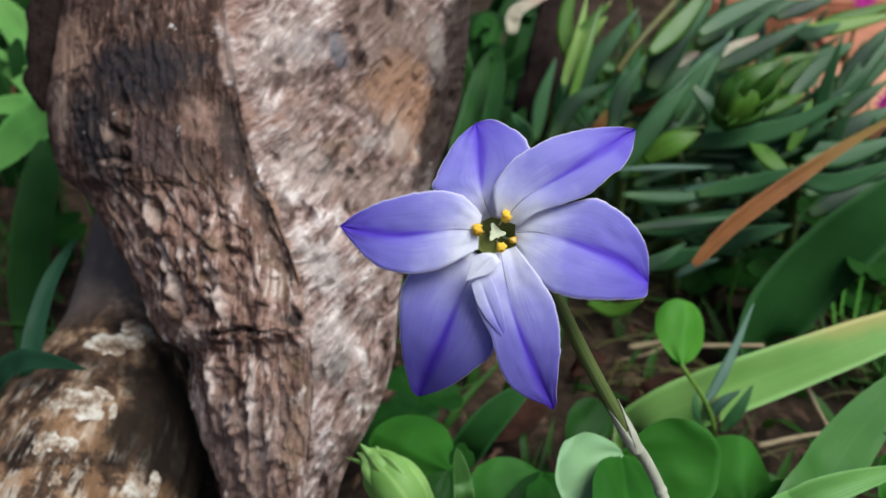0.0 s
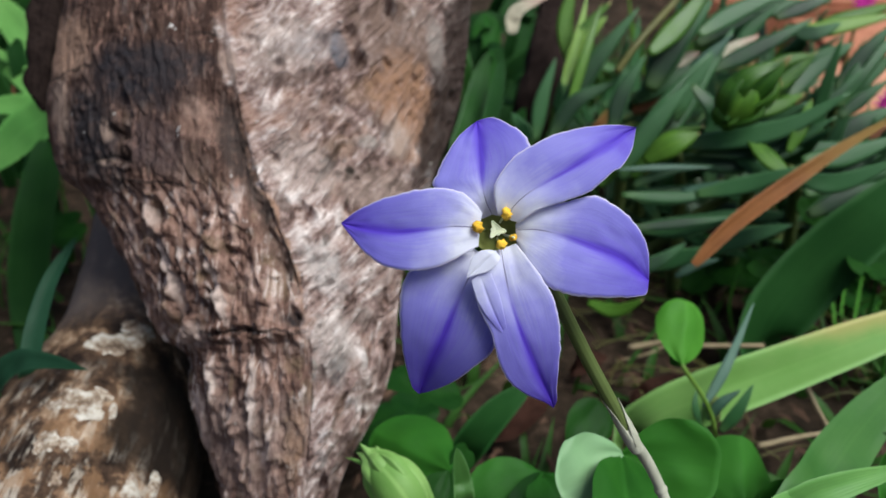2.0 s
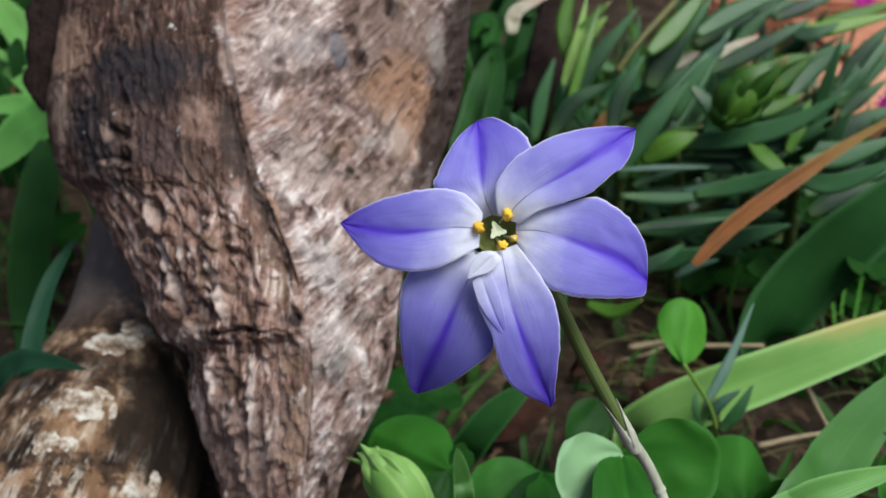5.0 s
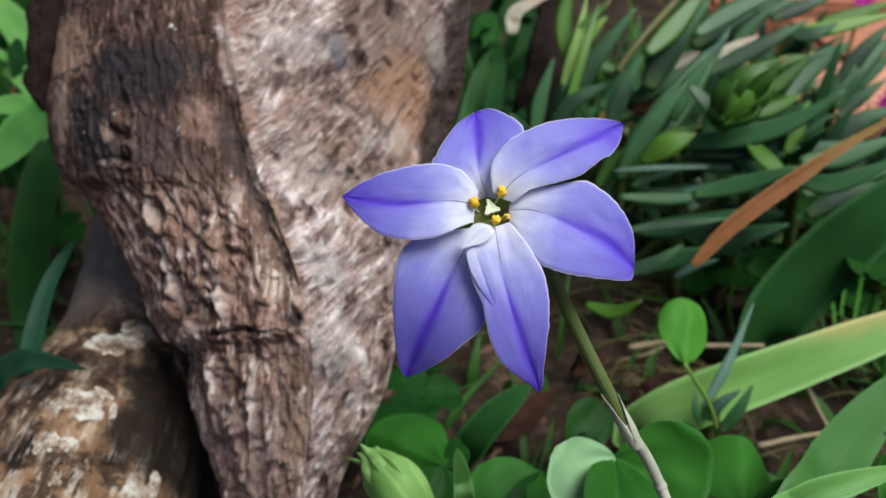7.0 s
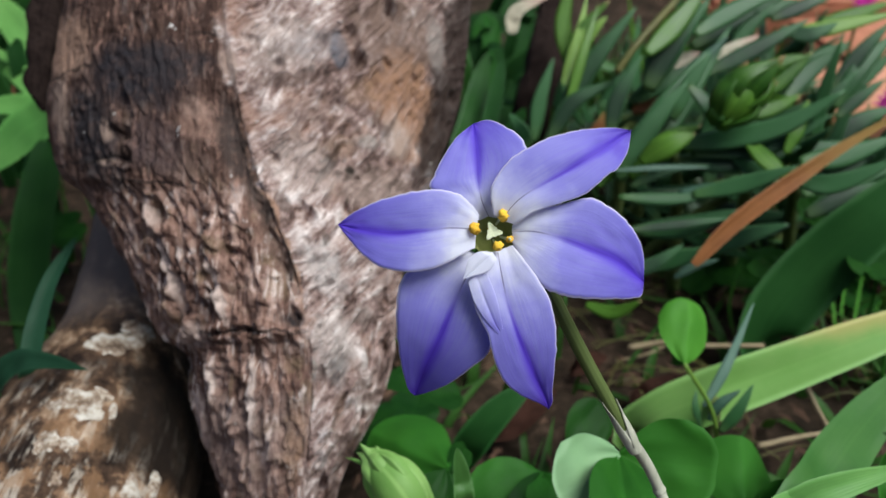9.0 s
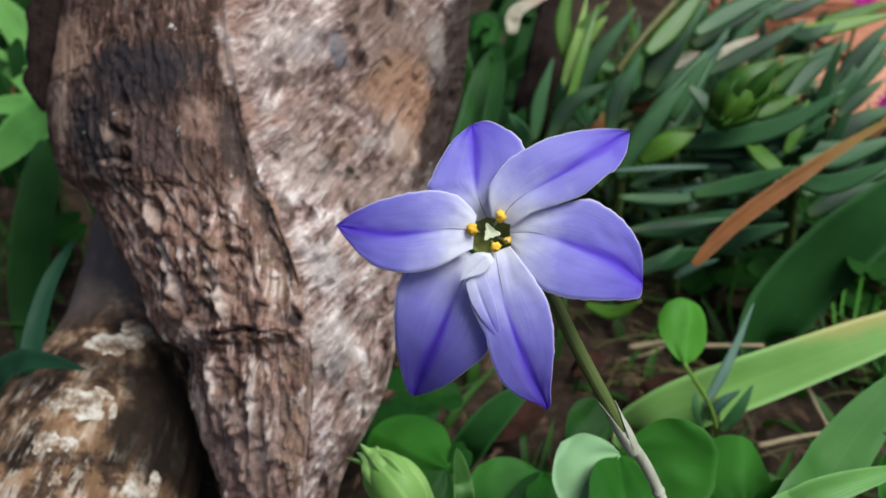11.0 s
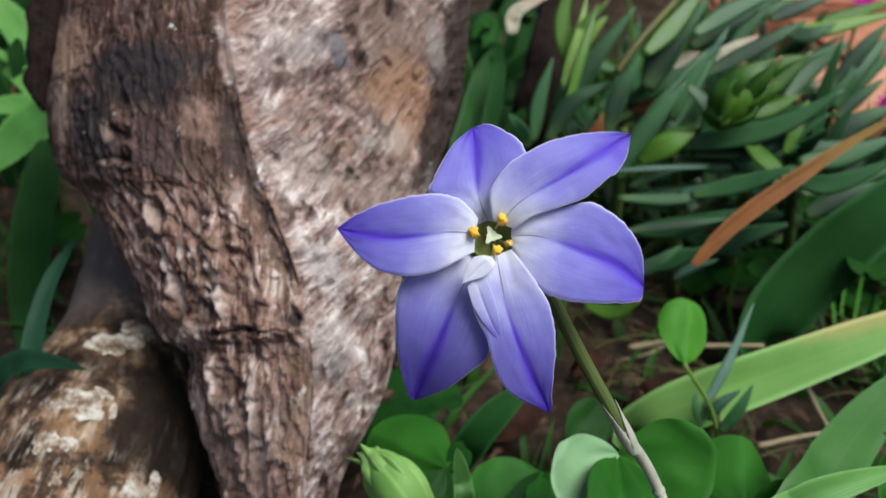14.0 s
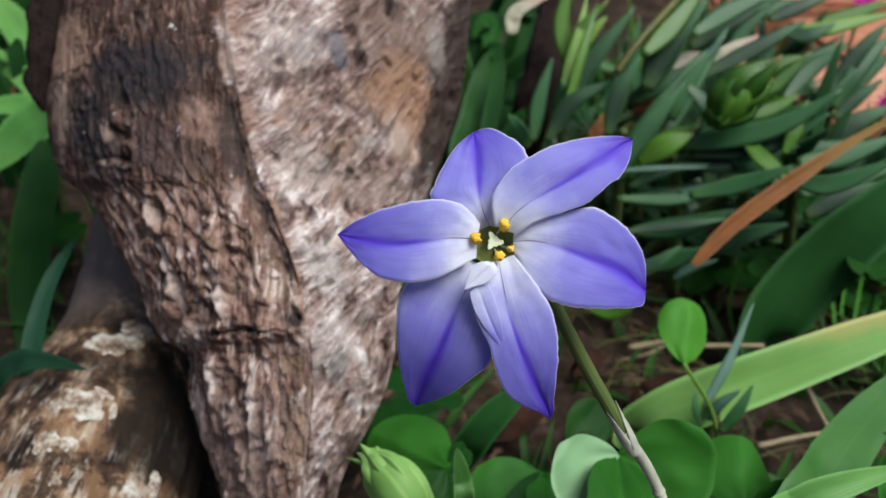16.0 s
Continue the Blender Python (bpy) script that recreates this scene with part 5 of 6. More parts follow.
    out.append(succulent((0.0905, 0.352, 0), (0.0840, 0.322, 0.070), [
        ([(0.0725, 0.304, 0.0665), (0.0892, 0.3186, 0.0818), (0.1079, 0.3343, 0.099)], 0.0096, B),
        ([(0.0848, 0.31, 0.067), (0.0996, 0.3256, 0.084), (0.1182, 0.3438, 0.1055)], 0.0089, B),
        ([(0.0826, 0.3335, 0.0976), (0.0964, 0.3447, 0.1071), (0.1111, 0.3578, 0.1198)], 0.0100, SEPAL),
        ([(0.1048, 0.3471, 0.1013), (0.124, 0.3573, 0.1089), (0.152, 0.3678, 0.1171)], 0.0093, B),
        ([(0.0692, 0.2817, 0.068), (0.0825, 0.2881, 0.079), (0.0955, 0.291, 0.084)], 0.0082, Gn),
        ([(0.061, 0.2738, 0.0743), (0.0789, 0.2742, 0.075), (0.0952, 0.2741, 0.0748)], 0.0026, FINGER_PALE),
        ([(0.0937, 0.308, 0.0935), (0.1016, 0.3027, 0.0843), (0.0984, 0.3008, 0.071)], 0.0072, B),
        ([(0.0644, 0.3275, 0.0773), (0.0712, 0.3304, 0.0823), (0.0747, 0.339, 0.0971)], 0.0060, B),
    ]))
    out.append(succulent((0.125, 0.318, 0), (0.1105, 0.276, 0.066), [
        ([(0.0853, 0.2746, 0.0656), (0.1048, 0.2711, 0.0695), (0.1231, 0.274, 0.0747)], 0.0057, FINGER_PALE),
        ([(0.0649, 0.2634, 0.0562), (0.0849, 0.2644, 0.0579), (0.1028, 0.2654, 0.0597)], 0.0044, B),
        ([(0.1058, 0.2757, 0.0415), (0.1185, 0.2784, 0.0463), (0.1305, 0.2797, 0.0485)], 0.0063, FINGER_PALE),
        ([(0.0618, 0.2474, 0.0485), (0.0724, 0.2488, 0.051), (0.083, 0.2522, 0.0568)], 0.0058, B),
        ([(0.086, 0.2677, 0.0336), (0.0933, 0.2698, 0.0372), (0.1027, 0.271, 0.0394)], 0.0039, FINGER_PALE),
        ([(0.1277, 0.2694, 0.0666), (0.145, 0.2784, 0.0722), (0.168, 0.2897, 0.0817)], 0.0092, B),
        ([(0.063, 0.2694, 0.0666), (0.0829, 0.2689, 0.0657), (0.1008, 0.2701, 0.0678)], 0.0048, B),
        ([(0.1124, 0.2881, 0.079), (0.133, 0.2915, 0.0749), (0.1606, 0.2969, 0.0742)], 0.0070, B),
        ([(0.1277, 0.2948, 0.0705), (0.1341, 0.299, 0.0779), (0.1394, 0.3027, 0.0843)], 0.0055, Gn),
    ]))
    out.append(succulent((0.178, 0.372, 0), (0.1640, 0.338, 0.082), [
        ([(0.1473, 0.3573, 0.0989), (0.1664, 0.3587, 0.1014), (0.1951, 0.3618, 0.1067)], 0.0081, LIME),
        ([(0.14, 0.3292, 0.0803), (0.1536, 0.3404, 0.0896), (0.1687, 0.3451, 0.0977)], 0.0082, B),
        ([(0.1618, 0.3323, 0.0755), (0.1734, 0.3404, 0.0896), (0.19, 0.3523, 0.1003)], 0.0093, B),
        ([(0.1408, 0.3485, 0.1037), (0.1546, 0.3523, 0.1003), (0.1688, 0.3597, 0.103)], 0.0079, B),
        ([(0.1255, 0.3279, 0.0879), (0.1357, 0.3318, 0.0947), (0.1481, 0.3334, 0.0975)], 0.0068, Gn),
        ([(0.1109, 0.3116, 0.0798), (0.1284, 0.3133, 0.0826), (0.1426, 0.3208, 0.0857)], 0.0070, Gn),
        ([(0.1612, 0.3549, 0.0748), (0.1808, 0.3562, 0.0769), (0.2029, 0.366, 0.0939)], 0.0074, B),
    ]))
    bud = part("bud", rod([(0.0983, 0.279, 0.0913), (0.1031, 0.2813, 0.0992), (0.1094, 0.283, 0.1062)], lambda k: 0.0078 * max(0.12, math.sin(math.pi * (0.2 + 0.72 * k))), 14, 18, 0.85), FINGER_GREEN, out[2], "plump green flower bud")
    bud.location = -Vector(out[2].location)
    a0, a1 = Vector((0.0975, 0.2783, 0.09)), Vector((0.1101, 0.2834, 0.1069))
    for i in range(7):
        ang = i / 7 * 6.283
        off = Vector((math.cos(ang) * 0.0070, -0.0035, math.sin(ang) * 0.0070))
        tip = a1 + off * 0.75 + Vector((0.004 * (i % 3), 0, 0.002 * (i % 2)))
        part("sepal", finger([a0 + off * 0.3, a0.lerp(a1, 0.5) + off * 1.15, tip], 0.0081, face=(off.x, -0.006, off.z)), SEPAL, bud, "brown-tipped sepal")
    # grey-green sprig in front of the pale strap leaf
    sprig = succulent((0.0857, 0.2114, 0), (0.0782, 0.1879, 0.0354), [
        ([(0.0744, 0.1879, 0.0395), (0.0805, 0.1928, 0.0499), (0.0885, 0.202, 0.0659)], 0.0036, SPRIG),
        ([(0.0757, 0.1852, 0.0367), (0.0782, 0.186, 0.0422), (0.0841, 0.188, 0.0456)], 0.0036, FINGER_PALE),
        ([(0.0782, 0.182, 0.0353), (0.0823, 0.1833, 0.0414), (0.0868, 0.1872, 0.0483)], 0.0044, B),
        ([(0.0736, 0.1851, 0.0346), (0.072, 0.1879, 0.0395), (0.0726, 0.1911, 0.0431)], 0.0026, B),
    ], "small grey-green succulent sprig on the soil")
    return out + [sprig]


# ---- wood sorrel ----
def sorrel(foot, hub, leaflets, label="bright green heart-leaved wood sorrel on a thin stalk", stalk=None):
    plant = thing("wood_sorrel", foot, label, "sorrel", "wood sorrel leaves")
    a, b = Vector(foot), Vector(hub)
    part("stalk", rod([a, a.lerp(b, 0.6) + Vector((0.003, -0.002, 0.004)), b], [0.0008, 0.0007, 0.0006], 8, 20, origin=foot), stalk or CLOVER, plant)
    for i, (tip, width, face, fold, mat) in enumerate(leaflets):
        part("leaflet", leaflet(hub, tip, width, face, fold, origin=foot, seed=i + a.x * 90), mat, plant)
    return plant


def build_sorrel():
    out = {}
    out["right"] = sorrel((0.0576, 0.158, 0), (0.0399, 0.1415, 0.0651), [
        ((0.0258, 0.1297, 0.0646), 0.0197, (-0.25, -0.85, 0.4), 0.22, CLOVER_BACK),
        ((0.0606, 0.1349, 0.0656), 0.0210, (0.1, -0.85, 0.45), 0.10, CLOVER),
        ((0.0377, 0.1136, 0.0668), 0.0174, (0.1, -0.8, 0.55), 0.30, CLOVER),
    ])
    out["corner"] = sorrel((0.0922, 0.158, 0), (0.0686, 0.1364, 0.0522), [
        ((0.0727, 0.1557, 0.0597), 0.0200, (0.0, -0.9, 0.4), -0.55, CLOVER),
        ((0.0828, 0.1356, 0.0549), 0.0139, (0.2, -0.7, 0.6), 0.3, CLOVER),
    ])
    out["left"] = sorrel((0.0027, 0.1738, 0), (0.0016, 0.1581, 0.0438), [
        ((-0.0202, 0.1754, 0.0439), 0.0225, (0.05, -0.62, 0.78), -0.50, CLOVER),
        ((0.0082, 0.171, 0.0402), 0.0072, (0.3, -0.6, 0.7), 0.3, CLOVER_SHADED),
        ((-0.0019, 0.1439, 0.0393), 0.0139, (0.1, -0.8, 0.6), 0.3, CLOVER_SHADED),
    ])
    out["mid"] = sorrel((0.085, 0.1857, 0), (0.065, 0.1852, 0.0568), [
        ((0.0692, 0.1994, 0.0694), 0.0150, (0.1, -0.95, 0.3), -0.35, CLOVER_FRESH),
        ((0.0652, 0.2009, 0.0559), 0.0090, (-0.6, -0.8, 0.2), 0.2, CLOVER),
    ], stalk=LIME)
    out["low"] = sorrel((0.0268, 0.1657, 0), (0.0246, 0.1564, 0.0449), [
        ((0.0074, 0.146, 0.0428), 0.0181, (-0.1, -0.6, 0.8), 0.15, CLOVER),
        ((0.03, 0.1411, 0.0443), 0.0150, (0.2, -0.7, 0.7), 0.3, CLOVER),
        ((0.0189, 0.1333, 0.0409), 0.0146, (0.1, -0.8, 0.6), 0.3, CLOVER_SHADED),
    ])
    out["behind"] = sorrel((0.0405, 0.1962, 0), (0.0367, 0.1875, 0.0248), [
        ((0.0493, 0.1976, 0.0323), 0.0141, (0.1, -0.7, 0.7), 0.2, CLOVER_SHADED),
        ((0.0452, 0.183, 0.0269), 0.0100, (0, -0.7, 0.7), 0.2, CLOVER_SHADED),
    ])
    out["far"] = sorrel((0.166, 0.3315, 0), (0.1415, 0.2815, 0.0475), [
        ((0.1362, 0.2873, 0.0577), 0.0106, (-0.1, -0.8, 0.6), 0.2, CLOVER),
        ((0.1475, 0.2847, 0.0531), 0.0098, (0.2, -0.8, 0.6), 0.2, CLOVER),
    ])
    # ribbed bud beside the stump
    foot = (-0.0039, 0.1637, 0)
    bud = thing("flower_bud", foot, "ribbed pale green flower bud beside the stump", "bud")
    part("stalk", rod([foot, (-0.0025, 0.1361, 0.0357), (-0.0061, 0.1397, 0.042)], [0.001, 0.001, 0.0012], 8, 16, origin=foot), BUD, bud)
    core = [(-0.005, 0.139, 0.0467), (-0.0108, 0.1441, 0.0535), (-0.0175, 0.1492, 0.0585)]
    part("bud_core", rod(core, lambda k: 0.0061 * max(0.10, math.sin(math.pi * min(1, 0.14 + 0.84 * k)) ** 0.7), 20, 24, origin=foot), BUD, bud)
    for i in range(9):
        a = i / 9 * 6.283
        off = Vector((math.cos(a) * 0.0062, -0.0012, math.sin(a) * 0.0062))
        tip = Vector(core[2]) + off * (0.6 if i % 2 else 0.3) + Vector((-0.0010 * (i % 3), 0, 0.0006 * (i % 2)))
        mid = Vector(core[1])
        part("sepal", blade([Vector(core[0]) + off * 0.35, Vector(core[0]).lerp(mid, 0.6) + off * 0.95, mid.lerp(Vector(core[2]), 0.25) + off * 0.98, mid.lerp(Vector(core[2]), 0.75) + off * 0.5, tip],
                            0.0040, lance_shape, (off.x, -0.006, off.z), -0.5, 0.0005, origin=foot), BUD_YELLOW if i == 6 else BUD, bud)
    out["bud"] = bud
    return out


# ---- loose pieces ----
def build_loose():
    dry = part("dry_leaf", blade([(0.0822, 0.2391, 0.0561), (0.095, 0.2442, 0.0688), (0.1126, 0.2492, 0.0812), (0.1282, 0.2531, 0.0915), (0.1544, 0.2592, 0.1058)], 0.0056, lance_shape, fold=0.35, wave=0.25, seed=3), DRY)
    tagged(dry, "long dry orange-brown leaf caught among the succulents", "dry leaf")
    for pts, w in (([(0.0624, 0.3346, 0.0595), (0.066, 0.3376, 0.0647), (0.0703, 0.3418, 0.072)], 0.0053), ([(0.0825, 0.35, 0.0663), (0.0924, 0.3537, 0.0727), (0.1022, 0.3562, 0.0769)], 0.0064)):
        tagged(part("dry_leaf", blade(pts, w, lance_shape, fold=0.3, wave=0.2), DRY), "withered orange leaf between succulent stems", "dry leaf")
    tagged(part("stalk", rod([(0.0691, 0.3296, 0.0908), (0.0781, 0.3358, 0.1016), (0.093, 0.3484, 0.1134), (0.1036, 0.359, 0.1218)], [0.0016, 0.0014, 0.0014], 8, 20), OLIVE), "thin olive-brown stalk among the succulents", "stalk")
    for pts, w in (([(0.0512, 0.3465, 0.0802), (0.0553, 0.3568, 0.088), (0.0595, 0.3678, 0.0971), (0.0637, 0.3809, 0.1098)], 0.0048), ([(0.058, 0.3623, 0.0876), (0.0654, 0.3678, 0.0971), (0.0715, 0.3712, 0.1029)], 0.0044), ([(0.0516, 0.34, 0.0689), (0.0545, 0.3432, 0.0744), (0.0588, 0.3453, 0.0782)], 0.0043)):
        tagged(part("young_shoot", blade(pts, w, lance_shape, fold=0.4), LIME), "young yellow-green shoot between succulent leaves", "shoot", "young shoots")
    for pts, w in (([(0.1083, 0.3404, 0.0896), (0.1181, 0.3439, 0.0956), (0.1304, 0.3471, 0.1013)], 0.0060), ([(0.0947, 0.3504, 0.0869), (0.1023, 0.352, 0.0898), (0.109, 0.3535, 0.0922)], 0.0053), ([(0.0321, 0.397, 0.0876), (0.0348, 0.4023, 0.0968), (0.0507, 0.406, 0.1033)], 0.0069)):
        tagged(part("withered_petal", blade(pts, w, lance_shape, fold=0.3, wave=0.3), CREAM), "withered cream petal caught among the leaves", "petal", "withered petals")
    for pts, r in (([(0.0632, 0.2343, 0.0258), (0.0757, 0.2336, 0.0287), (0.0866, 0.2314, 0.0289), (0.1071, 0.2298, 0.0301)], 0.0012),
                   ([(0.112, 0.2057, 0.0322), (0.1146, 0.2007, 0.0275), (0.1175, 0.1957, 0.0229)], 0.0009),
                   ([(0.0923, 0.1875, 0.0248), (0.1056, 0.189, 0.0274), (0.1155, 0.1896, 0.0284)], 0.0010)):
        tagged(part("dry_stalk", rod(pts, [r, r * 0.8, r * 0.7], 7, 20, rough=0.2), STRAW), "pale dry stalk lying on the soil", "dry stalk", "dry stalks")
    for pts, w in (([(0.0144, 0.2152, 0.004), (0.0253, 0.2145, 0.012), (0.0403, 0.2363, 0.006)], 0.011), ([(0.0662, 0.2295, 0.004), (0.0757, 0.2314, 0.01), (0.0914, 0.2442, 0.006)], 0.010),
                   ([(0.047, 0.2484, 0.004), (0.052, 0.2448, 0.012), (0.0616, 0.256, 0.006)], 0.009)):
        tagged(part("dead_leaf", blade(pts, w, lance_shape, (0, -0.4, 0.9), 0.25, 0.0006, wave=0.4, seed=w * 900), LITTER), "curled reddish brown dead leaf on the soil", "dead leaf", "dead leaves")
    tuft = thing("grass_tuft", (0.1547, 0.2604, 0), "thin fresh green grass stems in the bed", "grass")
    for pts in ([(0.1537, 0.2604, 0), (0.1543, 0.2728, 0.0124), (0.1569, 0.2815, 0.0276)], [(0.1555, 0.2569, 0), (0.1595, 0.2717, 0.0105), (0.1635, 0.2826, 0.0295)], [(0.1483, 0.2604, 0), (0.1464, 0.2695, 0.0067), (0.1361, 0.2728, 0.0124)],
                [(0.1591, 0.2604, 0), (0.1695, 0.2788, 0.0028), (0.1752, 0.2844, 0.0126)], [(0.1473, 0.275, 0), (0.1391, 0.2855, 0.0146), (0.1255, 0.2889, 0.0204)], [(0.1533, 0.2676, 0), (0.1549, 0.2855, 0.0146), (0.1525, 0.3021, 0.0232)],
                [(0.1159, 0.275, 0), (0.1109, 0.2749, 0.0162), (0.1187, 0.2912, 0.0243)], [(0.1204, 0.275, 0), (0.1196, 0.2749, 0.0162), (0.1323, 0.2889, 0.0204)]):
        part("blade", blade(pts, 0.0013, strap_shape, fold=0.4, n=14, m=2, origin=(0.1547, 0.2604, 0)), CLOVER_FRESH, tuft)
    for pts, r in (([(0.0651, 0.2565, 0.003), (0.0778, 0.2578, 0.006), (0.0915, 0.2695, 0.004)], 0.0006), ([(0.1166, 0.3033, 0.003), (0.1219, 0.3012, 0.01), (0.1419, 0.3153, 0.004)], 0.0006)):
        tagged(part("dry_stalk", rod(pts, [r, r * 0.8, r * 0.7], 7, 16, rough=0.2), STRAW), "pale dry stalk lying on the soil", "dry stalk", "dry stalks")
    for c in ((0.2229, 0.4559, 0.0896), (0.2198, 0.3998, 0.0526)):
        f = thing("magenta_flower", c, "small magenta flower behind the succulents", "flower", "magenta flowers")
        part("stalk", rod([(0.004, 0.02, -c[2] - 0.004), (0.003, 0.012, -c[2] * 0.5), (0, 0.001, 0)], [0.0012, 0.001, 0.0008], 8, 14), STEM, f)
        for i in range(12):
            a = i / 12 * 6.283
            part("petal", blade([(0, 0, 0), (math.cos(a) * 0.004, -0.001, math.sin(a) * 0.004), (math.cos(a) * 0.008, 0, math.sin(a) * 0.008)], 0.0022, lance_shape, (0, -1, 0.2), n=6, m=2), MAGENTA, f)


def build_bricks():
    bm = bmesh.new()
    bmesh.ops.create_cube(bm, size=1)
    bmesh.ops.scale(bm, vec=(0.20, 0.10, 0.06), verts=bm.verts)
    bmesh.ops.bevel(bm, geom=bm.edges[:], offset=0.004, segments=2, affect="EDGES")
    me = bpy.data.meshes.new("brick")
    bm.to_mesh(me)
    bm.free()
    me.materials.append(BRICK)
    rnd = random.Random(4)
    for x0, y0, columns, rows in ((0.195, 0.455, 3, 6), (-0.80, 0.52, 3, 5)):
        edging = thing("brick_edging", (x0, y0, 0), "weathered orange terracotta bricks laid along the bed", "brick edging", "brick edgings")
        for row in range(rows):
            for i in range(columns):
                b = new("brick", me)
                b.parent = edging
                b.location = (0.1 + i * 0.21 + (row % 2) * 0.05, row * 0.11, 0.012 + rnd.uniform(-0.003, 0.003))
                b.rotation_euler = (rnd.uniform(-0.02, 0.02), rnd.uniform(-0.02, 0.02), rnd.uniform(-0.03, 0.03))


def build_thicket():
    """Shoots, sorrel and strap leaves that crowd behind and between the plants described singly."""
    rnd = random.Random(23)
    shoots = []
    for kind in range(4):
        plant = thing("succulent_plant", (0, 0, 0), "blue-green succulent shoot in the crowded bed", "succulent", "succulent shoots")
        h = 0.06 + 0.012 * kind
        lean = Vector((0.035, -0.01, 0))
        part("stem", rod([(0, 0, -0.004), lean * 0.4 + Vector((0, 0, h * 0.5)), lean + Vector((0, 0, h))], [0.0026, 0.0022, 0.0014], 8, 14), STEM, plant)
        for i in range(15):
            k = 0.25 + 0.75 * i / 14
            at = lean * k * k + Vector((0, 0, h * k))
            a = i * 2.4 + kind
            out = Vector((math.cos(a) + 0.5, math.sin(a) * 0.8 - 0.1, 0.15 + 0.9 * k)).normalized()
            L = rnd.uniform(0.028, 0.05)
            part("leaf", finger([at, at + out * L * 0.5 + Vector((0, 0, -0.002)), at + out * L + Vector((0, 0, 0.004))], rnd.uniform(0.006, 0.0095), n=10, face=(0.1, -0.5, 0.9)), FINGER if rnd.random() < 0.90 else FINGER_GREEN, plant)
        shoots.append(plant)
    spots = [(0.0588, 0.3578, 0), (0.0853, 0.3693, 0), (0.1104, 0.3693, 0), (0.128, 0.3523, 0), (0.154, 0.3578, 0), (0.184, 0.3578, 0), (0.2107, 0.3693, 0), (0.0801, 0.4283, 0), (0.1129, 0.4358, 0), (0.1376, 0.4211, 0), 
             (0.0558, 0.4358, 0), (0.0889, 0.3315, 0), (0.1312, 0.3266, 0), (0.0953, 0.4853, 0), (0.1955, 0.3171, 0)]
    for i, (x, y, z) in enumerate(spots):
        m = pose(x + rnd.uniform(-.01, .01), y + rnd.uniform(-.01, .01), 0, rnd.uniform(-8, 8), rnd.uniform(12, 32), rnd.uniform(-35, 35))
        if i < 4:
            shoots[i].matrix_basis = m
        else:
            copy_thing(shoots[i % 4], m)
    # small sorrel plants
    kinds = []
    for kind in range(3):
        plant = thing("wood_sorrel", (0, 0, 0), "small green wood sorrel in the shade of the bed", "sorrel", "wood sorrel leaves")
        h = 0.022 + 0.012 * kind
        hub = Vector((0.006, -0.004, h))
        part("stalk", rod([(0, 0, -0.004), (0.001, 0, h * 0.6), hub], [0.0008, 0.0006, 0.0005], 6, 10), CLOVER, plant)
        for i in range(3):
            a = i * 2.094 + kind * 0.7
            part("leaflet", leaflet(hub, hub + Vector((math.cos(a) * 0.014, math.sin(a) * 0.014, 0.002 + 0.003 * math.sin(a))), 0.016, (0, -0.25, 0.95), 0.22, n=8, m=5, seed=kind * 3 + i), CLOVER_SHADED, plant)
        kinds.append(plant)
    spots = [
             (-0.1713, 0.3266, 0), (-0.1934, 0.3693, 0), (0.1547, 0.2604, 0), (0.1626, 0.2908, 0), (0.1383, 0.275, 0), (0.1547, 0.2404, 0),
             (0.017, 0.414, 0), (0.0313, 0.4514, 0), (0.0433, 0.4004, 0), (0.0097, 0.3523, 0)]
    for i, (x, y, z) in enumerate(spots):
        m = pose(x + rnd.uniform(-.008, .008), y + rnd.uniform(-.008, .008), 0, rnd.uniform(-10, 10), rnd.uniform(-10, 10), rnd.uniform(0, 360))
        if i < 3:
            kinds[i].matrix_basis = m
        else:
            copy_thing(kinds[i % 3], m)
    for i in range(12):
        copy_thing(kinds[0], pose(rnd.uniform(0.10, 0.2), rnd.uniform(0.22, 0.36), -0.008 - rnd.uniform(0, 0.006), rnd.uniform(-15, 15), rnd.uniform(-15, 15), rnd.uniform(0, 360)))
    # strap leaves behind the stump and the branch, mostly in the green darkened for shade
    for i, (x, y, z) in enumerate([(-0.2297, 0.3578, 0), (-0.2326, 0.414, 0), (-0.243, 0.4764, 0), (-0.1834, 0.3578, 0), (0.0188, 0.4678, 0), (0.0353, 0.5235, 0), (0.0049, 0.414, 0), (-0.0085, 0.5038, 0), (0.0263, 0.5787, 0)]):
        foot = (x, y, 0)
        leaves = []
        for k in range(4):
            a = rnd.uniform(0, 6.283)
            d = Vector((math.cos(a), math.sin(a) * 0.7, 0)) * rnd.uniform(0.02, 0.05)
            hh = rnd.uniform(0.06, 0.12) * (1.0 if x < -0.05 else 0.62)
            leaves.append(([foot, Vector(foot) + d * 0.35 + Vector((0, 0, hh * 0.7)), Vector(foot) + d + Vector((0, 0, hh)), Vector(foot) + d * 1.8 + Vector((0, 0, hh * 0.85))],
                           rnd.uniform(0.007, 0.012), STRAP_SHADED if rnd.random() < 0.85 or x < -0.05 else STRAP, dict(n=16, m=3)))
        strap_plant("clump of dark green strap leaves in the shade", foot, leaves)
    # sorrel on the bare soil beside the stump
    for x, y, z in [(-0.01701, 0.2129, 0), (-0.0195, 0.2003, 0)]:
        copy_thing(kinds[0], pose(x, y, z, rnd.uniform(-12, 12), rnd.uniform(-12, 12), rnd.uniform(0, 360)))


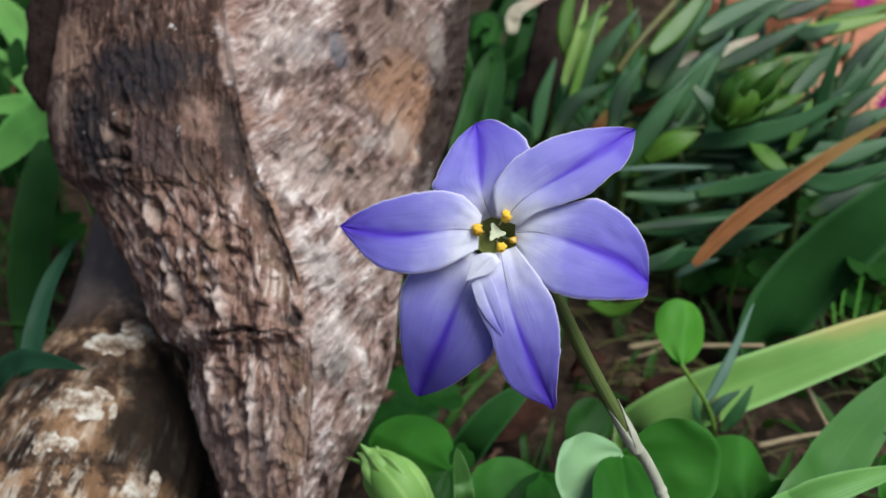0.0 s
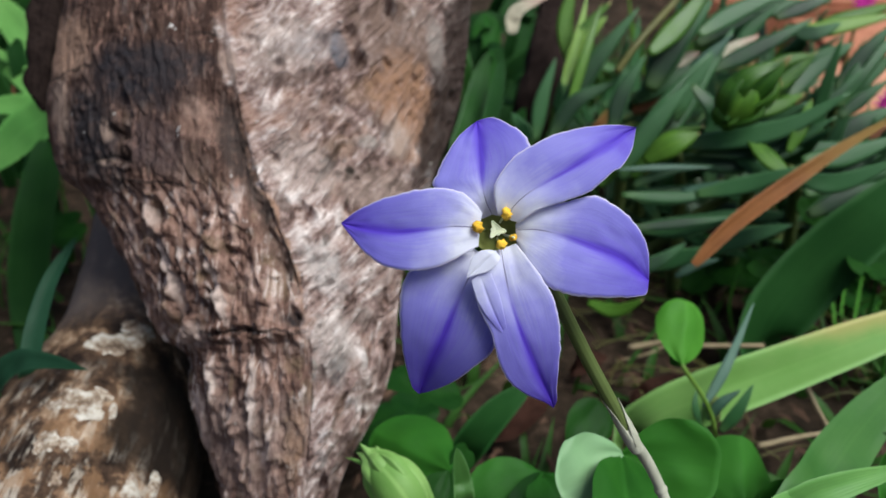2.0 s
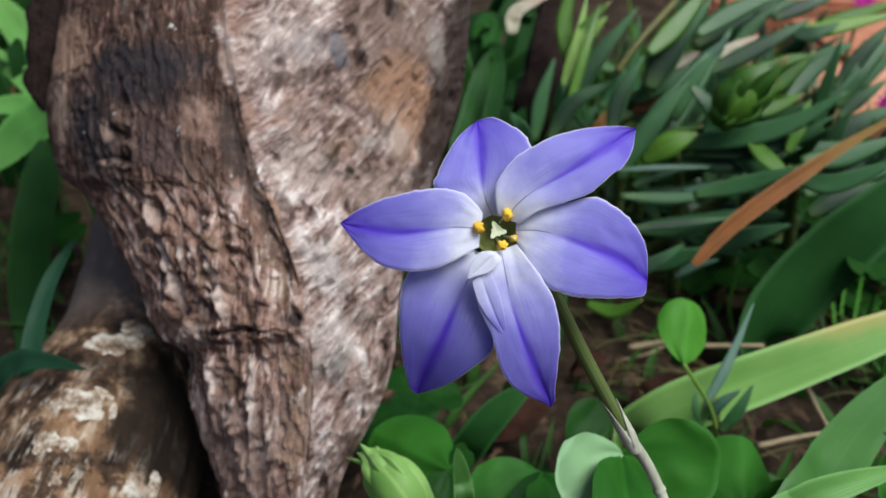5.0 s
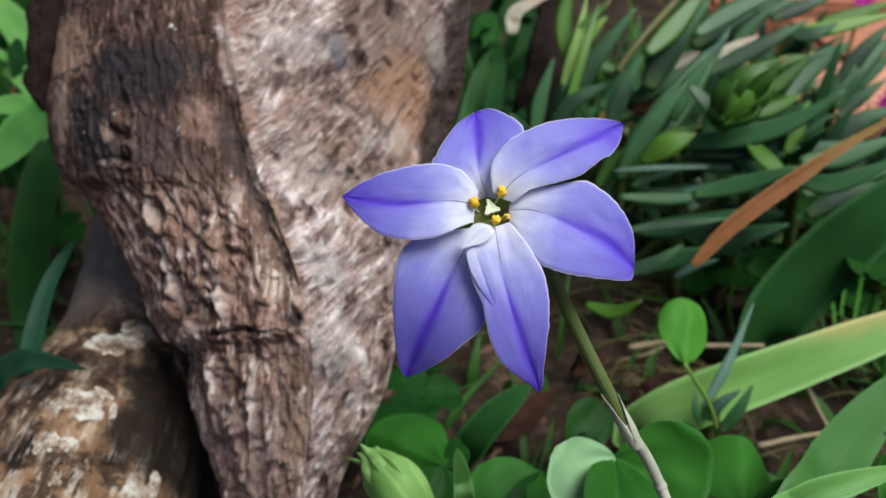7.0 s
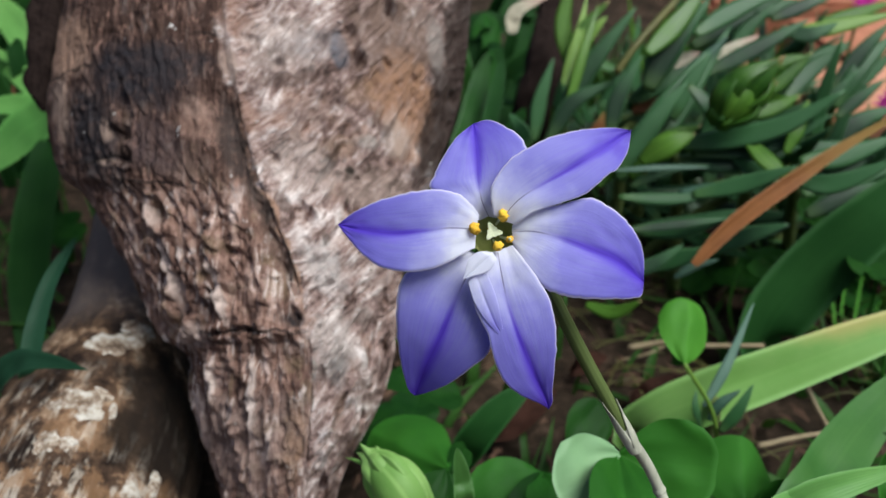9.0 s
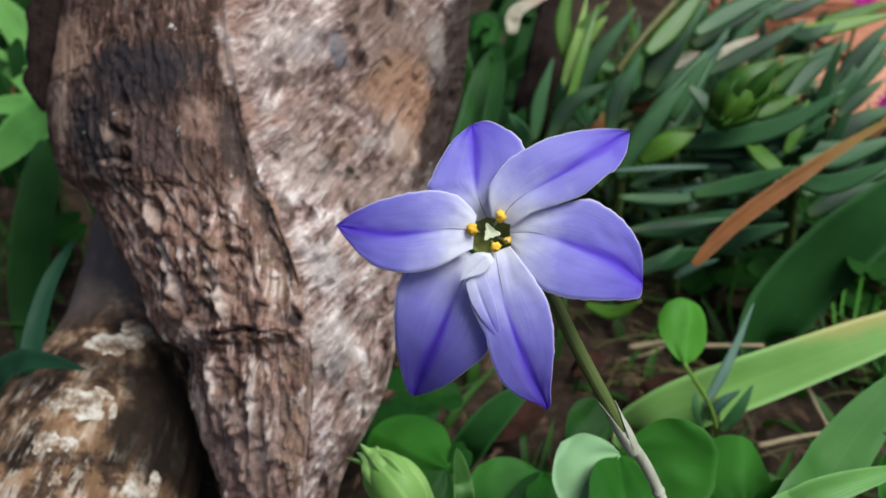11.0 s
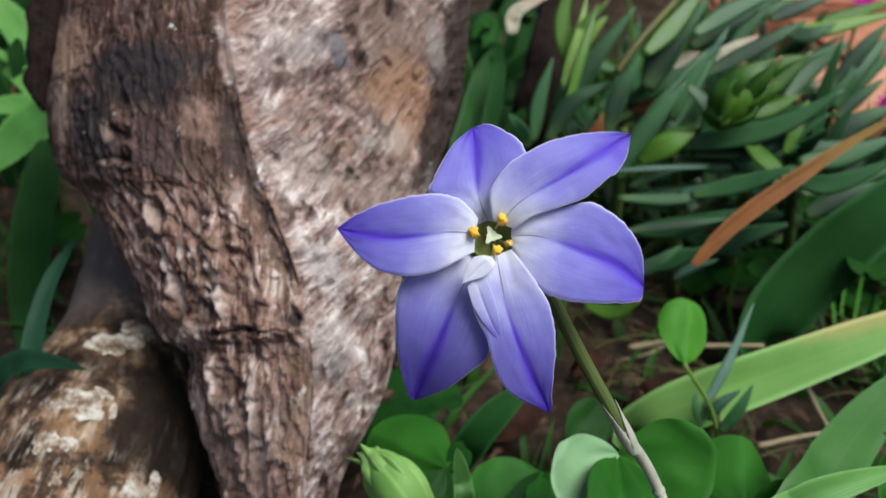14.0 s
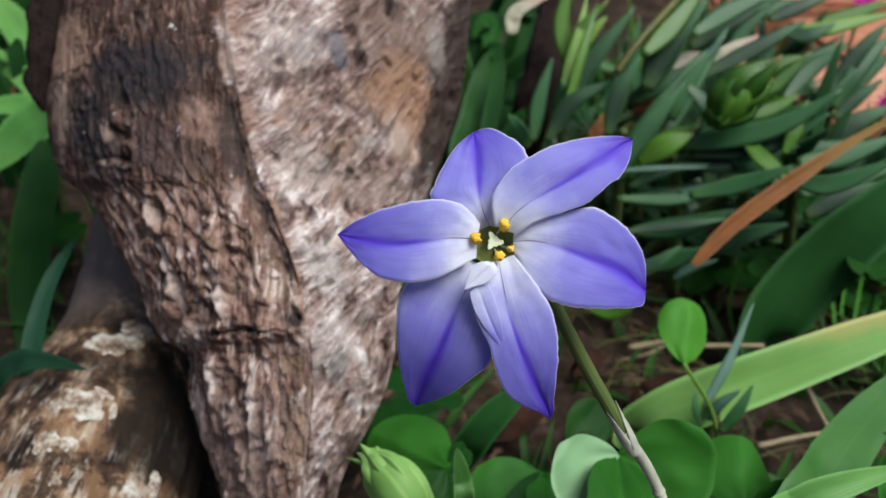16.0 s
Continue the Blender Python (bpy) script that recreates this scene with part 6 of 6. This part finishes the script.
def build_undergrowth():
    rnd = random.Random(11)
    verts, faces, uvs = [], [], []

    def add(base, lean, height, width):
        k0 = len(verts)
        n = 5
        side = Vector((-lean.y, lean.x, 0))
        side = (side if side.length > 1e-5 else Vector((1, 0, 0))).normalized()
        side = (side + Vector((rnd.uniform(-.6, .6), rnd.uniform(-.6, .6), 0))).normalized()
        for i in range(n + 1):
            t = i / n
            p = base + lean * t * t + Vector((0, 0, height * (t - 0.25 * t * t)))
            w = width * 0.5 * max(0.05, (1 - t ** 2.5))
            verts.extend((p - side * w, p + Vector((0, 0, -0.3 * w)), p + side * w))
            uvs.extend(((0, t), (0.5, t), (1, t)))
            if i:
                a = k0 + 3 * i
                faces.append((a - 3, a - 2, a + 1, a))
                faces.append((a - 2, a - 1, a + 2, a + 1))
    for _ in range(4600):
        x, y = rnd.uniform(-0.36, 0.42), rnd.uniform(0.17, 0.62)
        if -0.13 < x < -0.012 and y < 0.30:
            continue
        if x < -0.10 and rnd.random() < 0.75:
            continue
        open_soil = 0.05 < x < 0.15 and 0.2 < y < 0.36
        if open_soil and rnd.random() < 0.8:
            continue
        if 0.0 < x < 0.07 and y < 0.29 and rnd.random() < 0.75:
            continue
        tall = 0.45 if open_soil else (0.5 if y < 0.26 else 1.0)
        add(Vector((x, y, -0.004)), Vector((rnd.gauss(0, 0.02), rnd.gauss(0, 0.02), 0)), rnd.uniform(0.015, 0.06) * tall, rnd.uniform(0.001, 0.005))
    # withered and half-green strands lying across the open soil
    dv, df, du = [], [], []
    for _ in range(120):
        x, y = rnd.uniform(0.05, 0.21), rnd.uniform(0.20, 0.37)
        a, L = rnd.gauss(0.35, 0.9), rnd.uniform(0.015, 0.055)
        d, h = Vector((math.cos(a), math.sin(a), 0)) * L, rnd.uniform(0.001, 0.007)
        side = Vector((-math.sin(a), math.cos(a), 0.5)) * rnd.uniform(0.0002, 0.00045)
        for i in range(9):
            k = i / 8
            q = Vector((x, y, 0.003)) + d * (k - 0.5) + Vector((0, 0, h * math.sin(math.pi * (0.1 + 0.8 * k)))) + side * 4 * math.sin(k * 3 + x * 90)
            w = side * (1 - 0.7 * k)
            dv += [q - w, q + w, q + Vector((0, 0, -0.0004))]
            du += [(0.2, k), (0.8, k), (0.5, k)]
            if i:
                c = len(dv) - 3
                df += [(c - 3, c - 2, c + 1, c), (c - 2, c - 1, c + 2, c + 1), (c - 1, c - 3, c, c + 2)]
    tagged(part("dry_grass", mesh_of("dry_grass", dv, df, du), OLIVE), "thin olive and straw-coloured grass strands lying on soil", "dry grass", kind="stuff")
    lv, lf = [], []
    for _ in range(1400):
        x, y = rnd.uniform(-0.30, 0.36), rnd.uniform(0.18, 0.55)
        a, L, w = rnd.uniform(0, 6.283), rnd.uniform(0.0015, 0.007), rnd.uniform(0.0005, 0.0018)
        d, e = Vector((math.cos(a), math.sin(a), rnd.uniform(-.3, .3))) * L, Vector((-math.sin(a), math.cos(a), rnd.uniform(-.4, .4))) * w
        o = Vector((x, y, rnd.uniform(0.002, 0.007)))
        k = len(lv)
        lv += [o - d, o - e, o + d, o + e, o + Vector((0, 0, w * 0.5))]
        lf += [(k, k + 1, k + 4), (k + 1, k + 2, k + 4), (k + 2, k + 3, k + 4), (k + 3, k, k + 4), (k, k + 3, k + 2, k + 1)]
    tagged(part("leaf_litter", mesh_of("leaf_litter", lv, lf, smooth=False), CHIPS), "brown chips and scraps of dead leaves on soil", "leaf litter", kind="stuff")
    ob = part("undergrowth", mesh_of("undergrowth", verts, faces, uvs), GRASS)
    tagged(ob, "thin green grass blades growing out of dark soil", "grass", kind="stuff")


build_ground()
build_stump()
build_branch()
FLOWER, HEAD, UPPER, LOWER = build_flower()
build_straps()
SUCCULENTS = build_succulents()
SORREL = build_sorrel()
build_loose()
build_bricks()
build_thicket()
build_undergrowth()


def motions():
    # small sways of the plants, leaning about their feet: (seconds, lean in degrees, nod in degrees)
    def sway(ob, rows):
        x, y, z = ob.location
        walk(ob, [(t, pose(x, y, z, nod, lean, 0)) for t, lean, nod in rows])
    sway(SORREL["right"], [(0, 0, 0), (4.2, 0, 0), (6.3, -0.5, 0), (6.5, -1.0, 0), (7.0, -1.5, 0.4), (7.5, -0.55, 0), (9.2, -0.55, 0), (11.3, -0.55, 0), (12.5, -0.7, 0),
                           (13.0, -1.0, 0.15), (13.5, -0.8, 0), (14.5, -0.8, 0), (15.0, -1.1, 0.15), (15.5, -0.8, 0.1), (16.0, -0.8, 0.1)])
    sway(SORREL["left"], [(0, 0, 0), (4.2, 0, 0), (6.3, -0.8, -0.3), (6.5, -1.0, -0.6), (7.0, -1.7, -1.8), (7.5, -0.9, -0.4), (9.2, -0.8, -0.5), (13.0, -0.7, -0.5), (15.0, -1.2, -1.0), (16.0, -0.7, -0.6)])
    sway(SORREL["mid"], [(0, 0, 0), (4.0, 0.4, 0), (6.3, 0.8, 0), (16.0, 0.7, 0)])
    for k, d in enumerate((-0.9, -1.0, -1.6, -1.0, -1.6, -1.2, -1.2, -1.3)):
        sway(SUCCULENTS[k], [(0, 0, 0), (2.5, 0, 0), (4.2, d * 0.17, 0), (6.3, d * 0.5, 0), (9.2, d * 0.67, 0), (11.5, d * 0.75, 0), (16.0, d, 0)])
    walk(HEAD, [
        (0, pose(-0.0642, -0.00956, 0.13959, 59.97, -0.05, -0.1)),
        (0.5, pose(-0.06541, -0.0086, 0.13944, 60.02, -0.55, -0.5)),
        (1, pose(-0.06481, -0.0089, 0.13925, 59.79, -0.64, -1.01)),
        (1.5, pose(-0.06414, -0.00904, 0.13985, 59.5, -0.21, -0.44)),
        (2, pose(-0.06411, -0.00892, 0.13969, 59.62, -0.14, -0.51)),
        (2.5, pose(-0.06498, -0.00825, 0.13974, 59.96, -0.77, -1.18)),
        (3, pose(-0.0644, -0.0096, 0.13915, 59.86, -0.56, -0.82)),
        (3.5, pose(-0.06431, -0.00947, 0.13895, 59.79, -0.44, -0.54)),
        (4, pose(-0.06396, -0.0096, 0.13964, 60.11, 0.05, -0.06)),
        (4.2, pose(-0.06374, -0.00917, 0.13979, 60.04, 0.18, 0)),
        (6.3, pose(-0.06466, -0.00938, 0.13959, 60.93, 1.97, 2.92)),
        (6.4, pose(-0.06608, -0.00692, 0.13929, 58.10, 1.27, 1.53)),
        (6.5, pose(-0.07055, -0.00186, 0.13741, 51.53, 0.28, 0.67)),
        (6.6, pose(-0.06825, -0.00049, 0.14049, 50.67, 2.65, 0.76)),
        (6.7, pose(-0.06681, -0.00162, 0.14057, 50.94, 2.21, 0.51)),
        (6.8, pose(-0.06659, -0.00296, 0.13998, 52.70, 2.10, 0.93)),
        (6.9, pose(-0.06652, -0.00597, 0.13906, 57.30, 1.04, 0.87)),
        (7, pose(-0.06453, -0.00199, 0.13989, 50.18, 3.47, 0.07)),
        (7.2, pose(-0.06409, -0.00935, 0.13900, 60.8, -0.04, 0.12)),
        (7.5, pose(-0.06406, -0.00773, 0.13958, 58.14, 0.57, -0.11)),
        (8, pose(-0.06579, -0.00885, 0.13826, 58.59, -0.37, -0.38)),
        (8.5, pose(-0.06493, -0.00856, 0.13880, 58.49, 0.33, 0.41)),
        (9, pose(-0.06457, -0.00846, 0.13916, 59.05, 0.39, 0.17)),
        (9.2, pose(-0.06449, -0.00846, 0.13929, 58.53, 0.87, 0.78)),
        (11.3, pose(-0.06496, -0.00875, 0.13901, 59.2, -0.07, -0.86)),
        (11.5, pose(-0.06486, -0.00882, 0.13853, 58.87, -0.09, -0.64)),
        (12, pose(-0.06462, -0.00903, 0.13903, 59.08, 0.35, 0.18)),
        (12.5, pose(-0.06436, -0.00898, 0.13913, 59.37, 0.58, 0.38)),
        (13, pose(-0.06409, -0.00865, 0.13968, 59.32, 0.44, 0.08)),
        (13.5, pose(-0.06437, -0.0089, 0.13909, 59.29, 0.66, 0.59)),
        (14, pose(-0.06472, -0.00892, 0.13872, 58.83, 0.27, -0.13)),
        (14.5, pose(-0.06464, -0.00875, 0.13884, 59.07, 0.31, -0.02)),
        (14.8, pose(-0.06606, -0.00269, 0.14066, 51.2, -0.24, -2.3)),
        (15, pose(-0.0644, -0.00713, 0.13909, 56.21, 0.02, -1.36)),
        (15.1, pose(-0.06718, -0.00262, 0.14024, 51.86, -0.92, -3.17)),
        (15.2, pose(-0.06557, -0.00812, 0.13890, 58.89, -0.57, -1.24)),
        (15.3, pose(-0.06454, -0.00723, 0.13975, 56.64, 0.18, -0.51)),
        (15.4, pose(-0.06518, -0.00644, 0.13981, 55.84, -0.1, -1.14)),
        (15.5, pose(-0.06443, -0.01089, 0.13838, 59.54, 0.37, 0.97)),
        (16, pose(-0.06447, -0.0102, 0.13848, 59.41, 0.51, 0.76)),
    ])
    walk(UPPER, [
        (0, pose(-0.0392, -0.00556, 0.09646, 0.08, -0.02, 0.05)),
        (0.5, pose(-0.03968, -0.00547, 0.09627, -1.09, -0.77, -0.51)),
        (1, pose(-0.03946, -0.00555, 0.09636, -0.62, -0.32, -0.3)),
        (1.5, pose(-0.03912, -0.0054, 0.09651, -0.18, 0.21, -0.11)),
        (2, pose(-0.03912, -0.0054, 0.09651, -0.4, 0.11, -0.22)),
        (2.5, pose(-0.03942, -0.00547, 0.09638, -1.4, -0.18, -0.72)),
        (3, pose(-0.03938, -0.00564, 0.09639, 0.21, 0, 0.11)),
        (3.5, pose(-0.03933, -0.00556, 0.09641, 0.07, -0.22, 0.05)),
        (4, pose(-0.03912, -0.0054, 0.09651, 0.33, 0.17, 0.16)),
        (4.2, pose(-0.03912, -0.0054, 0.09651, -0.28, 0.55, -0.19)),
        (6.3, pose(-0.03999, -0.00527, 0.09615, -0.74, -0.67, -0.33)),
        (6.4, pose(-0.03999, -0.00527, 0.09615, -2.29, -1.16, -1.09)),
        (6.5, pose(-0.04205, -0.00508, 0.09528, -5.94, -3.81, -2.68)),
        (6.6, pose(-0.04061, -0.00414, 0.09595, -6.22, -2.96, -2.92)),
        (6.7, pose(-0.03997, -0.0042, 0.09622, -5.24, -2.07, -2.52)),
        (6.8, pose(-0.04, -0.00445, 0.09619, -4.49, -1.87, -2.16)),
        (6.9, pose(-0.04023, -0.00514, 0.09606, -3.05, -1.58, -1.45)),
        (7, pose(-0.03902, -0.00449, 0.09659, -4.42, 0.26, -2.35)),
        (7.2, pose(-0.03926, -0.0057, 0.09643, -0.84, -0.17, -0.43)),
        (7.5, pose(-0.03929, -0.00547, 0.09643, -1.92, -0.14, -0.99)),
        (8, pose(-0.04017, -0.00587, 0.09605, -1.19, -1.35, -0.51)),
        (8.5, pose(-0.03972, -0.00555, 0.09625, -1.25, -0.92, -0.58)),
        (9, pose(-0.03942, -0.00547, 0.09638, -1.54, -0.35, -0.78)),
        (9.2, pose(-0.03942, -0.00547, 0.09638, -1.51, -0.49, -0.75)),
        (11.3, pose(-0.03969, -0.00572, 0.09626, -1.28, -0.15, -0.66)),
        (11.5, pose(-0.03969, -0.00572, 0.09626, -1.19, -0.43, -0.59)),
        (12, pose(-0.03946, -0.00555, 0.09636, -0.86, -0.42, -0.41)),
        (12.5, pose(-0.03937, -0.00539, 0.0964, -0.82, -0.23, -0.41)),
        (13, pose(-0.0392, -0.00531, 0.09648, -1.05, 0.39, -0.58)),
        (13.5, pose(-0.03942, -0.00547, 0.09638, -1.1, -0.27, -0.55)),
        (14, pose(-0.0396, -0.00555, 0.0963, -0.88, -0.49, -0.42)),
        (14.5, pose(-0.03955, -0.00547, 0.09633, -1.12, -0.38, -0.55)),
        (14.8, pose(-0.03943, -0.00425, 0.09644, -4.61, -1.42, -2.27)),
        (15, pose(-0.03933, -0.00531, 0.09643, -1.98, -0.16, -1.03)),
        (15.1, pose(-0.03997, -0.00434, 0.09621, -4.81, -1.95, -2.32)),
        (15.2, pose(-0.03975, -0.0054, 0.09625, -1.52, -0.76, -0.73)),
        (15.3, pose(-0.03911, -0.00507, 0.09653, -1.74, -0.39, -0.88)),
        (15.4, pose(-0.03935, -0.00494, 0.09644, -2.25, -0.71, -1.12)),
        (15.5, pose(-0.03964, -0.00589, 0.09626, 1.05, -0.39, 0.58)),
        (16, pose(-0.03959, -0.0058, 0.09629, 0.22, -0.51, 0.15)),
    ])
    walk(LOWER, [
        (0, pose(0, 0, 0, -0.01, 0.02, 0)),
        (0.5, pose(0, 0, 0, -0.05, -0.26, -0.04)),
        (1, pose(0, 0, 0, -0.01, -0.13, -0.01)),
        (1.5, pose(0, 0, 0, -0.09, 0.07, -0.03)),
        (2, pose(0, 0, 0, -0.09, 0.07, -0.03)),
        (2.5, pose(0, 0, 0, -0.05, -0.11, -0.03)),
        (3, pose(0, 0, 0, 0.03, -0.09, 0.01)),
        (3.5, pose(0, 0, 0, -0.01, -0.06, -0.01)),
        (4, pose(0, 0, 0, -0.09, 0.07, -0.03)),
        (4.2, pose(0, 0, 0, -0.09, 0.07, -0.03)),
        (6.3, pose(0, 0, 0, -0.15, -0.45, -0.09)),
        (6.4, pose(0, 0, 0, -0.15, -0.45, -0.09)),
        (6.5, pose(0, 0, 0, -0.22, -1.67, -0.18)),
        (6.6, pose(0, 0, 0, -0.72, -0.8, -0.33)),
        (6.7, pose(0, 0, 0, -0.7, -0.42, -0.31)),
        (6.8, pose(0, 0, 0, -0.56, -0.44, -0.25)),
        (6.9, pose(0, 0, 0, -0.21, -0.59, -0.12)),
        (7, pose(0, 0, 0, -0.56, 0.14, -0.22)),
        (7.2, pose(0, 0, 0, 0.06, -0.02, 0.02)),
        (7.5, pose(0, 0, 0, -0.05, -0.03, -0.02)),
        (8, pose(0, 0, 0, 0.16, -0.56, 0.03)),
        (8.5, pose(0, 0, 0, -0.01, -0.29, -0.02)),
        (9, pose(0, 0, 0, -0.05, -0.11, -0.03)),
        (9.2, pose(0, 0, 0, -0.05, -0.11, -0.03)),
        (11.3, pose(0, 0, 0, 0.08, -0.27, 0.01)),
        (11.5, pose(0, 0, 0, 0.08, -0.27, 0.01)),
        (12, pose(0, 0, 0, -0.01, -0.13, -0.01)),
        (12.5, pose(0, 0, 0, -0.09, -0.08, -0.04)),
        (13, pose(0, 0, 0, -0.14, 0.02, -0.06)),
        (13.5, pose(0, 0, 0, -0.05, -0.11, -0.03)),
        (14, pose(0, 0, 0, -0.01, -0.22, -0.02)),
        (14.5, pose(0, 0, 0, -0.05, -0.19, -0.03)),
        (14.8, pose(0, 0, 0, -0.67, -0.1, -0.28)),
        (15, pose(0, 0, 0, -0.14, -0.05, -0.06)),
        (15.1, pose(0, 0, 0, -0.62, -0.43, -0.28)),
        (15.2, pose(0, 0, 0, -0.09, -0.31, -0.05)),
        (15.3, pose(0, 0, 0, -0.26, 0.08, -0.1)),
        (15.4, pose(0, 0, 0, -0.32, -0.06, -0.13)),
        (15.5, pose(0, 0, 0, 0.16, -0.25, 0.05)),
        (16, pose(0, 0, 0, 0.12, -0.22, 0.03)),
    ])


motions()
